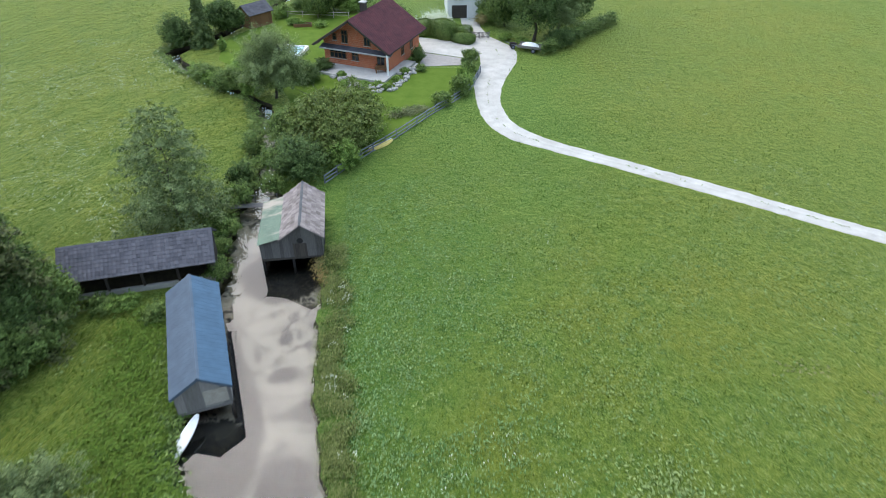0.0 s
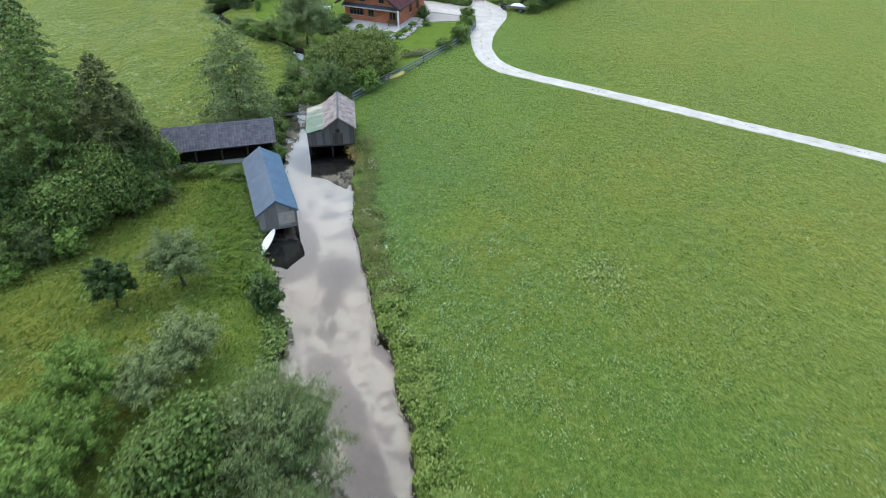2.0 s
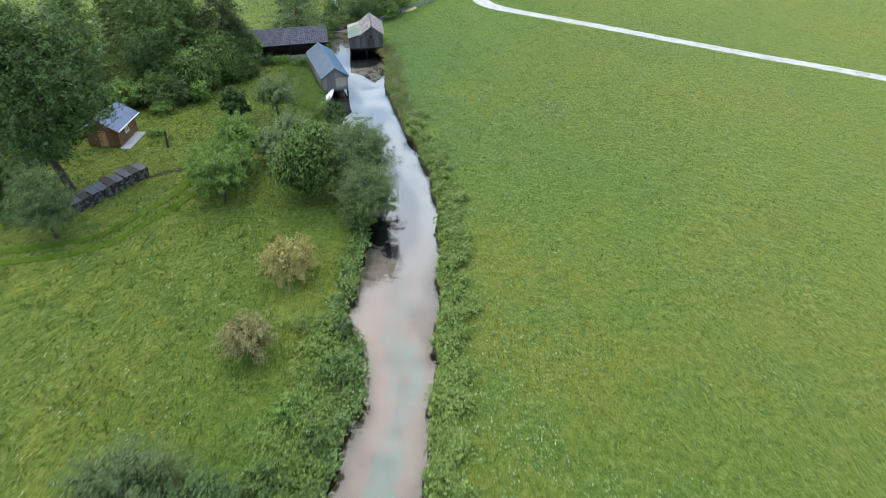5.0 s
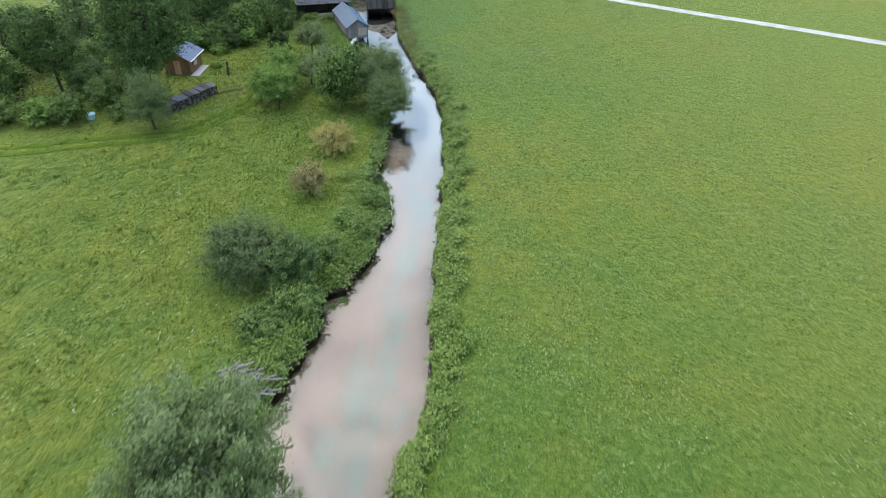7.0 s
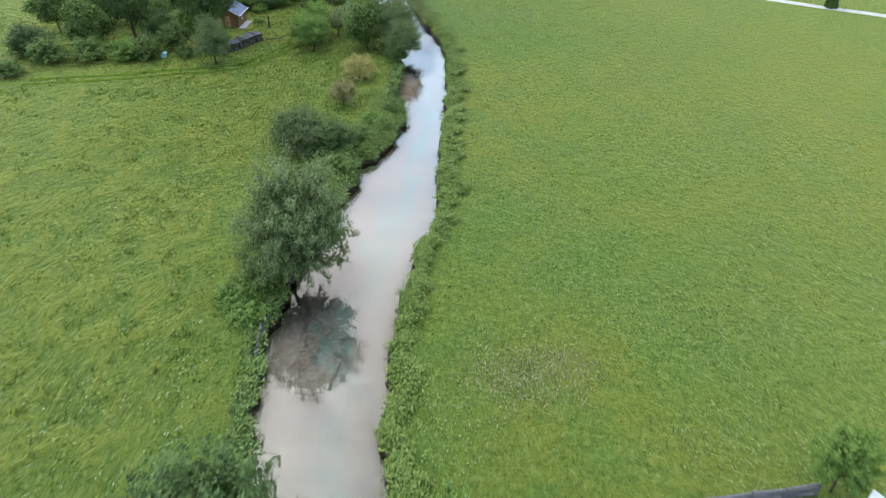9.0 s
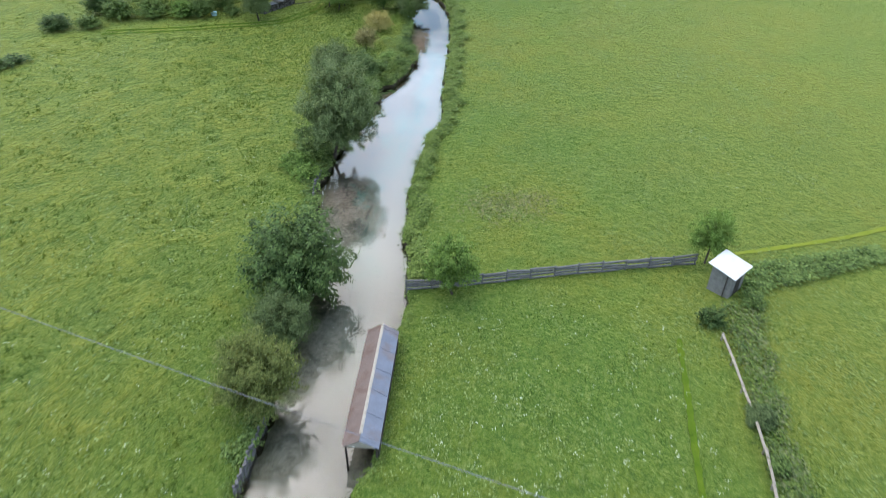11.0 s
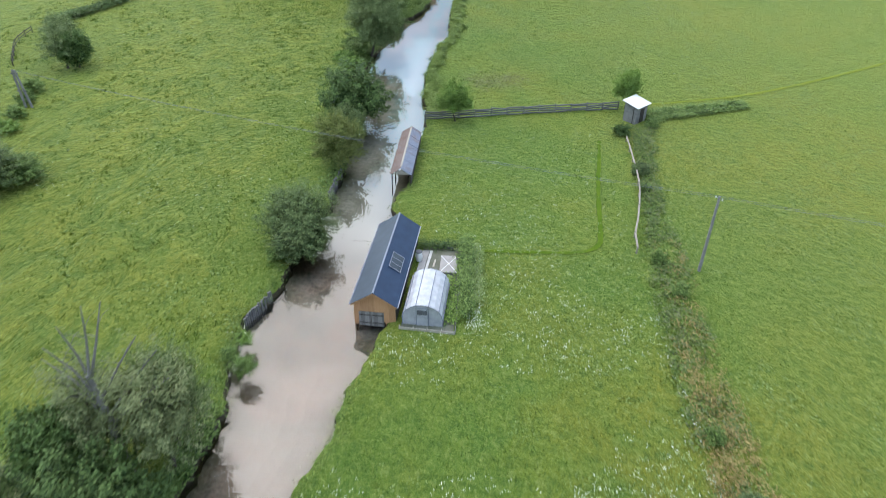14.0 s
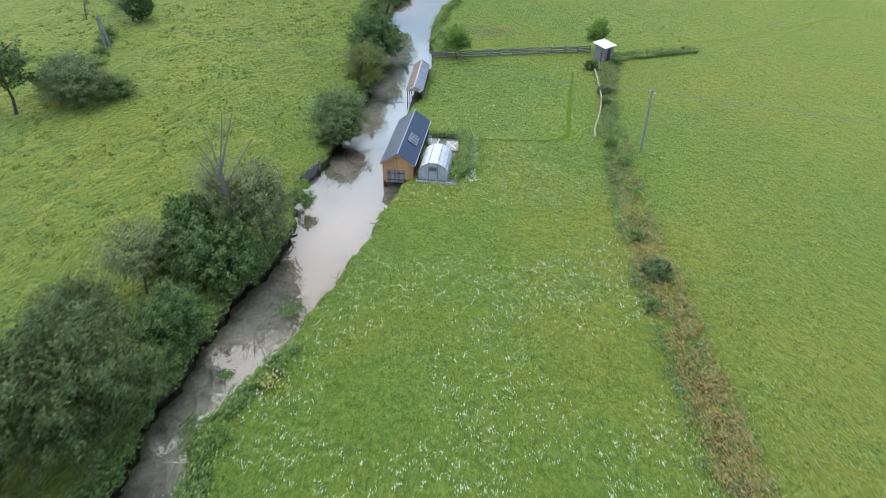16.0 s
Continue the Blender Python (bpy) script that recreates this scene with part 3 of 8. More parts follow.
def tube(bm, a, b, ra, rb, sides=7):
    a, b = Vector(a), Vector(b)
    way = (b - a).normalized()
    side = way.orthogonal().normalized()
    other = way.cross(side)
    rings = []
    for p, r in ((a, ra), (b, rb)):
        rings.append([bm.verts.new(p + (side * math.cos(k * math.tau / sides) + other * math.sin(k * math.tau / sides)) * r) for k in range(sides)])
    for k in range(sides):
        j = (k + 1) % sides
        bm.faces.new((rings[0][k], rings[0][j], rings[1][j], rings[1][k]))
    bm.faces.new(rings[0][::-1])
    bm.faces.new(rings[1])
    return bm


def tubes(points, r0, r1, sides=6):
    """One bent, tapered tube through some points."""
    bm = bmesh.new()
    pts = [Vector(p) for p in points]
    n = len(pts) - 1
    rings, side = [], (pts[1] - pts[0]).orthogonal().normalized()
    for i, p in enumerate(pts):
        way = (pts[min(i + 1, n)] - pts[max(i - 1, 0)]).normalized()
        side = (side - way * side.dot(way)).normalized()
        other, r = way.cross(side), r0 + (r1 - r0) * i / n
        rings.append([bm.verts.new(p + (side * math.cos(k * math.tau / sides) + other * math.sin(k * math.tau / sides)) * r) for k in range(sides)])
    for p, q in zip(rings, rings[1:]):
        for k in range(sides):
            j = (k + 1) % sides
            bm.faces.new((p[k], p[j], q[j], q[k]))
    bm.faces.new(rings[0][::-1])
    bm.faces.new(rings[-1])
    return bm


# ---- the ground with the stream ----
# y, x of the left and of the right bank
LEFT_BANK = [(-230, -24), (-180, -21), (-161.6, -20.2), (-156.4, -20.3), (-148.7, -19.1), (-143.7, -18.5), (-139.4, -17.0), (-134.8, -15.6), (-129.4, -15.8),
             (-125.3, -16.6), (-122, -16.8), (-119.5, -15.4), (-110, -14.0), (-102.3, -13.1), (-96.3, -12.9), (-90, -12.8), (-80, -13.0), (-72, -13.8),
             (-68.2, -14.5), (-64.6, -14.9), (-60, -14.3), (-54, -13.6), (-48, -13.0), (-46, -12.4), (-44.2, -11.6), (-41, -11.1), (-38.5, -11.0), (-36.2, -10.8),
             (-35.2, -9.2), (-33.4, -8.95), (-32.4, -8.6), (-31, -7.4), (-29.3, -7.3), (-27.0, -7.4), (-25.2, -6.35), (-22.2, -6.5), (-20.6, -6.9), (-19.0, -7.4), (-16.8, -8.6), (-10.7, -8.3), (-8.4, -8.0), (-2, -8.8),
             (3, -10.5), (12.6, -12.4), (16, -12.8), (21.6, -14.8), (24.2, -16.1), (28, -17.2), (38, -20.5), (39.5, -18.8), (44, -18.6), (48, -19.8), (52, -20.0),
             (60, -19.8), (68, -21.5), (77, -24.2), (81, -28.8), (84.7, -33.7), (90.6, -39.1), (94.5, -41.7), (97, -41.8), (100, -39.0), (110, -35.0), (130, -30.0)]
RIGHT_BANK = [(-230, -19), (-180, -16), (-161.4, -15.6), (-157.7, -16.1), (-154.2, -15.2), (-151, -12.9), (-147, -12.0), (-143, -10.6), (-138.6, -9.4), (-134, -7.9),
              (-127, -6.6), (-124, -5.6), (-122, -5.0), (-112, -5.0), (-108, -5.4), (-103.5, -6.4), (-100, -5.2), (-92, -4.6), (-86.4, -4.2), (-81.2, -3.9),
              (-78.3, -4.1), (-74, -4.7), (-70, -4.75), (-63.5, -4.7), (-58, -4.0), (-53, -3.4), (-48.3, -1.9), (-46, -1.5), (-43, -1.8), (-37, -1.8),
              (-31.4, -1.7), (-24, -1.4), (-14.6, -1.1), (-6.8, -1.2), (0, -1.4), (7.6, -2.6), (12, -3.8), (14, -4.4), (17, -5.4), (20.5, -6.5), (23.3, -6.9),
              (27.4, -8.3), (33.7, -9.3), (40, -10.0), (45, -10.7), (50, -11.5), (52, -14.5), (56, -16.8), (60, -17.8), (68, -19.6), (77, -22.2), (81, -26.2),
              (84.7, -31.2), (90.6, -36.9), (94.5, -39.4), (97, -39.3), (100, -36.6), (110, -33.0), (130, -28.0)]
WATER_LEVEL, BED_LEVEL = -0.8, -1.35
_ly, _lx = (np.array(c, float) for c in zip(*LEFT_BANK))
_ry, _rx = (np.array(c, float) for c in zip(*RIGHT_BANK))


def wobble(y, seed):
    return 0.22 * np.sin(y * 0.9 + seed) + 0.16 * np.sin(y * 2.3 + seed * 2.7) + 0.1 * np.sin(y * 5.1 + seed * 1.3)


def bank_left(y):
    y = np.asarray(y, float)
    return np.interp(y, _ly, _lx) + wobble(y, 0.4)


def bank_right(y):
    y = np.asarray(y, float)
    return np.interp(y, _ry, _rx) + wobble(y, 2.1) * 0.8


def build_ground():
    rows = np.concatenate([[-1500, -700, -400, -300], np.arange(-232, 130.1, 0.5), [160, 220, 320, 500, 900, 1800]])
    left_steps = [-1500, -600, -250, -150, -110, -85, -65, -50, -38, -28, -20, -14, -9, -6, -4, -2.6, -1.6, -0.9, -0.4, 0.0]
    mid = np.linspace(0, 1, 7)
    verts, faces = [], []
    columns = 0
    for i, y in enumerate(rows):
        a, b = float(bank_left(y)), float(bank_right(y))
        if y > 130 or y < -232:
            a, b = (-30, -27) if y > 0 else (-24, -19)
        line = []
        for s in left_steps:
            z = -0.35 if s == 0 else -0.18 if s == -0.4 else -0.05 if s == -0.9 else 0.0
            line.append((a + s, y, z))
        for s in mid:
            deep = BED_LEVEL - 0.25 * math.sin(s * math.pi)
            line.append((a + 0.25 + (b - a - 0.5) * s, y, deep))
        for s in left_steps[::-1]:
            z = -0.35 if s == 0 else -0.18 if s == -0.4 else -0.05 if s == -0.9 else 0.0
            line.append((b - s, y, z))
        if i == 0:
            columns = len(line)
        verts += line
    for i in range(len(rows) - 1):
        for j in range(columns - 1):
            k = i * columns + j
            faces.append((k, k + 1, k + columns + 1, k + columns))
    mesh = bpy.data.meshes.new("ground")
    mesh.from_pydata(verts, [], faces)
    mesh.materials.append(MEADOW)
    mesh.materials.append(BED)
    mesh.materials.append(SOIL)
    first = len(left_steps)
    slot = np.zeros(len(faces), np.int32)
    col = np.arange(len(faces)) % (columns - 1)
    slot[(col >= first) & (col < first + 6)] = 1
    slot[(col == first - 1) | (col == first + 6)] = 2
    mesh.polygons.foreach_set("material_index", slot)
    # across the stream 0 to 1, along it in tens of metres
    share = np.zeros(columns)
    share[first:first + 7], share[first + 7:] = mid, 1.0
    corner = np.empty(len(mesh.loops), np.int32)
    mesh.loops.foreach_get("vertex_index", corner)
    mesh.uv_layers.new(name="run").data.foreach_set("uv", np.stack([share[corner % columns], rows[corner // columns] * 0.1], 1).astype(np.float32).ravel())
    return tagged(new("ground", mesh), "flat green hay meadow cut by a shallow stream bed", "meadow", kind="structure")


build_ground()


def ribbon(name, material, ys, left, right, z, label, category):
    verts, faces = [], []
    for i, (y, a, b) in enumerate(zip(ys, left, right)):
        verts += [(a, y, z), ((a + b) / 2, y, z), (b, y, z)]
        if i:
            k = 3 * i
            faces += [(k - 3, k - 2, k + 1, k), (k - 2, k - 1, k + 2, k + 1)]
    return tagged(mesh_of(name, verts, faces, material), label, category, kind="structure")


ys = np.arange(-231, 129.1, 0.5)
ribbon("water", WATER, ys, bank_left(ys) + 0.02, bank_right(ys) - 0.02, WATER_LEVEL, "clear slow stream over pale lime mud", "stream")


def smooth_line(points, step=0.6):
    """A Catmull-Rom line through plan points."""
    pts = [np.array(p, float) for p in points]
    pts = [2 * pts[0] - pts[1], *pts, 2 * pts[-1] - pts[-2]]
    out = []
    for a, b, c, d in zip(pts, pts[1:], pts[2:], pts[3:]):
        n = max(2, int(np.linalg.norm(c - b) / step))
        for k in range(n):
            t = k / n
            out.append(0.5 * (2 * b + (c - a) * t + (2 * a - 5 * b + 4 * c - d) * t * t + (3 * b - a - 3 * c + d) * t ** 3))
    out.append(pts[-2])
    return np.array(out)


def sheet(name, outline, z, material, label, category, thick=0.12):
    bm = bmesh.new()
    slab(bm, [(x, y, z) for x, y in outline], thick)
    bmesh.ops.triangulate(bm, faces=[f for f in bm.faces if len(f.verts) > 4])
    ob = part(name, bm, material)
    return tagged(ob, label, category, kind="structure")


ROAD_LEFT = [(1.0, 125), (1.6, 112), (2.2, 104), (3.6, 98), (4.2, 91.6), (3.1, 84), (3.2, 77.7), (4.1, 71.9), (6.5, 67.5), (10.2, 64.9), (15.4, 61.8), (20.1, 58.8), (27.4, 54.2), (33.1, 50.3), (37.8, 47.3),
             (46.7, 41.6), (53.1, 37.8), (68, 28.2), (95, 10), (200, -70)]
ROAD_RIGHT = [(3.6, 125), (4.4, 112), (5.6, 104), (9.0, 98), (9.4, 92.8), (7.0, 84), (6.2, 77.7), (7.0, 72.6), (8.6, 69.7), (11.6, 66.8), (16.3, 63.8), (20.7, 61.0), (27.9, 56.5), (33.9, 52.4), (38.6, 49.4),
              (47.6, 43.6), (54.2, 39.7), (69.2, 30.1), (96.4, 12), (202, -68)]


def build_road():
    a, b = (np.array([smooth_line(line, 0.2)[int(k)] for k in np.linspace(0, len(smooth_line(line, 0.2)) - 1, 420)]) for line in (ROAD_LEFT, ROAD_RIGHT))
    rng = np.random.default_rng(3)
    a, b = a + rng.normal(0, 0.05, a.shape), b + rng.normal(0, 0.05, b.shape)
    verts, faces = [], []
    for i, (p, q) in enumerate(zip(a, b)):
        for s, z in ((0, 0.01), (0.12, 0.05), (0.35, 0.04), (0.5, 0.07), (0.65, 0.04), (0.88, 0.05), (1, 0.01)):
            m = p + (q - p) * s
            verts.append((m[0], m[1], z))
        if i:
            k = 7 * i
            faces += [(k - 7 + j, k - 6 + j, k + 1 + j, k + j) for j in range(6)]
    tagged(mesh_of("road", verts, faces, GRAVEL), "white gravel farm track curving through the meadow", "track", kind="structure")


build_road()
sheet("lawn", [(-9.5, 62.6), (-6.1, 67.6), (-2.5, 73.6), (0.2, 77.6), (2.3, 81.5), (3.4, 86), (2.6, 89.2), (-4.3, 89.2), (-4, 101), (-2, 112), (-30, 118), (-32, 106), (-34.5, 100),
               (-33, 92), (-27, 86), (-20.5, 79), (-17.5, 70), (-15, 61)], 0.02, LAWN, "mown garden lawn round the brick house", "lawn", 0.05)
sheet("drive", [(-5.2, 102.5), (3.3, 99.2), (4.6, 95.6), (3.6, 92.6), (-4.1, 95.6)], 0.045, GRAVEL, "pale gravel drive beside the brick house", "drive", 0.05)
sheet("paved_yard", [(-4.2, 95.3), (2.6, 92.7), (2.4, 90.2), (0.2, 90.2), (-4.3, 89.6)], 0.05, PAVING, "grey paved yard", "paving", 0.06)

# ---- plants ----
rng = np.random.default_rng(11)


def unit(n):
    v = rng.normal(size=(n, 3))
    return v / np.linalg.norm(v, axis=1, keepdims=True)


def leaf_faces(centres, normals, size, slim=0.6, hang=0.0):
    """A pointed three-cornered leaf at each centre."""
    n = len(centres)
    side = np.cross(normals, unit(n))
    side /= np.linalg.norm(side, axis=1, keepdims=True) + 1e-9
    along = np.cross(normals, side)
    if hang:
        along = along * (1 - hang) + np.array([0, 0, -1.0]) * hang
        along /= np.linalg.norm(along, axis=1, keepdims=True) + 1e-9
        side = np.cross(along, normals)
        side /= np.linalg.norm(side, axis=1, keepdims=True) + 1e-9
    s = (size * rng.uniform(0.6, 1.35, n))[:, None]
    tip, wing = along * s, side * s * slim * 0.5
    return np.stack([centres - tip * 0.45 + wing * 1.2, centres + tip * 0.75, centres - tip * 0.45 - wing * 1.2], 1)


def crown(blobs, leaves, size, slim=0.6, hang=0.0, clump=0.55, shell=0.35):
    """Leaves in clumps over the outside of some blobs (x, y, z, rx, ry, rz)."""
    blobs = np.array(blobs, float)
    area = (blobs[:, 3] * blobs[:, 4] + blobs[:, 3] * blobs[:, 5] + blobs[:, 4] * blobs[:, 5])
    clumps = max(12, leaves // 26)
    which = rng.choice(len(blobs), clumps, p=area / area.sum())
    out = unit(clumps)
    depth = 1.0 - shell * rng.random(clumps) ** 1.6 + 0.10 * rng.normal(size=clumps)
    centre = blobs[which, :3] + out * blobs[which, 3:] * depth[:, None]
    of = rng.integers(0, clumps, leaves)
    spot = centre[of] + rng.normal(0, clump * 0.5, (leaves, 3)) * np.array([1, 1, 0.75])
    normals = out[of] * 0.55 + np.array([0, 0, 0.45]) + unit(leaves) * 0.65
    normals /= np.linalg.norm(normals, axis=1, keepdims=True)
    spot[:, 2] = np.maximum(spot[:, 2], 0.08)
    inner = int(leaves * 0.2)
    pick = rng.choice(len(blobs), inner, p=area / area.sum())
    deep = blobs[pick, :3] + unit(inner) * blobs[pick, 3:] * rng.uniform(0.45, 0.86, (inner, 1))
    deep[:, 2] = np.maximum(deep[:, 2], 0.15)
    return np.concatenate([leaf_faces(spot[inner:], normals[inner:], size * 0.8, slim, hang), leaf_faces(deep, unit(inner), size * 1.8, slim)])


def spruce(h, w, leaves, size, base=0.04, droop=0.3, power=0.8):
    """Needle sprays along drooping branches in tiers round a stem, narrowing to a pointed top."""
    count = 190
    t = (np.arange(count) + rng.uniform(0, 1, count)) / count
    t = base + (0.985 - base) * t ** 1.15
    turn = np.arange(count) * 2.39996 + rng.normal(0, 0.3, count)
    reach = w / 2 * ((1 - t) ** power) * rng.uniform(0.68, 1.12, count) + 0.10
    of = rng.choice(count, leaves, p=reach / reach.sum())
    s = rng.uniform(0.12, 1.0, leaves) ** 0.75
    side = rng.normal(0, 0.13, leaves) * reach[of] * (1.15 - 0.8 * s) + rng.normal(0, 0.05, leaves)
    x = np.cos(turn[of]) * reach[of] * s - np.sin(turn[of]) * side
    y = np.sin(turn[of]) * reach[of] * s + np.cos(turn[of]) * side
    z = h * t[of] + reach[of] * (0.22 * s - droop * 1.6 * s * s) - np.abs(rng.normal(0, 0.16, leaves))
    spot = np.c_[x, y, np.clip(z, 0.1, h)]
    normals = np.array([0, 0, 0.8]) + unit(leaves) * 0.6 + np.c_[np.cos(turn[of]), np.sin(turn[of]), np.zeros(leaves)] * 0.4
    normals /= np.linalg.norm(normals, axis=1, keepdims=True)
    return leaf_faces(spot, normals, size, 0.45, 0.25)


def limbs(height, reach, r, count, fork=0.35, lean=0.0, seed=0):
    """A tapered trunk with limbs that end inside the crown."""
    rnd = random.Random(seed)
    bm = bmesh.new()
    spine = [Vector((lean * height * t + rnd.uniform(-0.04, 0.04) * height * (t > 0), rnd.uniform(-0.04, 0.04) * height * (t > 0), height * t)) for t in (0, 0.2, 0.4, 0.6, 0.82)]
    tube(bm, spine[0] - Vector((0, 0, 0.2)), spine[0] + Vector((0, 0, 0.15)), r * 1.5, r * 1.05)
    for i in range(4):
        tube(bm, spine[i], spine[i + 1], r * (1 - 0.22 * i), r * (1 - 0.22 * (i + 1)))
    for k in range(count):
        t = fork + (0.78 - fork) * k / max(1, count - 1)
        i = min(3, int(t / 0.2))
        start = spine[i].lerp(spine[i + 1], (t - 0.2 * i) / 0.2 if i < 3 else 0.4)
        a = k * 2.4 + rnd.uniform(-0.4, 0.4)
        way = Vector((math.cos(a), math.sin(a), rnd.uniform(0.5, 1.0)))
        knee = start + way * reach * rnd.uniform(0.3, 0.45)
        end = knee + Vector((math.cos(a + 0.4), math.sin(a + 0.4), 0.7)) * reach * rnd.uniform(0.3, 0.4)
        tube(bm, start, knee, r * 0.42, r * 0.28, 5)
        tube(bm, knee, end, r * 0.28, r * 0.1, 5)
    return bm


def blobs_round(h, w, base, n, flat=1.0):
    r = w / 2
    out = [(0, 0, base + (h - base) * 0.46, r * 0.70, r * 0.70, (h - base) * 0.44 * flat)]
    for k in range(n):
        a, t = k * 2.39996, (k + 0.5) / n
        z = base + (h - base) * (0.22 + 0.62 * t)
        reach = r * 0.62 * math.sin(math.pi * (0.22 + 0.66 * t)) * rng.uniform(0.75, 1.25)
        s = r * rng.uniform(0.24, 0.46)
        out.append((math.cos(a) * reach, math.sin(a) * reach, z, s, s, s * 0.85))
    return out


def sprays(h, w, leaves, size, slim=0.45, hang=0.2, base=0.05, count=170):
    """Leaves along shoots that fan out from the foot of the crown, with ragged tips."""
    d = unit(count * 2)
    d = d[d[:, 2] > -0.5][:count]
    count = len(d)
    mid, rise = h * (base + (1 - base) * 0.44), h * (1 - base) * 0.56
    tip = np.array([0, 0, mid]) + d * np.array([w / 2, w / 2, rise]) * rng.uniform(0.66, 1.14, (count, 1))
    tip[:, 2] = np.maximum(tip[:, 2], 0.2)
    foot = np.c_[rng.normal(0, w * 0.05, (count, 2)), np.full(count, h * base) + rng.uniform(0, 0.35, count) * rise]
    of = rng.integers(0, count, leaves)
    s = 0.22 + 0.78 * rng.random(leaves) ** 0.6
    run = tip[of] - foot[of]
    far = np.linalg.norm(run, axis=1)
    spot = foot[of] + run * s[:, None] + rng.normal(0, 1, (leaves, 3)) * (0.06 + 0.055 * far * (1.25 - s))[:, None]
    spot[:, 2] += far * (0.30 * s * (1 - s) - 0.22 * hang * s * s)
    spot[:, 2] = np.maximum(spot[:, 2], 0.08)
    normals = d[of] * 0.45 + np.array([0, 0, 0.6]) + unit(leaves) * 0.6
    normals /= np.linalg.norm(normals, axis=1, keepdims=True)
    inner = leaves // 7
    deep = np.array([0, 0, mid]) + unit(inner) * np.array([w / 2, w / 2, rise]) * rng.uniform(0.2, 0.72, (inner, 1))
    deep[:, 2] = np.maximum(deep[:, 2], 0.15)
    return np.concatenate([leaf_faces(spot, normals, size, slim, hang), leaf_faces(deep, unit(inner), size * 1.4, 0.6)])


def clipped(h, w, leaves, size):
    """Small leaves over a clipped block with rounded edges."""
    d = unit(leaves)
    d /= ((np.abs(d) ** 5).sum(1) ** 0.2)[:, None]
    spot = d * np.array([w / 2, w * 0.36, h / 2]) * rng.uniform(0.9, 1.03, (leaves, 1)) + np.array([0, 0, h / 2])
    spot[:, 2] = np.maximum(spot[:, 2], 0.06)
    normals = d * 0.8 + unit(leaves) * 0.6
    normals /= np.linalg.norm(normals, axis=1, keepdims=True)
    return leaf_faces(spot, normals, size, 0.7)


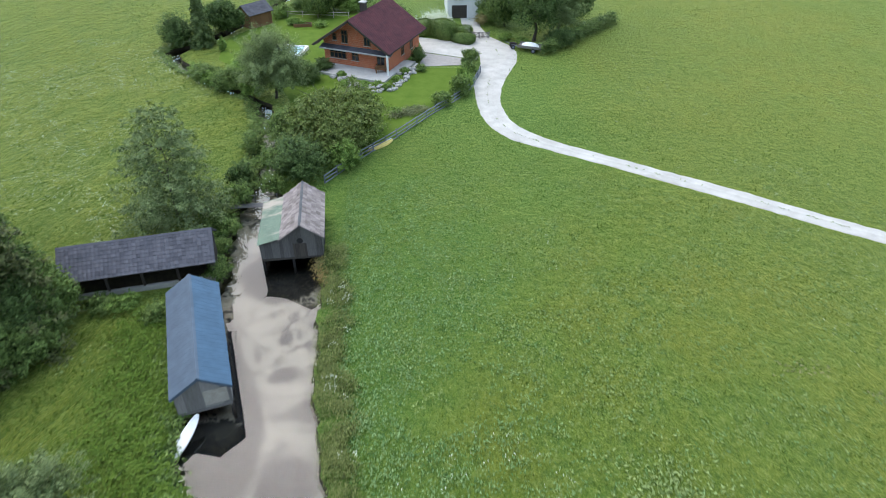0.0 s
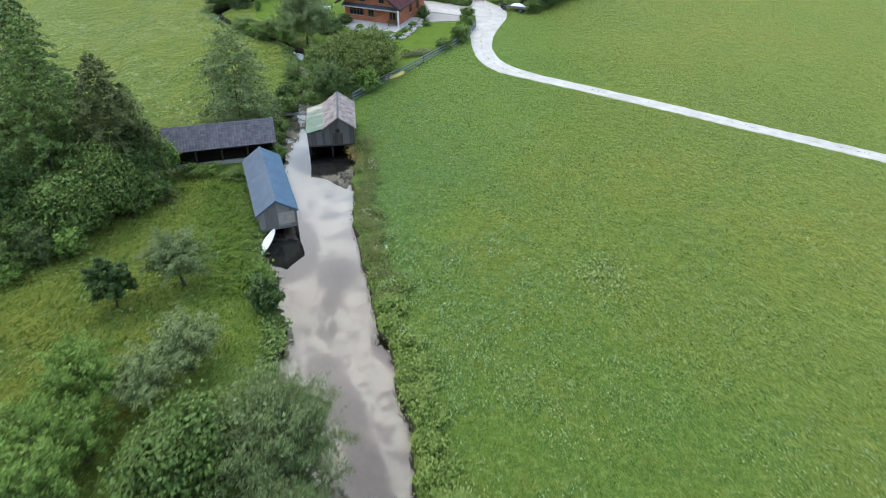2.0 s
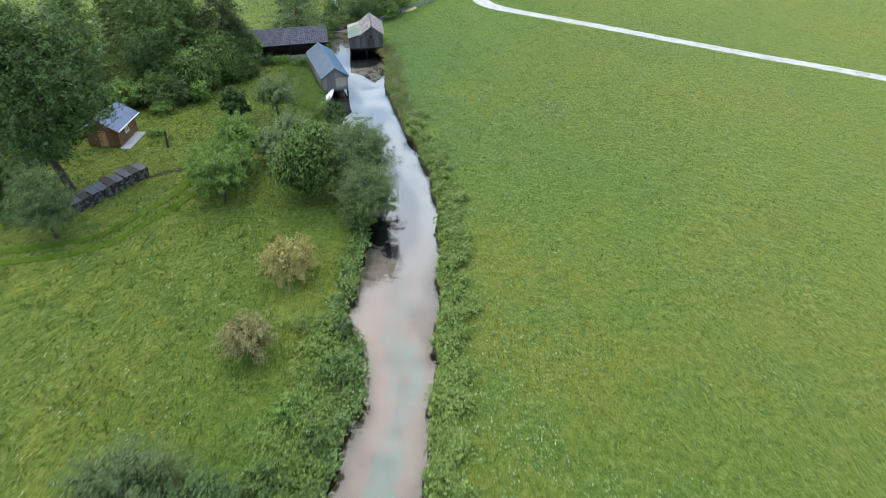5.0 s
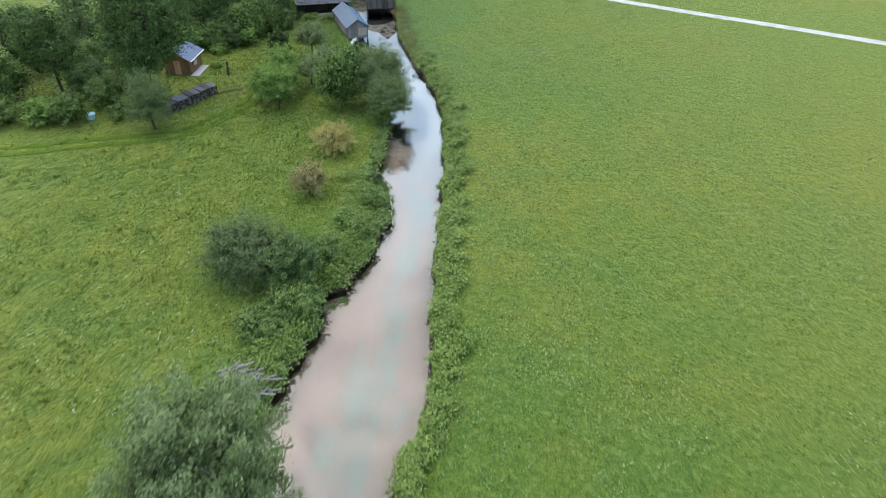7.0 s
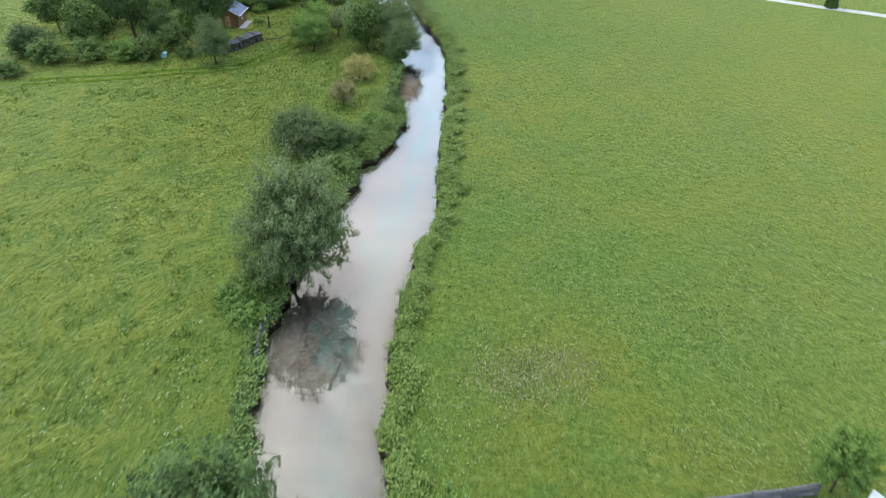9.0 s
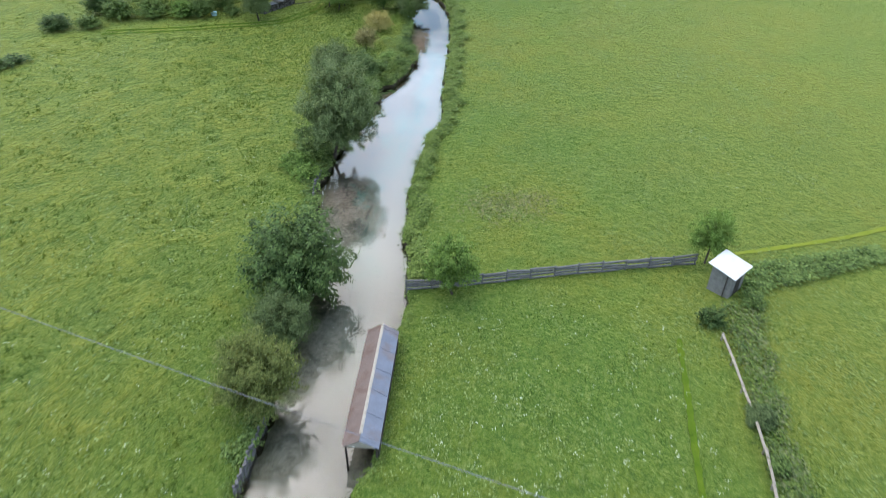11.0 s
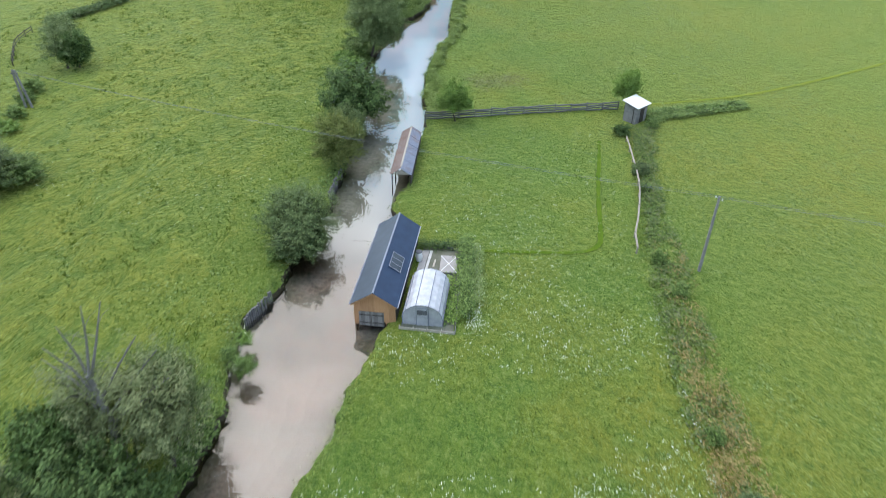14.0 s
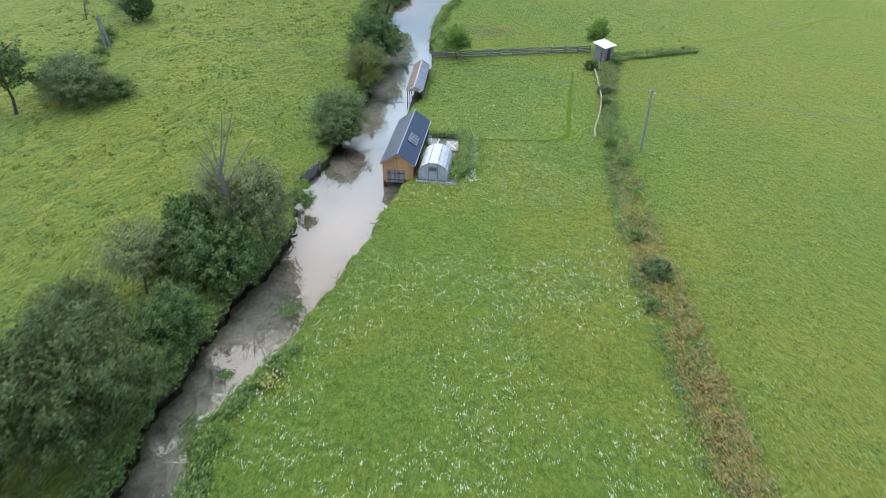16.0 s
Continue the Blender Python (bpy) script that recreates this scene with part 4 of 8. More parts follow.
KINDS = {
    # kind: builder of (blobs, leaves, leaf size, slim, hang, clump), trunk (height share, radius share, limbs), leaf material, name, category, label
    "broad_a": (lambda h, w: (blobs_round(h, w, h * 0.16, 15), 18000, 0.20, 0.65, 0.1, 0.62), (0.85, 0.035, 7), "leaf_mid_green", "tree", "tree", "broad leafy green tree standing in the grass"),
    "broad_b": (lambda h, w: (blobs_round(h, w, h * 0.10, 16), 16000, 0.20, 0.65, 0.1, 0.55), (0.8, 0.04, 8), "leaf_dark_green", "tree", "tree", "dense dark green leafy tree"),
    "big": (lambda h, w: (blobs_round(h, w, h * 0.07, 22), 29750, 0.24, 0.6, 0.15, 0.6), (0.88, 0.035, 10), "leaf_dark_green", "tree", "tree", "tall dark green leafy tree with a full crown"),
    "bank": (lambda h, w: sprays(h, w, 60000, 0.135, 0.55, 0.3, 0.08, 260), (0.85, 0.03, 8), "leaf_grey_willow", "tree", "tree", "leafy alder tree leaning over the stream bank"),
    "willow": (lambda h, w: sprays(h, w, 40000, 0.175, 0.36, 0.5, 0.10, 280), (0.8, 0.04, 8), "leaf_grey_willow", "willow_tree", "tree", "grey-green willow with hanging leaves by the water"),
    "grey_bush": (lambda h, w: sprays(h, w, 26000, 0.145, 0.4, 0.25, 0.03, 260), (0.6, 0.03, 7), "leaf_dull_sallow", "bush", "bush", "rounded grey-green willow bush on the bank"),
    "dark_bush": (lambda h, w: sprays(h, w, 19000, 0.145, 0.6, 0.1, 0.0, 260), (0.6, 0.03, 7), "leaf_dark_green", "bush", "bush", "dense dark green bush"),
    "shrub": (lambda h, w: sprays(h, w, 11000, 0.16, 0.5, 0.2, 0.0, 150), (0.6, 0.03, 6), "leaf_mid_green", "shrub", "shrub", "leafy green shrub growing wild"),
    "small_shrub": (lambda h, w: sprays(h, w, 2600, 0.17, 0.5, 0.2, 0.0, 70), (0.6, 0.03, 5), "leaf_mid_green", "shrub", "shrub", "low leafy green shrub growing wild"),
    "small_fresh": (lambda h, w: sprays(h, w, 2200, 0.16, 0.5, 0.3, 0.0, 60), (0.6, 0.03, 5), "leaf_fresh_green", "shrub", "shrub", "small light green leafy shrub"),
    "small_bush": (lambda h, w: sprays(h, w, 3000, 0.16, 0.6, 0.1, 0.0, 80), (0.6, 0.03, 5), "leaf_dark_green", "bush", "bush", "small dense dark green bush"),
    "fresh": (lambda h, w: sprays(h, w, 7000, 0.17, 0.5, 0.3, 0.0, 120), (0.6, 0.03, 6), "leaf_fresh_green", "shrub", "shrub", "light green leafy shrub"),
    "airy": (lambda h, w: sprays(h, w, 15000, 0.15, 0.45, 0.45, 0.20, 110), (0.88, 0.03, 8), "leaf_fresh_green", "fruit_tree", "tree", "loose light green fruit tree in the meadow"),
    "fruit": (lambda h, w: sprays(h, w, 13000, 0.14, 0.45, 0.2, 0.20, 100), (0.75, 0.045, 7), "leaf_grey_willow", "fruit_tree", "tree", "low grey-green fruit tree in the meadow"),
    "straw": (lambda h, w: sprays(h, w, 14000, 0.16, 0.22, 0.55, 0.06, 130), (0.7, 0.03, 7), "leaf_straw_yellow", "shrub", "shrub", "straw-yellow feathery shrub in the meadow"),
    "ruddy": (lambda h, w: sprays(h, w, 4200, 0.12, 0.3, 0.2, 0.08, 70), (0.85, 0.03, 9), "leaf_reddish", "shrub", "shrub", "thin reddish shrub with bare twigs"),
    "conifer": (lambda h, w: spruce(h, w, 17000, 0.32, 0.03, 0.26, 0.62), (0.97, 0.02, 4), "needles_blue_green", "spruce_tree", "tree", "tall dark blue-green spruce"),
    "rusty": (lambda h, w: spruce(h, w, 17000, 0.30, 0.03, 0.2, 0.6), (0.97, 0.02, 4), "needles_rusty_green", "spruce_tree", "tree", "brownish green spruce at the edge of the wood"),
    "larch": (lambda h, w: spruce(h, w, 15000, 0.25, 0.05, 0.12, 0.62), (0.95, 0.02, 5), "leaf_mid_green", "conifer_tree", "tree", "loose green conical tree"),
    "grey_cone": (lambda h, w: spruce(h, w, 15000, 0.26, 0.03, 0.10, 0.42), (0.92, 0.02, 5), "leaf_grey_willow", "tree", "tree", "grey-green conical tree with loose branches by the stream"),
    "hedge": (lambda h, w: ([(i * w * 0.24, j * w * 0.24, h * k, w * 0.24, w * 0.24, h * 0.22) for i in (-1, 0, 1) for j in (-1, 0, 1) for k in (0.3, 0.76)], 5600, 0.13, 0.6, 0.05, 0.2), (0.5, 0.02, 4), "leaf_mid_green", "clipped_bush", "bush", "clipped green garden bush"),
    "round_hedge": (lambda h, w: clipped(h, w, 9000, 0.12), (0.5, 0.02, 4), "leaf_mid_green", "clipped_hedge", "hedge", "clipped green garden hedge beside the drive"),
    "great_willow": (lambda h, w: sprays(h, w, 42000, 0.20, 0.42, 0.4, 0.06, 420), (0.8, 0.04, 8), "leaf_deep_willow", "willow_tree", "tree", "large grey-green willow leaning over the water"),
    "pale_willow": (lambda h, w: sprays(h, w, 26000, 0.16, 0.36, 0.45, 0.05, 240), (0.8, 0.04, 8), "leaf_yellow_willow", "willow_tree", "tree", "yellowish green willow leaning over the water"),
    "open": (lambda h, w: sprays(h, w, 6500, 0.24, 0.6, 0.1, 0.25, 46), (0.92, 0.035, 11), "leaf_dark_green", "tree", "tree", "open dark green tree with its limbs showing"),
    "hazel": (lambda h, w: (blobs_round(h, w, h * 0.08, 22, 1.15), 30000, 0.22, 0.65, 0.1, 0.5), (0.8, 0.04, 9), "leaf_yellow_green", "tree", "tree", "broad low flat-topped tree with yellowish green leaves"),
    "thin": (lambda h, w: sprays(h, w, 7500, 0.16, 0.4, 0.2, 0.15, 90), (0.9, 0.02, 8), "thin_pale_leaves", "tree", "tree", "half-dead grey tree with sparse pale leaves"),
}
planted = collections.defaultdict(list)


def plant(kind, x, y, h, w, turn=None, label="", lean=0.0):
    """A plant of a kind at a place, with its height and width. The first is built, the others are copies at another size."""
    turn = rng.uniform(0, 360) if turn is None else turn
    if w < 3.8:
        kind = {"shrub": "small_shrub", "fresh": "small_fresh", "dark_bush": "small_bush"}.get(kind, kind)
    for first, h0, w0 in planted[kind]:
        if 0.66 < (h / w) / (h0 / w0) < 1.5 and 0.4 < w / w0 < 1.6:
            ob = copy_thing(first, pose(x, y, -0.02, 0, lean, 0) @ pose(0, 0, 0, 0, 0, turn) @ Matrix.Diagonal((w / w0, w / w0, h / h0, 1)))
            return tagged(ob, label)
    shape, (share, thick, count), leaf, name, category, words = KINDS[kind]
    made = shape(h, w)
    ob = thing(name, x, y, -0.02, turn, label or words, category)
    part("trunk", limbs(h * share, w * (0.24 if kind in ("conifer", "rusty", "larch", "grey_cone", "hedge", "round_hedge") else 0.42), max(0.05, h * thick * 0.6), count, seed=sum(map(len, planted.values()))), BARK, ob)
    soup("crown", crown(*made) if isinstance(made, tuple) else made, bpy.data.materials[leaf], ob)
    planted[kind].append((ob, h, w))
    ob.matrix_basis = pose(x, y, -0.02, 0, lean, 0) @ pose(0, 0, 0, 0, 0, turn)
    return ob


# by the brick house and upstream
for kind, x, y, h, w in [
    ("grey_cone", -24.6, 50.5, 11.2, 11.0), ("bank", -21.8, 78.5, 9.6, 8.6), ("hazel", -12.6, 66.6, 5.2, 12.4), ("dark_bush", -15.0, 58.6, 4.8, 6.0), ("fresh", -10.9, 60.6, 3.4, 3.8),
    ("shrub", -18.0, 66.5, 4.0, 5.2), ("shrub", -25.6, 115.8, 2.6, 4.0), ("fresh", -22.4, 114.7, 2.2, 3.4), ("broad_a", -20.3, 116.5, 3.6, 4.6), ("shrub", -28.4, 113.5, 2.6, 3.6), ("fresh", -17.3, 115.9, 2.8, 4.2), ("fresh", -25.4, 108.6, 1.2, 3.0), ("fresh", -14.0, 110.0, 1.8, 3.4), ("fresh", -31.0, 82.6, 2.2, 3.6), ("shrub", -28.5, 80.9, 3.2, 4.2), ("fresh", -34.4, 86.4, 1.8, 2.8), ("hedge", 2.7, 90.4, 2.2, 2.4), ("hedge", 1.2, 79.6, 2.4, 2.6), ("hedge", -1.1, 76.6, 1.5, 2.4), ("conifer", -36.8, 97.8, 8.5, 3.6), ("dark_bush", -40.6, 98.0, 5.0, 5.5), ("broad_b", -35.2, 104.0, 5.0, 6.4), ("shrub", -32.5, 84.6, 2.4, 4.2),
    ("shrub", -26.8, 81.4, 3.2, 4.6), ("fresh", -28.5, 86.0, 2.4, 3.4), ("dark_bush", -19.0, 84.2, 2.6, 4.2), ("fresh", -24.8, 79.0, 2.6, 3.2), ("dark_bush", -17.4, 88.0, 1.9, 3.0),
    ("broad_b", 12.6, 100.8, 11.5, 9.5), ("willow", 16.4, 103.5, 10.5, 8.5), ("broad_a", 8.6, 108.0, 7.0, 6.0), ("dark_bush", 16.2, 98.6, 3.0, 4.6), ("fresh", 5.8, 110.0, 2.6, 3.2),
    ("round_hedge", -1.1, 102.3, 2.6, 4.2), ("round_hedge", 1.9, 100.2, 1.3, 3.4), ("round_hedge", 1.7, 103.2, 1.5, 3.2), ("round_hedge", -4.4, 103.8, 2.2, 3.6), ("shrub", 6.6, 111.4, 4.4, 5.6), ("ruddy", 4.8, 108.6, 2.2, 2.8),
    ("fresh", 2.0, 81.9, 2.4, 2.2), ("hedge", 2.5, 86.4, 1.9, 2.4), ("fresh", 1.8, 84.2, 2.2, 2.4),
    ("fresh", -6.4, 74.0, 0.9, 1.8), ("fresh", 8.2, 101.2, 1.3, 2.8), ("fresh", 10.6, 99.6, 1.2, 2.6), ("broad_a", -22.0, 113.0, 5.5, 5.5),
    ("broad_a", -16.0, 118.0, 6.0, 6.0), ("fresh", -28.5, 112.0, 2.0, 3.2), ("fresh", -21.0, 107.5, 1.2, 2.6), ("shrub", -8.5, 112.5, 2.2, 3.6), ("shrub", -11.5, 116.0, 2.4, 3.6),
    ("broad_b", 20.0, 110.0, 8.0, 7.0), ("shrub", -4.0, 87.8, 1.2, 1.6), ("dark_bush", -4.6, 91.6, 2.6, 2.0), ("fresh", -20.2, 54.0, 2.0, 2.6), ("shrub", -21.0, 49.5, 1.8, 2.6),
    ("shrub", -19.4, 46.0, 1.2, 2.0), ("shrub", -18.6, 42.0, 1.6, 2.0), ("fresh", -33.4, 95.8, 2.2, 1.2), ("shrub", -19.6, 53.4, 2.4, 3.0), ("shrub", -17.4, 55.6, 2.2, 3.0), ("dark_bush", -20.6, 57.2, 2.4, 3.0), ("shrub", -18.4, 60.2, 2.6, 3.2), ("shrub", -21.0, 63.8, 2.4, 3.0), ("shrub", -19.4, 48.6, 1.6, 2.2),
]:
    plant(kind, x, y, h, w)

# the wood left of the barn and round the cabin
for kind, x, y, h, w in [
    ("larch", -35.6, 30.6, 15.5, 9.6), ("rusty", -31.4, 34.8, 14.0, 11.0), ("larch", -30.4, 36.8, 10.5, 6.6), ("shrub", -28.8, 32.8, 4.0, 4.6), ("broad_a", -28.9, 36.2, 5.2, 4.6), ("larch", -38.4, 37.4, 16.5, 10.5), ("broad_b", -29.6, 33.6, 6.2, 5.0), ("shrub", -28.6, 35.4, 3.2, 3.4), ("broad_a", -31.8, 30.6, 6.4, 6.0), ("shrub", -33.8, 27.6, 3.4, 4.0), ("larch", -42.0, 33.5, 16.0, 9.6), ("broad_b", -38.5, 27.0, 9.0, 7.4),
    ("larch", -47.0, 27.0, 17.0, 10.0), ("larch", -45.0, 39.0, 15.0, 7.6), ("conifer", -43.5, 45.0, 17.5, 10.0), ("conifer", -49.0, 42.0, 19.0, 8.5), ("broad_b", -39.5, 41.5, 9.0, 8.0), ("larch", -34.6, 33.4, 11.5, 7.0), ("shrub", -41.0, 25.0, 3.6, 4.6), ("fresh", -38.0, 24.6, 2.6, 4.0), ("shrub", -34.4, 25.6, 2.6, 3.6), ("conifer", -52.0, 34.0, 18.5, 8.0), ("broad_a", -33.2, 27.5, 5.5, 6.2), ("shrub", -30.2, 31.0, 5.4, 5.0),
    ("broad_b", -30.6, 36.0, 7.2, 5.4), ("shrub", -36.4, 23.0, 4.8, 5.4), ("fresh", -40.2, 22.0, 4.2, 5.2), ("shrub", -44.5, 21.0, 5.0, 5.6), ("broad_a", -48.5, 18.0, 6.5, 6.5),
    ("shrub", -32.6, 24.8, 2.4, 3.4), ("fresh", -35.6, 20.4, 1.8, 3.0), ("dark_bush", -53.0, 22.0, 6.0, 7.0), ("broad_b", -52.2, 5.0, 12.0, 8.5), ("shrub", -46.5, -4.5, 4.2, 5.0),
    ("fresh", -49.5, -5.0, 3.6, 5.0), ("shrub", -43.7, 0.4, 4.6, 5.4), ("dark_bush", -47.5, 4.0, 5.0, 6.0), ("fresh", -45.0, 9.5, 4.4, 5.4), ("shrub", -50.5, 11.5, 5.2, 6.0),
    ("broad_a", -57.0, 0.0, 7.0, 7.0), ("broad_b", -59.0, 12.0, 9.0, 8.0), ("shrub", -55.0, -5.5, 3.8, 5.6), ("shrub", -60.5, -6.5, 4.0, 6.0), ("dark_bush", -65.0, -3.0, 5.0, 7.0),
    ("conifer", -58.0, 24.0, 17.0, 8.0), ("big", -38.2, 2.0, 20.5, 12.6), ("willow", -35.6, -6.4, 8.0, 5.6), ("fresh", -34.4, 14.5, 1.0, 2.2), ("dark_bush", -42.0, 16.5, 3.2, 4.0),
    ("shrub", -63.5, -12.0, 2.4, 4.6), ("dark_bush", -68.5, -13.5, 3.0, 5.4), ("broad_a", -66.0, 8.0, 8.0, 8.0), ("shrub", -41.0, -3.5, 2.2, 3.2), ("shrub", -26.2, 38.2, 1.4, 2.6),
    ("fresh", -24.6, 38.2, 1.4, 2.8), ("shrub", -21.6, 37.0, 1.6, 2.6),
]:
    plant(kind, x, y, h, w)

# scrub in front of the wood and behind the cabin
scrub = random.Random(41)
for k in range(46):
    along = scrub.random()
    x, y = -31.5 - 24 * along + scrub.uniform(-1.5, 1.5), 27.5 - 9 * along + scrub.uniform(-6.0, 3.5) * (0.4 + along)
    if -43.5 < x < -33 and 7.5 < y < 17.5:
        continue
    plant(("fresh", "pale_willow", "shrub", "grey_bush", "fresh", "shrub", "small_bush")[k % 7], x, y, scrub.uniform(1.8, 4.0), scrub.uniform(2.2, 3.7))

# orchard and left bank
for kind, x, y, h, w in [
    ("open", -25.6, 17.6, 4.6, 3.6), ("fruit", -21.3, 20.3, 5.6, 5.6), ("airy", -22.8, 7.4, 6.4, 5.0), ("fruit", -17.8, 11.2, 4.8, 5.4), ("broad_a", -13.9, 1.2, 7.0, 6.4), ("willow", -9.6, 2.4, 8.4, 8.4), ("willow", -7.9, -2.8, 6.4, 6.0), ("fruit", -19.4, 8.0, 4.6, 4.8),
    ("airy", -22.2, -0.2, 6.4, 5.2), ("airy", -24.4, 3.2, 5.2, 5.0), ("airy", -21.6, 3.6, 5.4, 4.4), ("straw", -13.6, -11.4, 3.8, 5.6), ("dark_bush", -13.9, 17.4, 3.6, 2.6), ("fresh", -15.4, 20.5, 2.0, 2.4), ("shrub", -8.6, -4.6, 4.0, 3.2),
    ("ruddy", -14.6, -21.0, 4.2, 4.4), ("grey_bush", -17.4, -34.4, 6.0, 7.8), ("dark_bush", -13.9, -35.0, 4.4, 6.0), ("shrub", -12.6, -38.6, 2.2, 4.6), ("shrub", -14.6, -41.0, 1.8, 4.4),
    ("shrub", -11.0, -32.0, 2.4, 3.2), ("shrub", -8.6, -28.6, 1.8, 2.6), ("shrub", -8.2, -22.8, 2.0, 2.8), ("fresh", -10.4, -26.0, 1.5, 3.2), ("dark_bush", -8.3, -18.6, 1.4, 2.0),
    ("fresh", -16.2, -63.0, 1.4, 3.6), ("shrub", -16.4, -58.6, 2.4, 4.4), ("fresh", -17.6, -61.0, 1.8, 4.0), ("shrub", -17.0, -54.8, 2.0, 4.6), ("dark_bush", -12.9, -83.0, 7.8, 9.2),
    ("grey_bush", -13.1, -88.8, 4.8, 5.4), ("pale_willow", -13.1, -95.4, 7.0, 6.2), ("grey_bush", -14.3, -110.4, 6.2, 7.8), ("grey_bush", -13.6, -113.0, 3.6, 5.0), ("shrub", -16.2, -126.6, 1.2, 1.6), ("shrub", -14.9, -127.9, 1.6, 2.2), ("fresh", -15.6, -124.8, 1.0, 1.8), ("shrub", -15.9, -113.8, 1.2, 2.0),
    ("dark_bush", -19.5, -140.6, 6.2, 8.0), ("willow", -17.6, -134.0, 8.8, 5.8), ("broad_b", -22.6, -137.6, 6.4, 5.6), ("dark_bush", -20.6, -149.0, 5.4, 6.0), ("great_willow", -23.6, -158.0, 11.0, 11.6),
    ("dark_bush", -20.8, -153.0, 3.6, 5.0), ("broad_b", -27.6, -163.0, 8.0, 7.0), ("great_willow", -22.4, -170.0, 9.0, 8.0), ("thin", -20.6, -136.2, 10.6, 5.4), ("thin", -25.2, -143.0, 8.4, 7.0), ("dark_bush", -24.0, -140.0, 4.6, 6.0), ("great_willow", -26.6, -150.0, 7.4, 7.0), ("thin", -16.8, -136.4, 10.8, 6.2), ("fresh", -14.6, -157.5, 1.2, 2.2), ("fresh", -13.0, -152.6, 0.9, 1.6),
]:
    plant(kind, x, y, h, w)

# far left field edge, and the right-hand plot
for kind, x, y, h, w in [
    ("open", -56.6, -107.6, 11.0, 8.0), ("grey_bush", -50.0, -103.5, 6.0, 10.0), ("grey_bush", -53.0, -98.6, 5.6, 8.0), ("shrub", -46.6, -100.6, 3.2, 5.6), ("dark_bush", -54.5, -99.5, 5.0, 7.0), ("fruit", -58.9, -66.4, 6.6, 6.4), ("broad_b", -57.2, -66.0, 5.4, 5.6),
    ("fruit", -62.0, -60.0, 7.0, 6.0), ("shrub", -59.0, -76.0, 2.2, 3.6), ("shrub", -57.6, -80.0, 1.8, 3.0), ("shrub", -56.4, -84.6, 1.8, 3.0), ("fresh", -54.8, -88.6, 1.6, 3.4),
    ("airy", -0.2, -83.0, 6.0, 4.6), ("airy", 22.4, -78.0, 6.2, 3.8), ("dark_bush", 20.4, -86.2, 1.6, 2.4), ("shrub", 24.6, -83.8, 1.2, 2.4),
    ("shrub", 20.2, -100.0, 1.0, 1.4), ("shrub", 18.6, -113.0, 1.5, 1.8), ("shrub", 17.6, -133.0, 1.3, 1.7), ("shrub", 19.4, -117.6, 1.2, 1.8), ("grey_bush", 18.2, -138.6, 1.6, 2.4), ("shrub", 16.8, -143.0, 1.2, 1.8), ("grey_bush", 20.6, -96.0, 1.2, 2.0),
]:
    plant(kind, x, y, h, w)

plant("bank", -13.9, -58.0, 12.6, 9.4, 40, "tall leafy tree leaning out over the stream", 9.0)
plant("larch", 71.5, 27.8, 6.2, 2.3, 0, "dark slender tree standing beside the gravel track")


def dead_tree(x, y, h):
    ob = thing("dead_tree", x, y, 0, 20, "bare bleached dead tree rising from the bank bushes", "tree")
    top = [(0, 0, -0.2), (0.05, 0.0, h * 0.35), (0.0, 0.05, h * 0.54), (-0.1, 0.0, h * 0.66)]
    part("trunk", tubes(top, 0.30, 0.14, 8), DEAD_BARK, ob)
    for tip in ((1.5, 0.2, 1.0), (0.7, -0.3, 1.02), (-0.9, 0.2, 0.92), (-1.7, -0.3, 0.86), (-2.3, 0.5, 0.76), (2.7, -0.5, 0.84), (3.3, 0.3, 0.70), (3.6, -0.4, 0.58), (-1.9, 0.6, 0.62), (2.9, 0.9, 0.48)):
        t = max(0.3, tip[2] - 0.28)
        foot = Vector(top[1]).lerp(Vector(top[3]), min(1, (t - 0.35) / 0.43) if t > 0.35 else 0)
        end = Vector((tip[0] + 0.25, tip[1], tip[2] * h))
        knee = foot.lerp(end, 0.5) + Vector((0.1, 0.15, 0.2))
        branch = part("branch", tubes([foot, knee, end], 0.10, 0.025, 5), DEAD_BARK, ob)
        for k in (-1, 1):
            start = knee.lerp(end, 0.35 if k > 0 else 0.05)
            part("twig", tubes([start, start + Vector((0.3 * k, 0.25 * k, 0.45)), start + Vector((0.75 * k, 0.35 * k, 0.75))], 0.025, 0.008, 4), DEAD_BARK, branch)


dead_tree(-19.3, -136.9, 13.4)


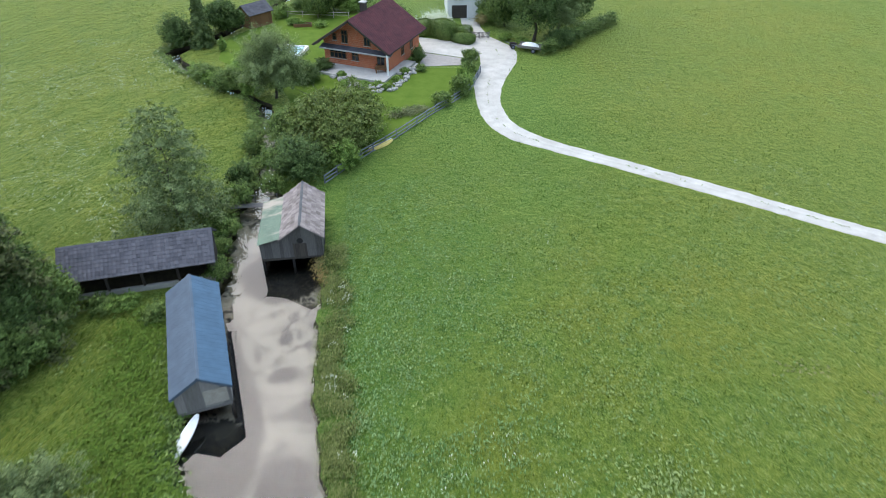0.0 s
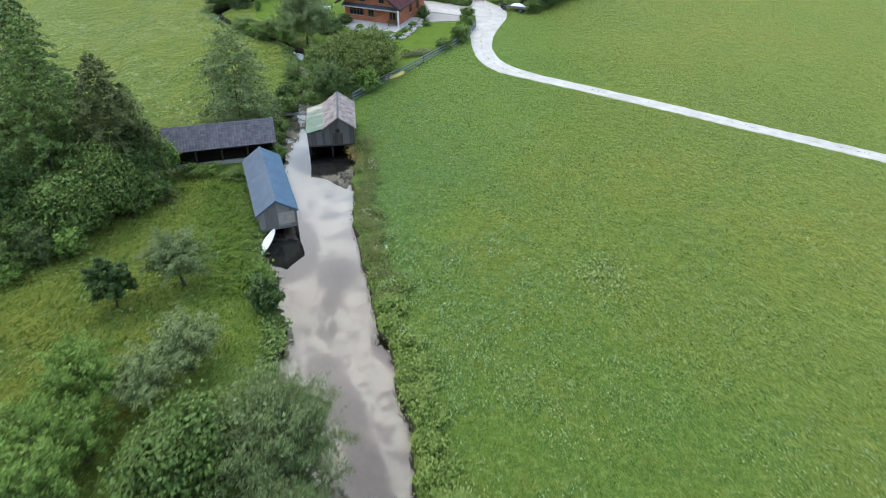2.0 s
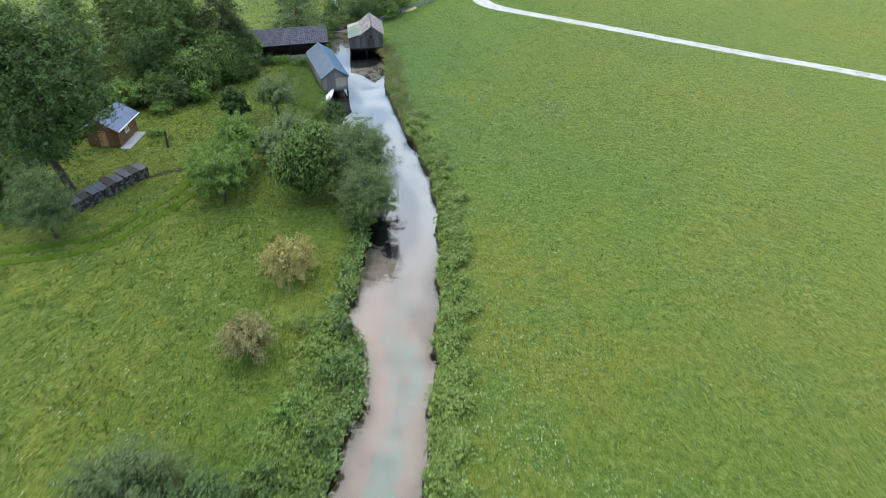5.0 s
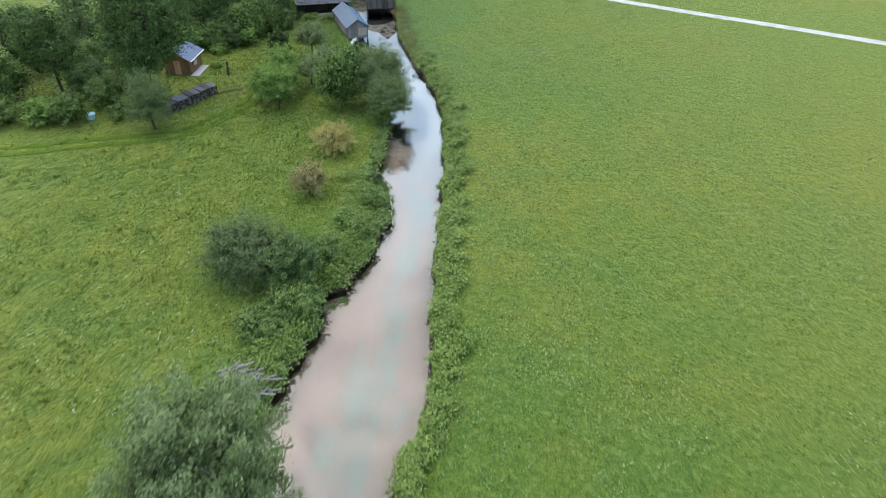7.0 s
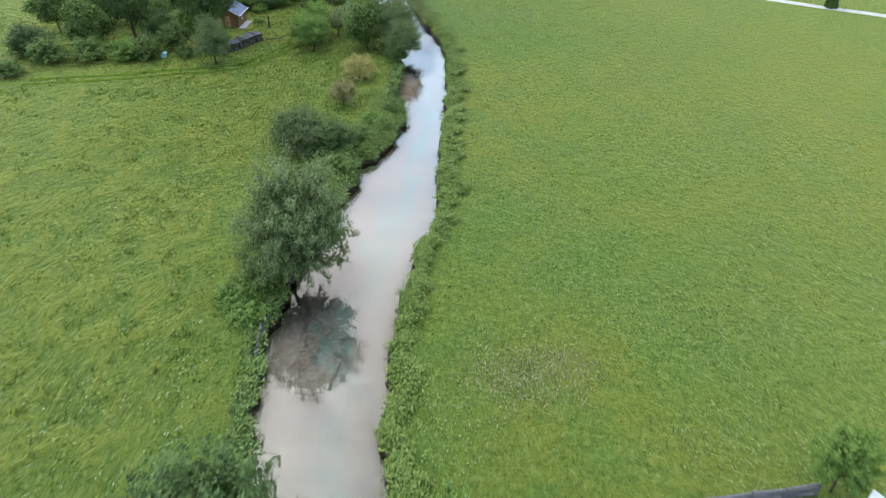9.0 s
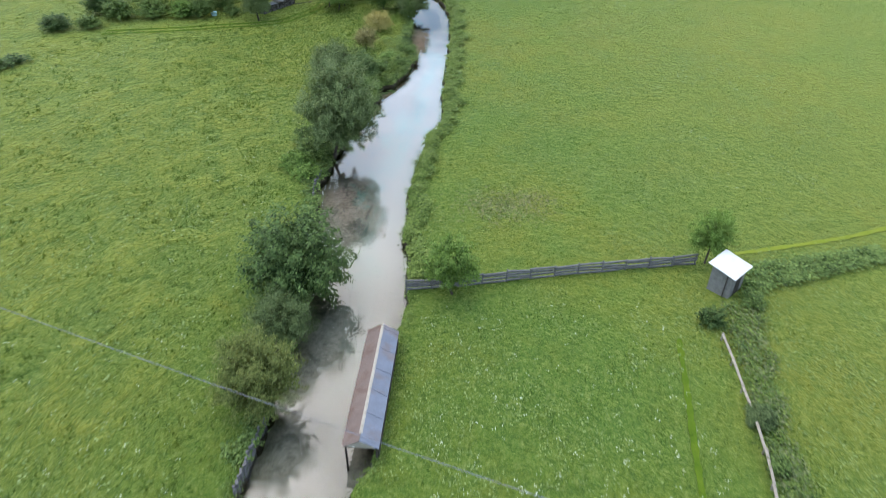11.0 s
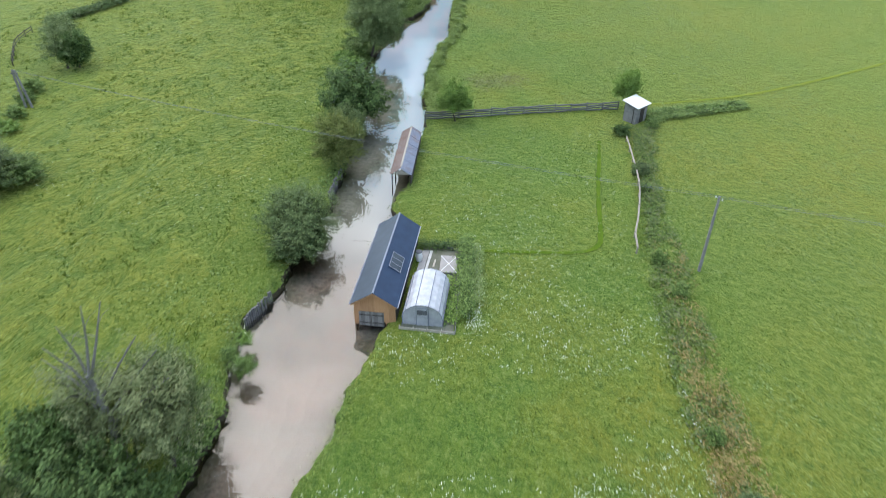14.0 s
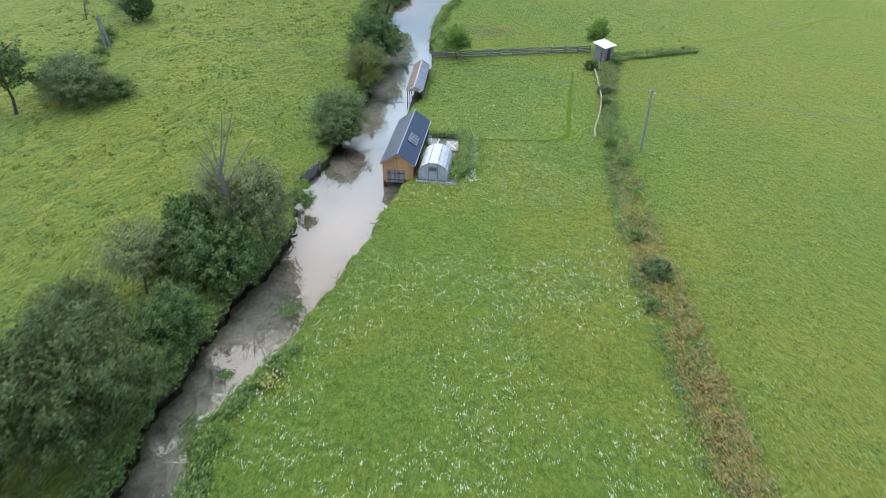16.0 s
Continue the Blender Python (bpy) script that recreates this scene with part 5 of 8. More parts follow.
# ---- buildings ----
def boards(p, q, low, high, width=0.2, thick=0.03, seed=1, gap=0.012):
    """A thin lining from p to q in plan with upright boards on it; low and high give the edge heights at a share 0 to 1 along the way."""
    rnd = random.Random(seed)
    p, q = Vector((*p, 0)), Vector((*q, 0))
    way = (q - p).normalized()
    out = Vector((way.y, -way.x, 0))
    length, at = (q - p).length, 0.0

    def hexa(bm, s0, s1, d0, d1):
        corners = []
        for d in (d0, d1):
            for s, f in ((s0, low), (s1, low), (s1, high), (s0, high)):
                v = p + way * (s * length) + out * d
                corners.append(bm.verts.new((v.x, v.y, f(s))))
        for f in ((0, 1, 2, 3), (7, 6, 5, 4), (0, 4, 5, 1), (1, 5, 6, 2), (2, 6, 7, 3), (3, 7, 4, 0)):
            bm.faces.new([corners[i] for i in f])
        return bm

    lining = bmesh.new()
    for s0, s1 in ((0.0, 0.16), (0.16, 0.5), (0.5, 0.84), (0.84, 1.0)):
        hexa(lining, s0 + 0.0005, s1 - 0.0005, -thick - 0.004, -thick - 0.03)
    made = [lining]
    while at < length - 0.02:
        w = min(width * rnd.uniform(0.85, 1.15), length - at)
        jut = rnd.uniform(0, 0.012)
        made.append(("board", hexa(bmesh.new(), at / length, (at + w - gap) / length, jut, jut - thick), ""))
        at += w
    return made


def roof_slope(style, x0, x1, y_top, z_top, y_low, z_low, thick=0.06, pitch=0.45, seed=1):
    """One slope of a roof from its ridge line to its eave line, along x."""
    rnd = random.Random(seed)
    bm = bmesh.new()
    fall = Vector((0, y_low - y_top, z_low - z_top))
    run = fall.length
    down = fall.normalized()
    up = Vector((1, 0, 0)).cross(down)
    if up.z < 0:
        up = -up
    top = Vector((0, y_top, z_top))

    def at(x, s, h=0.0):
        v = top + down * s + up * h
        return (x, v.y, v.z)

    pieces = []
    if style in ("seam", "plain"):
        slab(bm, [at(x0, 0), at(x1, 0), at(x1, run), at(x0, run)], thick)
        n = int((x1 - x0) / pitch)
        for k in range(n + 1 if style == "seam" else 0):
            x = x0 + (x1 - x0) * k / n
            pieces.append(("seam", bmesh.new(), ""))
            slab(pieces[-1][1], [at(max(x0, x - 0.008), 0, 0.007), at(min(x1, x + 0.008), 0, 0.007), at(min(x1, x + 0.008), run, 0.007), at(max(x0, x - 0.008), run, 0.007)], 0.012)
    elif style == "wave":
        n = max(8, int((x1 - x0) / 0.09))
        for piece in range(3):
            s0, s1 = run * piece / 3, run * (piece + 1) / 3 + (0.08 if piece < 2 else 0)
            lift = 0.012 * (3 - piece)
            old = None
            for k in range(n + 1):
                x = x0 + (x1 - x0) * k / n
                h = 0.022 * (k % 2) + lift
                pair = [bm.verts.new(at(x, s0, h)), bm.verts.new(at(x, s1, h)), bm.verts.new(at(x, s0, h - 0.012)), bm.verts.new(at(x, s1, h - 0.012))]
                if old:
                    bm.faces.new((old[0], pair[0], pair[1], old[1]))
                    bm.faces.new((old[3], pair[3], pair[2], old[2]))
                    bm.faces.new((old[1], pair[1], pair[3], old[3]))
                old = pair
    else:
        slab(bm, [at(x0, 0, -0.02), at(x1, 0, -0.02), at(x1, run, -0.02), at(x0, run, -0.02)], thick)
        courses = bmesh.new()
        pieces.append(("roof_tiles" if style == "tiles" else "shingles", courses, "stuff"))
        row, wide = (0.34, 0.30) if style == "tiles" else (0.42, 0.24)
        rows, cols = int(round(run / row)), int(round((x1 - x0) / wide))
        for r in range(rows):
            s0, s1 = run * r / rows, run * (r + 1) / rows + 0.05
            for c in range(cols):
                shift = 0.5 * (r % 2) if style == "shingle" else 0
                a = x0 + (x1 - x0) * max(0, c - shift) / cols
                b = x0 + (x1 - x0) * min(cols, c + 1 - shift) / cols - 0.012
                j = rnd.uniform(-0.01, 0.012) if style == "shingle" else rnd.uniform(-0.003, 0.003)
                mid = (a + b) / 2
                hump = 0.03 if style == "tiles" else 0.0
                lo, hi = 0.045 + j, 0.008 + j
                v = [courses.verts.new(at(a, s0, hi)), courses.verts.new(at(mid, s0, hi + hump)), courses.verts.new(at(b, s0, hi)),
                     courses.verts.new(at(b, min(s1, run), lo)), courses.verts.new(at(mid, min(s1, run), lo + hump)), courses.verts.new(at(a, min(s1, run), lo)),
                     courses.verts.new(at(b, min(s1, run), -0.01)), courses.verts.new(at(a, min(s1, run), -0.01))]
                courses.faces.new((v[0], v[1], v[4], v[5]))
                courses.faces.new((v[1], v[2], v[3], v[4]))
                courses.faces.new((v[5], v[4], v[3], v[6], v[7]))
    return [bm, *pieces]


def ridge_cap(x0, x1, z, w=0.16, drop=0.09):
    bm = bmesh.new()
    slab(bm, [(x0, -w, z - drop), (x1, -w, z - drop), (x1, 0, z + 0.02), (x0, 0, z + 0.02)], 0.025)
    slab(bm, [(x0, w, z - drop), (x1, w, z - drop), (x1, 0, z + 0.02), (x0, 0, z + 0.02)], 0.025)
    return bm


def turn_of(a, b):
    """Degrees by which x must turn to run from a to b."""
    return math.degrees(math.atan2(b[1] - a[1], b[0] - a[0]))


def gable_top(half, eave, ridge, from_y, to_y):
    """Height under a gable roof at a share of the way from one y to another."""
    return lambda s: eave + (ridge - eave) * (1 - abs(from_y + (to_y - from_y) * s) / half)


def shell(ob, length, width, inset, front, side, low, eave, ridge, wood, seed, back=True, names="wall"):
    """Board walls of a gabled shed under a roof of that length and width."""
    y = width / 2 - side
    half = width / 2
    flat_low = lambda s: low
    under = lambda f: (lambda s: f(s) - 0.09)
    side_top = eave + (ridge - eave) * (1 - y / half) - 0.09
    part(names, boards((front, -y), (front, y), flat_low, under(gable_top(half, eave, ridge, -y, y)), seed=seed), wood, ob, "gable wall of upright boards").location.x = 0
    if back:
        part(names, boards((length - inset, y), (length - inset, -y), flat_low, under(gable_top(half, eave, ridge, y, -y)), seed=seed + 1), wood, ob)
    part(names, boards((length - inset, -y), (front + 0.04, -y), flat_low, lambda s: side_top, seed=seed + 2), wood, ob)
    part(names, boards((front + 0.04, y), (length - inset, y), flat_low, lambda s: side_top, seed=seed + 3), wood, ob)
    return y


def post(ob, x, y, z0, z1, r, wood, name="post"):
    part(name, boxed(x - r, x + r, y - r, y + r, z0, z1), wood, ob)


def blue_boathouse():
    a, b = (-15.35, 28.4), (-19.2, 38.7)
    ob = thing("boathouse", a[0], a[1], 0, turn_of(a, b), "grey board boathouse with a blue sheet roof over the stream", "boathouse")
    L, W, eave, ridge = 11.0, 3.8, 1.72, 2.98
    for s, mat, words in ((-1, BLUE_ROOF, "blue coated sheet slope"), (1, GREY_ROOF, "greyer coated sheet slope")):
        part("roof_slope", roof_slope("seam", 0, L, 0, ridge, s * W / 2, eave, pitch=0.42), mat, ob, words)
    part("ridge_cap", ridge_cap(-0.01, L + 0.01, ridge + 0.03), GREY_ROOF, ob)
    y = shell(ob, L, W, 0.3, 0.3, 0.25, 0.05, eave, ridge, OLD_WOOD, 5)
    part("hatch", boards((0.25, -1.5), (0.25, -0.05), lambda s: 0.35, lambda s: 1.55, 0.3, seed=9), PALE_WOOD, ob, "paler board hatch in the gable")
    part("beam", boxed(0.2, 0.42, -y, y, -0.1, 0.1), OLD_WOOD, ob)
    for px in (0.35, 3.6, 6.9, L - 0.4):
        for s in (-1, 1):
            post(ob, px, s * (y - 0.05), -1.7, 0.1, 0.09, DARK_WOOD)
    part("inner_floor", boxed(2.6, L - 0.4, -y + 0.1, y - 0.1, -0.2, -0.1), DARK_WOOD, ob)
    for s in (-1, 1):
        part("barge_board", slab(bmesh.new(), [(-0.02, 0, ridge - 0.04), (0.03, 0, ridge - 0.04), (0.03, s * W / 2, eave - 0.04), (-0.02, s * W / 2, eave - 0.04)], 0.14), GREY_ROOF, ob)


def paddle_board():
    ob = thing("paddle_board", -16.15, 26.4, 0, 74, "white paddle board leaning on the bank by the boathouse", "board")
    bm = bmesh.new()
    rows = []
    for k in range(13):
        t = k / 12
        x, half = -1.6 + 3.2 * t, 0.38 * math.sin(math.pi * min(1, 0.04 + t * 0.94)) ** 0.5
        rise = -0.62 + 0.78 * t + 0.06 * (2 * t - 1) ** 2
        rows.append([bm.verts.new((x, s * half, rise + (0.10 if up else 0))) for s, up in ((-1, 0), (-1, 1), (0, 1), (1, 1), (1, 0))])
    for p, q in zip(rows, rows[1:]):
        for i in range(5):
            j = (i + 1) % 5
            bm.faces.new((p[i], q[i], q[j], p[j]))
    bm.faces.new(rows[0])
    bm.faces.new(rows[-1][::-1])
    part("board", bm, WHITE_PAINT, ob)
    part("fin", boxed(-1.3, -1.1, -0.02, 0.02, -0.72, -0.56), BLACK_RUBBER, ob)


def old_boathouse():
    a, b = (-12.05, 44.3), (-13.1, 51.4)
    ob = thing("old_boathouse", a[0], a[1], 0, turn_of(a, b), "weathered grey board boathouse with a shingle roof and lean-to", "boathouse")
    L, W, eave, ridge = 7.2, 3.7, 2.25, 3.62
    for s in (-1, 1):
        part("roof_slope", roof_slope("shingle", 0, L, 0, ridge, s * W / 2, eave, seed=3 + s), SHINGLE, ob)
    part("ridge_cap", ridge_cap(0, L, ridge + 0.03, 0.12), GREY_SHEET, ob)
    y = shell(ob, L, W, 0.3, 0.35, 0.28, 0.3, eave, ridge, DARK_BOARDS, 21)
    part("lean_to_roof", roof_slope("wave", 0.15, L - 0.3, W / 2 - 0.1, eave + 0.06, W / 2 + 1.75, eave - 0.4), GREEN_TIN, ob, "faded green tin roof")
    yo = W / 2 + 1.55
    part("lean_to_wall", boards((0.4, y), (0.4, yo), lambda s: 0.3, lambda s: 2.1 - 0.3 * s, seed=31), DARK_BOARDS, ob)
    part("lean_to_wall", boards((0.4, yo), (L - 0.4, yo), lambda s: 0.3, lambda s: 1.72, seed=32), DARK_BOARDS, ob)
    part("lean_to_wall", boards((L - 0.4, yo), (L - 0.4, y), lambda s: 0.3, lambda s: 1.8 + 0.3 * s, seed=33), DARK_BOARDS, ob)
    bm = bmesh.new()
    tube(bm, (0.34, 0.15, 1.95), (0.28, 0.15, 1.95), 0.26, 0.26, 14)
    part("round_window", bm, DARK_GAP, ob, "round dark window opening")
    part("door", boards((0.31, -0.35), (0.31, 0.75), lambda s: 0.38, lambda s: 1.7, 0.22, seed=35), DARK_WOOD, ob, "dark board door")
    part("beam", boxed(0.25, 0.5, -y, yo, 0.20, 0.36), DARK_WOOD, ob)
    for px in (0.5, L - 0.5):
        for py in (-y + 0.05, 0.9, yo - 0.05):
            post(ob, px, py, -1.7, 0.3, 0.1, DARK_GAP)
    part("inner_floor", boxed(0.6, L - 0.45, -y + 0.1, yo - 0.1, 0.14, 0.28), DARK_GAP, ob)
    # added black boards that stand in for the dark void under the floor
    for p, q, seed in (((L - 0.4, -y), (0.5, -y), 36), ((0.5, yo - 0.02), (L - 0.4, yo - 0.02), 37), ((2.2, yo - 0.06), (2.2, -y + 0.04), 38)):
        part("skirt", boards(p, q, lambda s: -1.2, lambda s: 0.13, 0.24, seed=seed), DARK_GAP, ob, "black boards added for the shade under the floor")


def dark_barn():
    a, b = (-29.0, 38.2), (-18.05, 41.15)
    ob = thing("barn", a[0], a[1], 0, turn_of(a, b), "long dark open-fronted barn with a grey-black tiled roof", "barn")
    L, eave, ridge, deep = 11.3, 2.25, 3.95, 4.7
    part("roof_slope", roof_slope("tiles", 0, L, deep / 2, ridge, 0, eave, seed=4), DARK_TILE, ob)
    part("roof_slope", roof_slope("tiles", 0, L, deep / 2, ridge, deep, eave, seed=5), DARK_TILE, ob)
    cap = ridge_cap(0, L, ridge + 0.05)
    bmesh.ops.translate(cap, verts=cap.verts, vec=(0, deep / 2, 0))
    part("ridge_cap", cap, DARK_TILE, ob)
    part("back_wall", boards((L - 0.3, deep - 0.4), (0.3, deep - 0.4), lambda s: 0, lambda s: 2.3, seed=41), DARK_WOOD, ob)
    for x, way in ((0.3, 1), (L - 0.3, -1)):
        p, q = ((x, deep - 0.4), (x, 0.9)) if way > 0 else ((x, 0.9), (x, deep - 0.4))
        peak = lambda s: 2.2 + 1.5 * (1 - abs(2 * s - 1))
        part("end_wall", boards(p, q, lambda s: 0, peak, seed=42 + way), DARK_WOOD, ob)
    part("low_wall", boxed(0.3, L - 0.3, 0.75, 1.0, -0.05, 0.42), CONCRETE, ob, "pale concrete sill wall")
    for k in range(5):
        post(ob, 0.45 + k * (L - 0.9) / 4, 0.87, 0.42, 2.75, 0.09, DARK_WOOD)
    part("floor_slab", boxed(0.3, L - 0.3, 1.0, deep - 0.45, -0.05, 0.03), SOIL, ob)
    for s in range(4):
        part("rafter", boxed(1.2 + s * 2.9, 1.34 + s * 2.9, 0.05, 0.9, 2.1, 2.22), DARK_WOOD, ob)


def window(ob, origin, across, w, h, panes=2, frame_wood=None, face=(0, -1)):
    """A framed window in an upright wall. origin: lower left corner; across: plan direction of its width; face: outward."""
    frame_wood = frame_wood or DARK_WOOD
    ax, ay = across
    fx, fy = face
    o = Vector(origin)

    def bar(u0, u1, z0, z1, d0, d1):
        bm = bmesh.new()
        v = []
        for z in (z0, z1):
            for u, d in ((u0, d0), (u1, d0), (u1, d1), (u0, d1)):
                v.append(bm.verts.new((o.x + ax * u + fx * d, o.y + ay * u + fy * d, o.z + z)))
        for f in ((0, 1, 2, 3), (4, 7, 6, 5), (0, 4, 5, 1), (1, 5, 6, 2), (2, 6, 7, 3), (3, 7, 4, 0)):
            bm.faces.new([v[i] for i in f])
        bmesh.ops.recalc_face_normals(bm, faces=bm.faces)
        return bm

    win = part("window", bar(0, w, 0, h, 0.0, 0.03), DARK_GAP, ob)
    part("pane", bar(0.06, w - 0.06, 0.06, h - 0.06, 0.03, 0.045), GLASS, win)
    for k in range(panes + 1):
        u = (w - 0.08) * k / panes
        part("window_frame", bar(u, u + 0.08, 0, h, 0.03, 0.09), frame_wood, win)
    for z in (0, h * 0.62, h - 0.08):
        part("window_frame", bar(0.0, w, z, z + 0.08, 0.032, 0.085), frame_wood, win)
    part("window_sill", bar(-0.08, w + 0.08, -0.07, 0.0, 0.0, 0.16), CONCRETE, win)


def brick_house():
    a, b = (-13.5, 87.45), (-9.05, 98.75)
    ob = thing("brick_house", a[0], a[1], 0, turn_of(a, b), "raw orange brick house with a wine-red tiled gable roof", "house")
    L, W, eave, ridge, floor = 12.3, 11.6, 3.15, 6.95, 0.3
    half = W / 2
    for s in (-1, 1):
        part("roof_slope", roof_slope("tiles", 0, L, 0, ridge, s * half, eave, 0.14, seed=6 + s), RED_TILE, ob)
        part("gutter", tube(bmesh.new(), (-0.05, s * (half + 0.04), eave - 0.06), (L + 0.05, s * (half + 0.04), eave - 0.06), 0.07, 0.07, 8), DARK_GAP, ob)
        part("barge_board", slab(bmesh.new(), [(-0.06, 0, ridge - 0.02), (0.02, 0, ridge - 0.02), (0.02, s * half, eave - 0.02), (-0.06, s * half, eave - 0.02)], 0.24), DARK_WOOD, ob)
    part("ridge_cap", ridge_cap(0, L, ridge + 0.06), RED_TILE, ob)
    front, back, y = 1.5, L - 0.7, half - 0.9
    top = lambda yy: eave + (ridge - eave) * (1 - abs(yy) / half) - 0.2
    for x, words in ((front, "raw brick gable wall"), (back - 0.3, "")):
        bm = bmesh.new()
        ring = [(-y, 0.0), (y, 0.0), (y, top(y)), (0, top(0)), (-y, top(-y))]
        near = [bm.verts.new((x, p, z)) for p, z in ring]
        far = [bm.verts.new((x + 0.3, p, z)) for p, z in ring]
        bm.faces.new(near[::-1])
        bm.faces.new(far)
        for i in range(5):
            j = (i + 1) % 5
            bm.faces.new((near[i], near[j], far[j], far[i]))
        part("wall", bm, BRICK_GABLE, ob, words)
    for s in (-1, 1):
        bm = boxed(front + 0.303, back - 0.303, s * y - (0.3 if s > 0 else 0), s * y + (0 if s > 0 else 0.3), 0, top(y))
        part("wall", bm, BRICK_SIDE, ob)
    part("floor_slab", boxed(front + 0.31, back - 0.31, -y + 0.31, y - 0.31, 2.7, 2.9), CONCRETE, ob)
    # openings of the gable: y grows to the left as one faces it
    face, across = (-1, 0), (0, -1)
    window(ob, (front, 4.0, 1.15), across, 2.5, 1.2, 4, BROWN_WOOD, face)
    window(ob, (front, 0.6, 1.1), across, 1.0, 1.1, 2, BROWN_WOOD, face)
    window(ob, (front, 2.0, 3.35), across, 0.95, 1.75, 2, BROWN_WOOD, face)
    window(ob, (front, -1.4, 3.35), across, 0.95, 1.75, 2, BROWN_WOOD, face)
    window(ob, (front, 3.4, 3.6), across, 0.6, 0.95, 1, BROWN_WOOD, face)
    window(ob, (front, -3.2, 0.9), across, 1.2, 1.9, 2, BROWN_WOOD, face)
    window(ob, (5.5, -y, 1.2), (1, 0), 0.9, 1.2, 2, BROWN_WOOD, (0, -1))
    window(ob, (8.4, -y, 1.2), (1, 0), 0.9, 1.2, 2, BROWN_WOOD, (0, -1))
    # the canopy over the terrace
    bm = bmesh.new()
    slab(bm, [(front, half - 0.75, 2.98), (front, -half + 0.1, 2.98), (0.5, -half + 0.1, 2.72), (0.5, half - 0.75, 2.72)], 0.12)
    part("canopy", bm, DARK_TILE, ob, "dark canopy roof along the gable")
    part("fascia", boxed(0.44, 0.49, -half + 0.1, half - 0.75, 2.54, 2.74), CONCRETE, ob)
    bm = bmesh.new()
    tube(bm, (0.15, -half + 0.35, floor), (0.15, -half + 0.35, 3.12), 0.15, 0.15, 12)
    part("column", bm, WHITE_PAINT, ob, "white round column")
    part("terrace", boxed(-2.2, front, -half - 0.2, half - 0.6, -0.1, floor), CONCRETE, ob, "pale concrete terrace")
    part("terrace", boxed(front + 0.004, 6.5, -half - 0.9, -y - 0.004, -0.1, floor - 0.02), CONCRETE, ob)
    chimney = part("chimney", boxed(4.6, 5.3, -0.1, 0.6, 5.6, 8.0), DARK_WOOD, ob)
    part("chimney_cap", boxed(4.5, 5.4, -0.2, 0.7, 8.0, 8.12), CONCRETE, chimney)
    for k in range(5):
        yy = -half + 0.3 + k * (W - 0.6) / 4
        part("rafter", slab(bmesh.new(), [(0.05, yy - 0.07, top(yy) + 0.05), (front, yy - 0.07, top(yy) + 0.05), (front, yy + 0.07, top(yy) + 0.05), (0.05, yy + 0.07, top(yy) + 0.05)], 0.16), BROWN_WOOD, ob)


def terrace_table():
    ob = thing("garden_table", -9.2, 87.6, 0.3, 20, "red-brown garden table under the canopy", "table")
    part("tabletop", boxed(-0.9, 0.9, -0.45, 0.45, 0.70, 0.75), BROWN_WOOD, ob)
    for sx in (-1, 1):
        for sy in (-1, 1):
            part("leg", boxed(sx * 0.8 - 0.04, sx * 0.8 + 0.04, sy * 0.38 - 0.04, sy * 0.38 + 0.04, 0, 0.70), BROWN_WOOD, ob)
    for k, (x, y, t) in enumerate(((-9.4, 86.6, 110), (-8.6, 88.6, -60))):
        bench = thing("garden_bench", x, y, 0.3, t - 90, "red-brown wooden bench by the table", "bench", "benches at the garden table")
        part("seat", boxed(-0.8, 0.8, -0.2, 0.2, 0.42, 0.47), BROWN_WOOD, bench)
        part("backrest", boxed(-0.8, 0.8, 0.2, 0.25, 0.47, 0.85), BROWN_WOOD, bench)
        for sx in (-1, 1):
            part("leg", boxed(sx * 0.65 - 0.05, sx * 0.65 + 0.05, -0.18, 0.2, 0, 0.42), BROWN_WOOD, bench)


def stone_mesh(name, seed, r):
    rnd = random.Random(seed)
    bm = bmesh.new()
    bmesh.ops.create_icosphere(bm, subdivisions=1, radius=r)
    for v in bm.verts:
        v.co *= rnd.uniform(0.75, 1.15)
        v.co.z *= 0.7
    mesh = bpy.data.meshes.new(name)
    bm.to_mesh(mesh)
    bm.free()
    mesh.materials.append(STONE)
    return mesh


STONES = [stone_mesh("stone", 50 + k, 0.5) for k in range(5)]


def rockery():
    ob = thing("rockery", -10, 83, 0, 0, "rockery of pale limestone boulders below the terrace", "rockery")
    line = smooth_line([(-15.6, 85.2), (-13.6, 82.6), (-11.2, 81.2), (-8.6, 80.6), (-6.9, 82.2), (-5.8, 85.2), (-4.7, 88.2)], 0.55)
    rnd = random.Random(7)
    for x, y in line:
        for k in range(3):
            stone = new("stone", STONES[rnd.randrange(5)])
            stone.parent = ob
            s = rnd.uniform(0.4, 0.95)
            away = rnd.uniform(-0.2, 1.3)
            stone.matrix_basis = pose(x + 10 + rnd.uniform(-0.3, 0.3) - 0.1 * away, y - 83 + away, 0.1 + 0.13 * k * away, rnd.uniform(-20, 20), rnd.uniform(-20, 20), rnd.uniform(0, 360)) @ Matrix.Scale(s, 4)
    for x, y in ((-12.9, 83.6), (-9.4, 82.2), (-7.2, 84.0), (-14.6, 85.6), (-6.2, 87.0), (-11.2, 82.2), (-8.2, 81.4), (-13.8, 82.6)):
        plant("fresh", x, y, 0.9, 1.3)


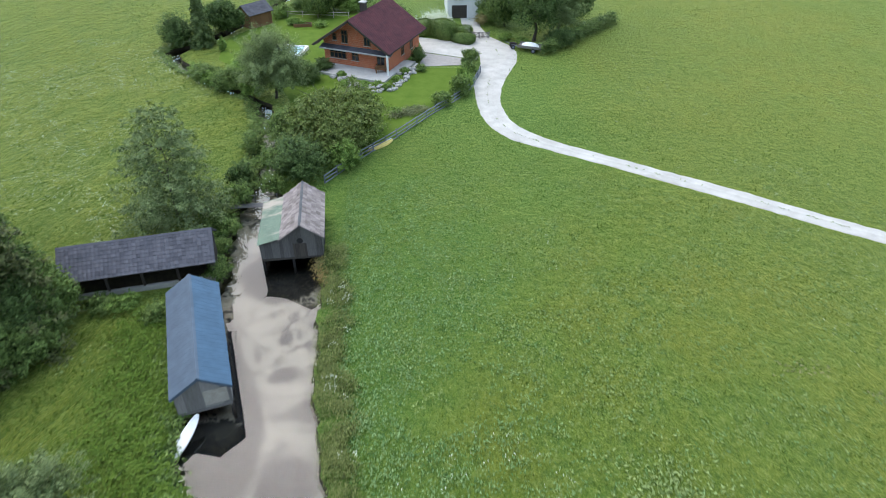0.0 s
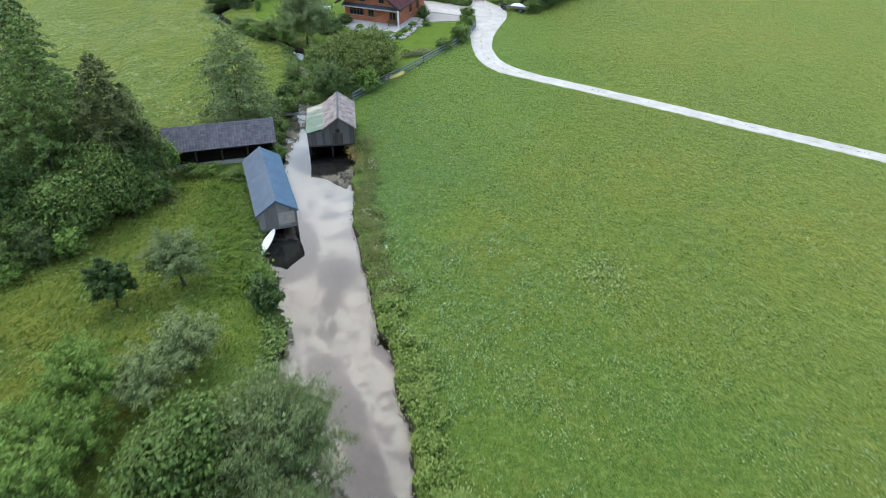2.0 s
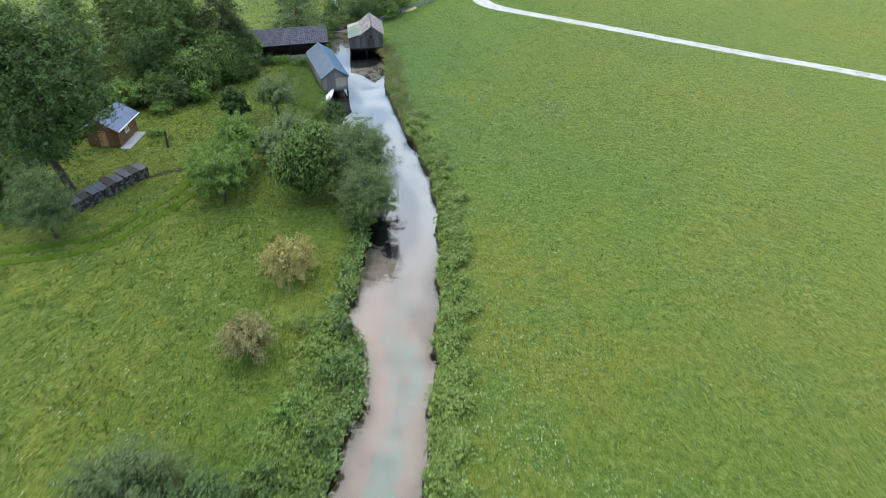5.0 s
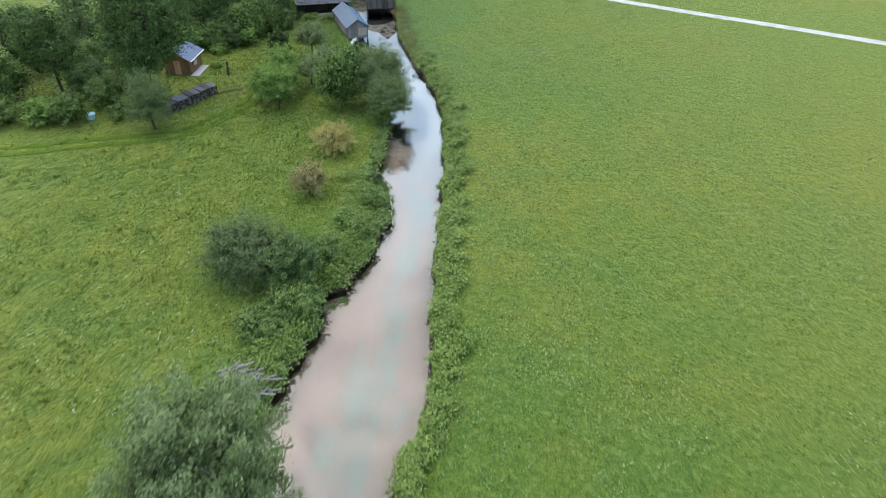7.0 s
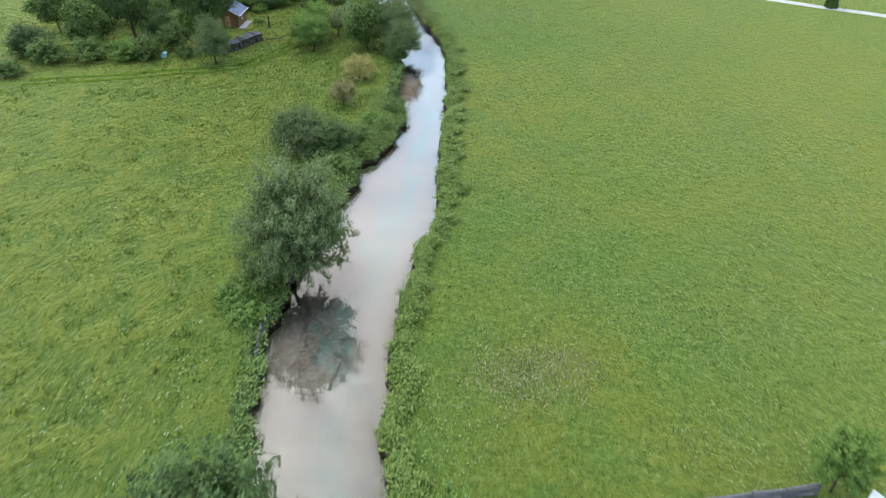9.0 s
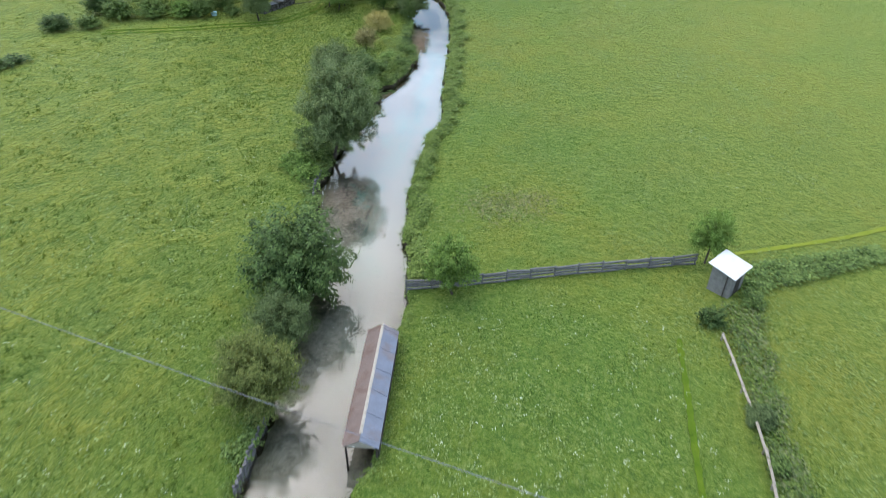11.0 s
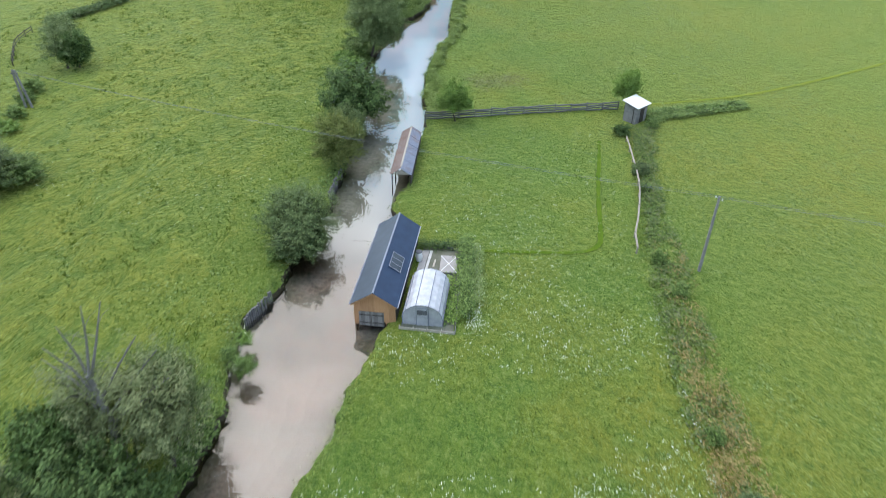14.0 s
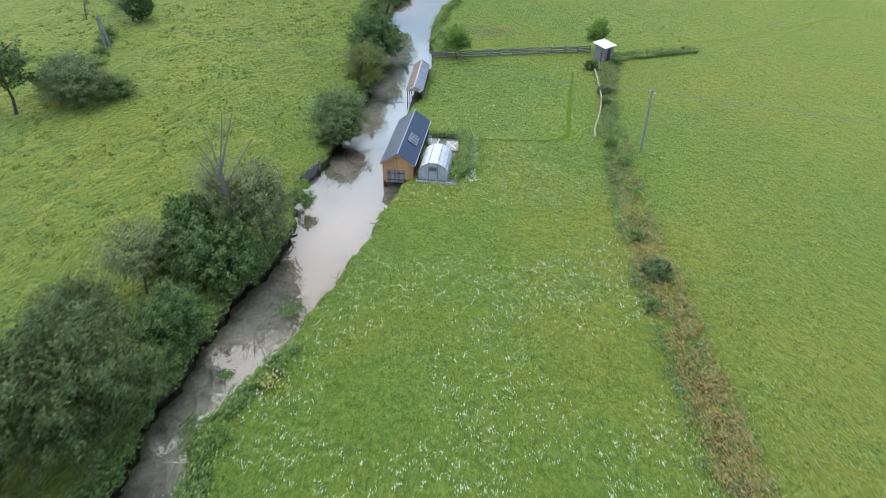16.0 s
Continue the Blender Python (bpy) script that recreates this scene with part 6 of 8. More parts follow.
def small_house(name, corner, end, width, low, eave, ridge, wall, roof, style, label, category, over=0.35, planks=True):
    """A gabled hut; its ridge runs from corner to end."""
    ob = thing(name, corner[0], corner[1], 0, turn_of(corner, end), label, category)
    L = math.dist(corner, end)
    for s in (-1, 1):
        part("roof_slope", roof_slope(style, -over, L + over, 0, ridge, s * (width / 2 + over), eave - over * 0.6, seed=8 + s), roof, ob)
    part("ridge_cap", ridge_cap(-over, L + over, ridge + 0.04), roof, ob)
    half, y = width / 2 + over, width / 2
    for x, p, q in ((0.0, -y, y), (L, y, -y)):
        part("wall", boards((x, p), (x, q), lambda s: low, lambda s, p=p, q=q: gable_top(half, eave - over * 0.6, ridge, p, q)(s) - 0.1, seed=60), wall, ob)
    for s in (-1, 1):
        p, q = ((L, s * y), (0, s * y)) if s < 0 else ((0, s * y), (L, s * y))
        part("wall", boards(p, q, lambda t: low, lambda t: gable_top(half, eave - over * 0.6, ridge, s * y, s * y)(0) - 0.1, seed=61 + s), wall, ob)
    part("floor_slab", boxed(0.04, L - 0.04, -y + 0.04, y - 0.04, low - 0.05, low + 0.1), CONCRETE, ob)
    return ob, L


def garden_hut():
    ob, L = small_house("garden_hut", (-33.0, 107.0), (-30.4, 110.2), 3.2, 0.0, 2.3, 3.4, BROWN_WOOD, DARK_TILE, "tiles", "brown board garden hut with a grey tiled roof", "hut")
    part("door", boards((-0.04, 0.3), (-0.04, 1.2), lambda s: 0.1, lambda s: 1.9, 0.2, seed=66), DARK_WOOD, ob, "dark board door")


def cabin():
    ob, L = small_house("cabin", (-38.75, 11.4), (-38.6, 15.8), 3.5, 0.1, 2.35, 3.35, BROWN_WOOD, CABIN_ROOF, "plain", "brown wooden cabin with a grey sheet roof", "cabin", 0.45)
    part("door", boards((-0.06, -0.5), (-0.06, 0.4), lambda s: 0.1, lambda s: 2.0, 0.2, seed=67), LARCH, ob, "orange board door")
    window(ob, (1.6, -1.76, 1.0), (1, 0), 0.8, 0.8, 2, WHITE_PAINT, (0, -1))
    part("gutter", tube(bmesh.new(), (-0.45, -2.24, 2.06), (L + 0.45, -2.24, 2.06), 0.06, 0.06, 8), WHITE_PAINT, ob, "white metal gutter")
    part("terrace", boxed(-0.5, L - 0.6, -3.0, -1.85, -0.02, 0.12), CONCRETE, ob, "pale concrete terrace")
    for s in (-1, 1):
        part("barge_board", slab(bmesh.new(), [(-0.5, 0, 3.36), (-0.455, 0, 3.36), (-0.455, s * 2.2, 2.08), (-0.5, s * 2.2, 2.08)], 0.16), BROWN_WOOD, ob)


def white_house():
    ob = thing("white_house", -0.6, 112.2, 0, 4, "white rendered house with a dark garage door", "house")
    part("wall", boxed(0, 9.0, 0, 0.3, 0, 6.2), WHITE_WALL, ob)
    part("wall", boxed(0, 0.3, 0.304, 8.6, 0, 6.2), WHITE_WALL, ob)
    part("wall", boxed(8.7, 9.0, 0.304, 8.6, 0, 6.2), WHITE_WALL, ob)
    part("wall", boxed(0.304, 8.696, 8.3, 8.6, 0, 6.2), WHITE_WALL, ob)
    for s, y0 in ((-1, -0.8), (1, 9.4)):
        part("roof_slope", roof_slope("tiles", -0.8, 9.8, 4.3, 9.0, y0, 6.0, seed=70 + s), DARK_TILE, ob)
    for x in (0.15, 8.85):
        bm = bmesh.new()
        slab(bm, [(x - 0.15, 0.1, 6.2), (x + 0.15, 0.1, 6.2), (x + 0.15, 4.3, 8.8), (x - 0.15, 4.3, 8.8)], 0.3)
        slab(bm, [(x - 0.15, 8.5, 6.2), (x + 0.15, 8.5, 6.2), (x + 0.15, 4.3, 8.8), (x - 0.15, 4.3, 8.8)], 0.3)
        part("gable", bm, WHITE_WALL, ob)
    door = part("garage_door", boxed(0.7, 3.2, -0.05, -0.004, 0.0, 2.1), DARK_WOOD, ob, "dark brown garage door")
    for k in range(5):
        part("slat", boxed(0.72, 3.18, -0.08, -0.052, 0.05 + k * 0.41, 0.40 + k * 0.41), DARK_WOOD, door)
    for x in (1.2, 5.6):
        window(ob, (x, 0, 3.3), (1, 0), 1.2, 1.3, 2, DARK_WOOD, (0, -1))
        box_of = part("flower_box", boxed(x - 0.1, x + 1.3, -0.32, -0.1, 3.0, 3.22), DARK_WOOD, ob)
        soup("blossom", crown([(x + 0.6, -0.2, 3.3, 0.7, 0.15, 0.15)], 120, 0.1, clump=0.1), LEAF_RED, box_of)
    window(ob, (5.2, 0, 1.0), (1, 0), 1.2, 1.2, 2, DARK_WOOD, (0, -1))


def white_roof_hut():
    ob = thing("field_hut", 22.9, -81.6, 0, 43, "small pale grey board hut with a white sheet roof", "hut")
    low, high = 2.35, 2.7
    for p, q, za, zb in (((-1.1, -0.95), (1.1, -0.95), low, low), ((1.1, -0.95), (1.1, 0.95), low, high), ((1.1, 0.95), (-1.1, 0.95), high, high), ((-1.1, 0.95), (-1.1, -0.95), high, low)):
        part("wall", boards(p, q, lambda s: 0.0, lambda s, za=za, zb=zb: za + (zb - za) * s - 0.05, 0.16, seed=int(abs(p[0] * 10 + q[1] * 3)) + 80), POLE_WOOD, ob)
    part("roof", slab(bmesh.new(), [(-1.45, -1.25, low - 0.04), (1.45, -1.25, low - 0.04), (1.45, 1.25, high + 0.06), (-1.45, 1.25, high + 0.06)], 0.07), WHITE_SHEET, ob, "white sheet roof")
    part("door", boards((-0.35, -0.99), (0.45, -0.99), lambda s: 0.05, lambda s: 1.85, 0.2, seed=84), DARK_WOOD, ob, "dark board door")
    part("ladder_rail", boxed(-1.19, -1.13, -0.5, -0.44, 0, 2.2), DARK_WOOD, ob)
    part("floor_slab", boxed(-1.05, 1.05, -0.9, 0.9, -0.02, 0.06), DARK_WOOD, ob)


def stream_shelter():
    a, b = (-5.75, -99.8), (-5.3, -89.0)
    ob = thing("boat_shelter", a[0], a[1], 0, turn_of(a, b), "long low boat shelter with a rusty tin roof over the water", "shelter")
    L, W, eave, ridge = 10.8, 2.35, 1.2, 1.9
    part("roof_slope", roof_slope("wave", 0, L, 0, ridge, -W / 2, eave), TIN, ob, "grey-blue corrugated tin slope")
    part("roof_slope", roof_slope("wave", 0, L, 0, ridge, W / 2, eave), RUST_TIN, ob, "rust-brown corrugated tin slope")
    part("ridge_cap", ridge_cap(0.6, L, ridge + 0.06, 0.11, 0.05), PALE_WOOD, ob, "pale ridge board")
    for k in range(6):
        part("batten", slab(bmesh.new(), [(0.3 + k * 2, -0.05, ridge + 0.06), (0.38 + k * 2, -0.05, ridge + 0.06), (0.38 + k * 2, -W / 2, eave + 0.06), (0.3 + k * 2, -W / 2, eave + 0.06)], 0.04), TIN, ob)
    for k in range(5):
        for s in (-1, 1):
            post(ob, 0.3 + k * (L - 0.6) / 4, s * (W / 2 - 0.2), -1.6, 1.3, 0.055, DARK_WOOD)
    for s in (-1, 1):
        part("beam", boxed(0.1, L - 0.1, s * (W / 2 - 0.2) - 0.05, s * (W / 2 - 0.2) + 0.05, 1.15, 1.27), DARK_WOOD, ob)
    part("gable", slab(bmesh.new(), [(0.05, -W / 2 + 0.2, 1.25), (0.05, W / 2 - 0.2, 1.25), (0.05, 0.02, 1.82)], 0.04), PALE_WOOD, ob)
    part("side_wall", boards((L, -W / 2 + 0.14), (0.4, -W / 2 + 0.14), lambda s: 0.0, lambda s: 1.1, 0.2, seed=90), DARK_WOOD, ob)
    part("end_wall", boards((L - 0.2, 0.9), (L - 0.2, -0.9), lambda s: -0.1, lambda s: 1.2, 0.2, seed=91), DARK_WOOD, ob)


def larch_boathouse():
    a, b = (-6.02, -121.95), (-4.9, -110.1)
    ob = thing("larch_boathouse", a[0], a[1], 0, turn_of(a, b), "new orange larch boathouse with a dark blue sheet roof", "boathouse")
    L, W, eave, ridge = 11.9, 3.8, 1.6, 2.9
    for s in (-1, 1):
        # same sheet on both slopes; the left one's colour holds painted sky sheen
        part("roof_slope", roof_slope("plain", 0, L, 0, ridge, s * W / 2, eave, 0.08), SLATE_ROOF if s < 0 else SKY_PALED_ROOF, ob)
        part("gutter", tube(bmesh.new(), (0.02, s * (W / 2 + 0.05), eave - 0.02), (L - 0.02, s * (W / 2 + 0.05), eave - 0.02), 0.05, 0.05, 8), TRIM, ob, "pale metal gutter")
    part("ridge_cap", ridge_cap(-0.01, L + 0.01, ridge + 0.03, 0.08, 0.05), TRIM, ob, "pale metal ridge cap")
    y = W / 2 - 0.22
    half = W / 2
    top = gable_top(half, eave, ridge, -y, y)
    part("gable_wall", boards((0.35, -y), (0.35, y), lambda s: -0.72 if s < 0.27 or s > 0.9 else 0.74, lambda s: top(s) - 0.1, 0.2, seed=101), LARCH, ob, "gable of fresh upright larch boards")
    part("gable_wall", boards((L - 0.35, y), (L - 0.35, -y), lambda s: -0.5, lambda s: top(s) - 0.1, 0.2, seed=102), LARCH, ob)
    for s in (-1, 1):
        p, q = ((L - 0.35, -y), (0.4, -y)) if s < 0 else ((0.4, y), (L - 0.35, y))
        # the garden-side wall gets dark boards in place of larch, to paint its shade
        part("side_wall", boards(p, q, lambda t: -0.72, lambda t: eave + 0.02, 0.2, seed=103 + s), LARCH if s > 0 else DARK_WOOD, ob)
    for s in (-1, 1):
        mid = -y + 0.585 * 2 * y
        y0, y1 = (-y + 0.28 * 2 * y, mid - 0.02) if s < 0 else (mid + 0.02, -y + 0.89 * 2 * y)
        door = part("door_leaf", boards((0.31, y0), (0.31, y1), lambda t: -0.74, lambda t: 0.72, 0.17, seed=105 + s), OLD_WOOD, ob, "grey weathered board door leaf")
        part("rail", boxed(0.24, 0.275, y0 + 0.03, y1 - 0.03, 0.35, 0.45), DARK_WOOD, door)
        part("rail", boxed(0.24, 0.275, y0 + 0.03, y1 - 0.03, -0.45, -0.35), DARK_WOOD, door)
    part("lintel", boxed(0.28, 0.36, -y + 0.5 * y, y - 0.2 * y, 0.74, 0.80), LARCH, ob)
    for px in (0.5, 4.2, 8.0, L - 0.5):
        for s in (-1, 1):
            post(ob, px, s * (y - 0.12), -1.7, 1.5, 0.09, DARK_WOOD)
    for s in (-1, 1):
        part("barge_board", slab(bmesh.new(), [(-0.03, 0, ridge - 0.05), (0.03, 0, ridge - 0.05), (0.03, s * W / 2, eave - 0.05), (-0.03, s * W / 2, eave - 0.05)], 0.13), LARCH, ob)
    # roof window on the slope to the garden
    fall = Vector((0, -W / 2, eave - ridge)).normalized()
    up = Vector((0, -fall.z, fall.y))
    up = up if up.z > 0 else -up

    def on(x, s, h):
        v = Vector((0, 0, ridge)) + fall * s + up * h
        return (x, v.y, v.z)

    sky_window = part("roof_window", slab(bmesh.new(), [on(4.0, 0.55, 0.07), on(6.1, 0.55, 0.07), on(6.1, 1.7, 0.07), on(4.0, 1.7, 0.07)], 0.09), SLATE_ROOF, ob, "pale framed roof window")
    for k in range(3):
        part("pane", slab(bmesh.new(), [on(4.06 + k * 0.68, 0.62, 0.09), on(4.68 + k * 0.68, 0.62, 0.09), on(4.68 + k * 0.68, 1.63, 0.09), on(4.06 + k * 0.68, 1.63, 0.09)], 0.016), GLASS, sky_window)
    for k in range(4):
        x = 4.0 + k * 0.685
        part("window_frame", slab(bmesh.new(), [on(x, 0.55, 0.11), on(x + 0.045, 0.55, 0.11), on(x + 0.045, 1.7, 0.11), on(x, 1.7, 0.11)], 0.035), TRIM, sky_window)
    for d in (0.55, 1.655):
        part("window_frame", slab(bmesh.new(), [on(4.0, d, 0.114), on(6.1, d, 0.114), on(6.1, d + 0.045, 0.114), on(4.0, d + 0.045, 0.114)], 0.035), TRIM, sky_window)


def polytunnel():
    ob = thing("polytunnel", -2.15, -122.3, 0, 85, "small white polythene tunnel greenhouse", "greenhouse")
    L, r, wall = 4.8, 1.62, 0.75
    arch = [(-r, 0.0), (-r, wall * 0.5), (-r, wall)] + [(-r * math.cos(t * math.pi / 10), wall + 1.35 * math.sin(t * math.pi / 10)) for t in range(1, 10)] + [(r, wall), (r, wall * 0.5), (r, 0.0)]
    for i in range(len(arch) - 1):
        (ya, za), (yb, zb) = arch[i], arch[i + 1]
        bm = bmesh.new()
        slab(bm, [(0, ya, za), (L, ya, za), (L, yb, zb), (0, yb, zb)], 0.012)
        part("film_panel", bm, FILM, ob)
        if i % 2 == 0:
            part("lath", tube(bmesh.new(), (0, ya * 1.015, za * 1.012), (L, ya * 1.015, za * 1.012), 0.03, 0.03, 6), TIN, ob)
    for x in (0, L * 0.5, L):
        part("rib", tubes([(x, y * 0.98, z * 0.98) for y, z in arch], 0.025, 0.025, 6), TIN, ob)
    for x in (0.0, L):
        bm = bmesh.new()
        bm.faces.new([bm.verts.new((x, y * 0.985, z * 0.985)) for y, z in arch])
        part("end_panel", bm, FILM, ob)
    part("door", boxed(-0.05, -0.02, -0.45, 0.45, 0.02, 1.75), FILM, ob)
    part("door_frame", tubes([(-0.06, -0.48, 0), (-0.06, -0.48, 1.8), (-0.06, 0.48, 1.8), (-0.06, 0.48, 0)], 0.03, 0.03, 6), TIN, ob)
    part("vent", boxed(-0.09, -0.06, -0.4, 0.4, 1.15, 1.6), GREY_SHEET, ob, "grey vent panel")
    part("bed", boxed(0.3, L - 0.3, 0.35, 1.1, 0.0, 0.25), SOIL, ob)
    part("bed", boxed(0.3, L - 0.3, -1.1, -0.35, 0.0, 0.25), SOIL, ob)


def plot():
    sheet("kitchen_garden", [(-3.9, -122.6), (0.3, -123.1), (0.85, -117.4), (0.85, -112), (-2.6, -111.2)], 0.03, PLOT, "trodden ground of the kitchen garden by the boathouse", "soil", 0.05)
    for name, p, q, wood, words in (("border_board", (-4.0, -122.75), (0.45, -123.25), PALE_WOOD, "pale board edging of the kitchen garden"), ("border_board", (0.45, -123.25), (1.0, -112.0), FENCE_WOOD, "grey board edging of the kitchen garden"), ("border_board", (1.0, -112.0), (-2.5, -111.0), FENCE_WOOD, "grey board edging of the kitchen garden")):
        ob = thing(name, p[0], p[1], 0, turn_of(p, q), words, "edging")
        n = 4
        L = math.dist(p, q)
        for k in range(n):
            part("board", boxed(L * k / n, L * (k + 1) / n - 0.02, -0.03, 0.03, -0.05, 0.24), wood, ob)
            part("stake", boxed(L * k / n, L * k / n + 0.07, 0.035, 0.1, -0.1, 0.34), wood, ob)
    sheet("slab_path", [(-3.2, -116.2), (-2.7, -112.1), (-2.05, -112.0), (-2.6, -116.2)], 0.12, PAVING, "grey stone slabs along the boathouse wall", "paving", 0.12)
    sheet("slab_path", [(-2.54, -116.2), (-1.99, -112.0), (-1.75, -112.0), (-2.3, -116.2)], 0.08, CONCRETE, "pale concrete edging of the slab path", "paving", 0.08)
    ob = thing("loose_board", -1.55, -114.0, 0.06, 82, "pale yellow board lying on the ground", "board")
    part("plank", boxed(-0.55, 0.55, -0.08, 0.08, 0.0, 0.04), PALE_WOOD, ob)
    part("batten", boxed(-0.3, -0.22, -0.07, 0.07, -0.03, -0.004), PALE_WOOD, ob)
    ob = thing("cold_frame", -0.25, -114.4, 0, 87, "square grey sheet cold frame with a white cross", "cold frame")
    part("lid", boxed(-1.25, 1.25, -0.75, 0.75, 0.3, 0.34), PAVING, ob)
    for s in (-1, 1):
        part("strap", slab(bmesh.new(), [(-1.2, -0.7 * s - 0.05, 0.36), (-1.12, -0.7 * s - 0.05, 0.36), (1.2, 0.7 * s + 0.05, 0.36), (1.12, 0.7 * s + 0.05, 0.36)], 0.015), WHITE_PAINT, ob)
        part("side_board", boxed(-1.25, 1.25, s * 0.75 - 0.02, s * 0.75 + 0.02, 0, 0.298), FENCE_WOOD, ob)
        part("end_board", boxed(s * 1.25 - 0.02, s * 1.25 + 0.02, -0.72, 0.72, 0, 0.298), FENCE_WOOD, ob)
    ob = thing("water_butt", -2.95, -113.6, 0.12, 0, "pale plastic water butt by the boathouse", "barrel")
    bm = bmesh.new()
    tube(bm, (0, 0, 0), (0, 0, 0.45), 0.28, 0.34, 14)
    tube(bm, (0, 0, 0.45), (0, 0, 0.9), 0.34, 0.28, 14)
    part("barrel", bm, WHITE_PAINT, ob)
    part("lid", tube(bmesh.new(), (0, 0, 0.9), (0, 0, 0.95), 0.31, 0.31, 14), GREY_SHEET, ob)


def fence(name, line, label, rails=2, height=1.0, gap=2.2, wood=None, thick=0.05, sag=0.0, seed=1):
    """Posts and rails along a plan line."""
    rnd = random.Random(seed)
    wood = wood or FENCE_WOOD
    pts = smooth_line(line, 0.2)
    far = np.concatenate([[0], np.cumsum(np.linalg.norm(np.diff(pts, axis=0), axis=1))])
    n = max(2, int(far[-1] / gap))
    spots = [(float(np.interp(far[-1] * k / n, far, pts[:, 0])), float(np.interp(far[-1] * k / n, far, pts[:, 1]))) for k in range(n + 1)]
    ob = thing(name, spots[0][0], spots[0][1], 0, 0, label, "fence")
    o = spots[0]
    for k, (x, y) in enumerate(spots):
        h = height * rnd.uniform(0.95, 1.1)
        part("post", tube(bmesh.new(), (x - o[0], y - o[1], -0.3), (x - o[0] + rnd.uniform(-0.05, 0.05), y - o[1] + rnd.uniform(-0.05, 0.05), h), 0.075, 0.065, 6), wood, ob)
        if k < n:
            x2, y2 = spots[k + 1]
            for r in range(rails):
                z = height * (0.9 - (0.42 if rails < 4 else 0.24) * r)
                a = Vector((x - o[0], y - o[1], z + rnd.uniform(-0.06, 0.04) - sag * rnd.random()))
                b = Vector((x2 - o[0], y2 - o[1], z + rnd.uniform(-0.06, 0.04) - sag * rnd.random()))
                part("rail", tube(bmesh.new(), a, b + (b - a).normalized() * 0.15, thick, thick * 0.85, 6), wood, ob)


def utility_pole():
    ob = thing("utility_pole", 22.0, -114.1, 0, 0, "grey wooden power pole in the meadow", "pole")
    part("pole", tubes([(0, 0, -0.5), (0.03, 0.1, 3.5), (0.15, 0.42, 7.4)], 0.15, 0.10, 10), POLE_WOOD, ob)
    for k, z in enumerate((7.25, 6.95)):
        pin = part("bracket", tube(bmesh.new(), (0.15, 0.4, z), (0.15 + 0.3 * (1 if k else -1), 0.4, z + 0.1), 0.025, 0.025, 6), TIN, ob)
        part("insulator", tube(bmesh.new(), (0.15 + 0.3 * (1 if k else -1), 0.4, z + 0.08), (0.15 + 0.3 * (1 if k else -1), 0.4, z + 0.24), 0.05, 0.035, 8), WHITE_PAINT, pin)
    two = thing("twin_pole", -56.6, -81.2, 0, 0, "grey wooden twin power pole with a cross bar", "pole")
    for s in (-1, 1):
        part("pole", tube(bmesh.new(), (s * 0.45, 0, -0.5), (s * 0.15 - 0.5, 0.2, 5.0), 0.17, 0.13, 8), POLE_WOOD, two)
    part("cross_bar", boxed(-0.85, 0.35, -0.02, 0.08, 2.2, 2.34), FENCE_WOOD, two)
    part("cross_bar", boxed(-0.95, 0.05, 0.1, 0.2, 4.5, 4.62), FENCE_WOOD, two)
    for k in range(2):
        a, b = Vector((21.85 + 0.6 * k, -113.7, 7.5 - 0.25 * k)), Vector((-57.3 + 0.6 * k, -81.0, 5.1 - 0.25 * k))
        pts = [a.lerp(b, t / 16) - Vector((0, 0, 0.9 * (1 - (2 * t / 16 - 1) ** 2))) for t in range(17)]
        wire = thing("power_wire", *pts[0], 0, "thin grey overhead wire between the poles", "wire", "overhead wires")
        part("cable", tubes([p - pts[0] for p in pts], 0.011, 0.011, 4), TIN, wire)
        pts = [a + (Vector((120, -140, 7.5 - 0.25 * k)) - a) * (t / 12) - Vector((0, 0, 0.9 * (1 - (2 * t / 12 - 1) ** 2))) for t in range(13)]
        wire = thing("power_wire", *pts[0], 0, "thin grey overhead wire over the meadow", "wire", "overhead wires")
        part("cable", tubes([p - pts[0] for p in pts], 0.011, 0.011, 4), TIN, wire)


def revetment(line, seed, label):
    """Upright weathered planks that hold the bank."""
    rnd = random.Random(seed)
    pts = smooth_line(line, 0.22)
    ob = thing("bank_planking", pts[0][0], pts[0][1], 0, 0, label, "planking")
    for p, q in zip(pts, pts[1:]):
        d = Vector((q[0] - p[0], q[1] - p[1], 0)).normalized()
        side = Vector((-d.y, d.x, 0)) * 0.05
        c = Vector((p[0] - pts[0][0], p[1] - pts[0][1], 0))
        top = rnd.uniform(0.0, 0.35)
        lean = Vector((rnd.uniform(-0.08, 0.08), rnd.uniform(-0.08, 0.08), 0))
        bm = bmesh.new()
        tube(bm, c + Vector((0, 0, -1.3)), c + lean + Vector((0, 0, top)), 0.11, 0.10, 6)
        part("plank", bm, FENCE_WOOD, ob)


def timber_heap():
    ob = thing("timber_heap", -14.3, -47.0, 0, -20, "heap of bleached old planks on the bank", "timber")
    rnd = random.Random(17)
    for k in range(44):
        a = rnd.uniform(-40, 30)
        m = pose(rnd.uniform(-1.6, 1.8), rnd.uniform(-0.7, 0.7), 0.08 + 0.022 * k, rnd.uniform(-6, 6), rnd.uniform(-8, 8), a + 60)
        bm = boxed(-0.9, 0.9, -0.07, 0.07, -0.02, 0.02)
        bm.transform(m)
        part("plank", bm, DEAD_BARK if k % 3 else FENCE_WOOD, ob)


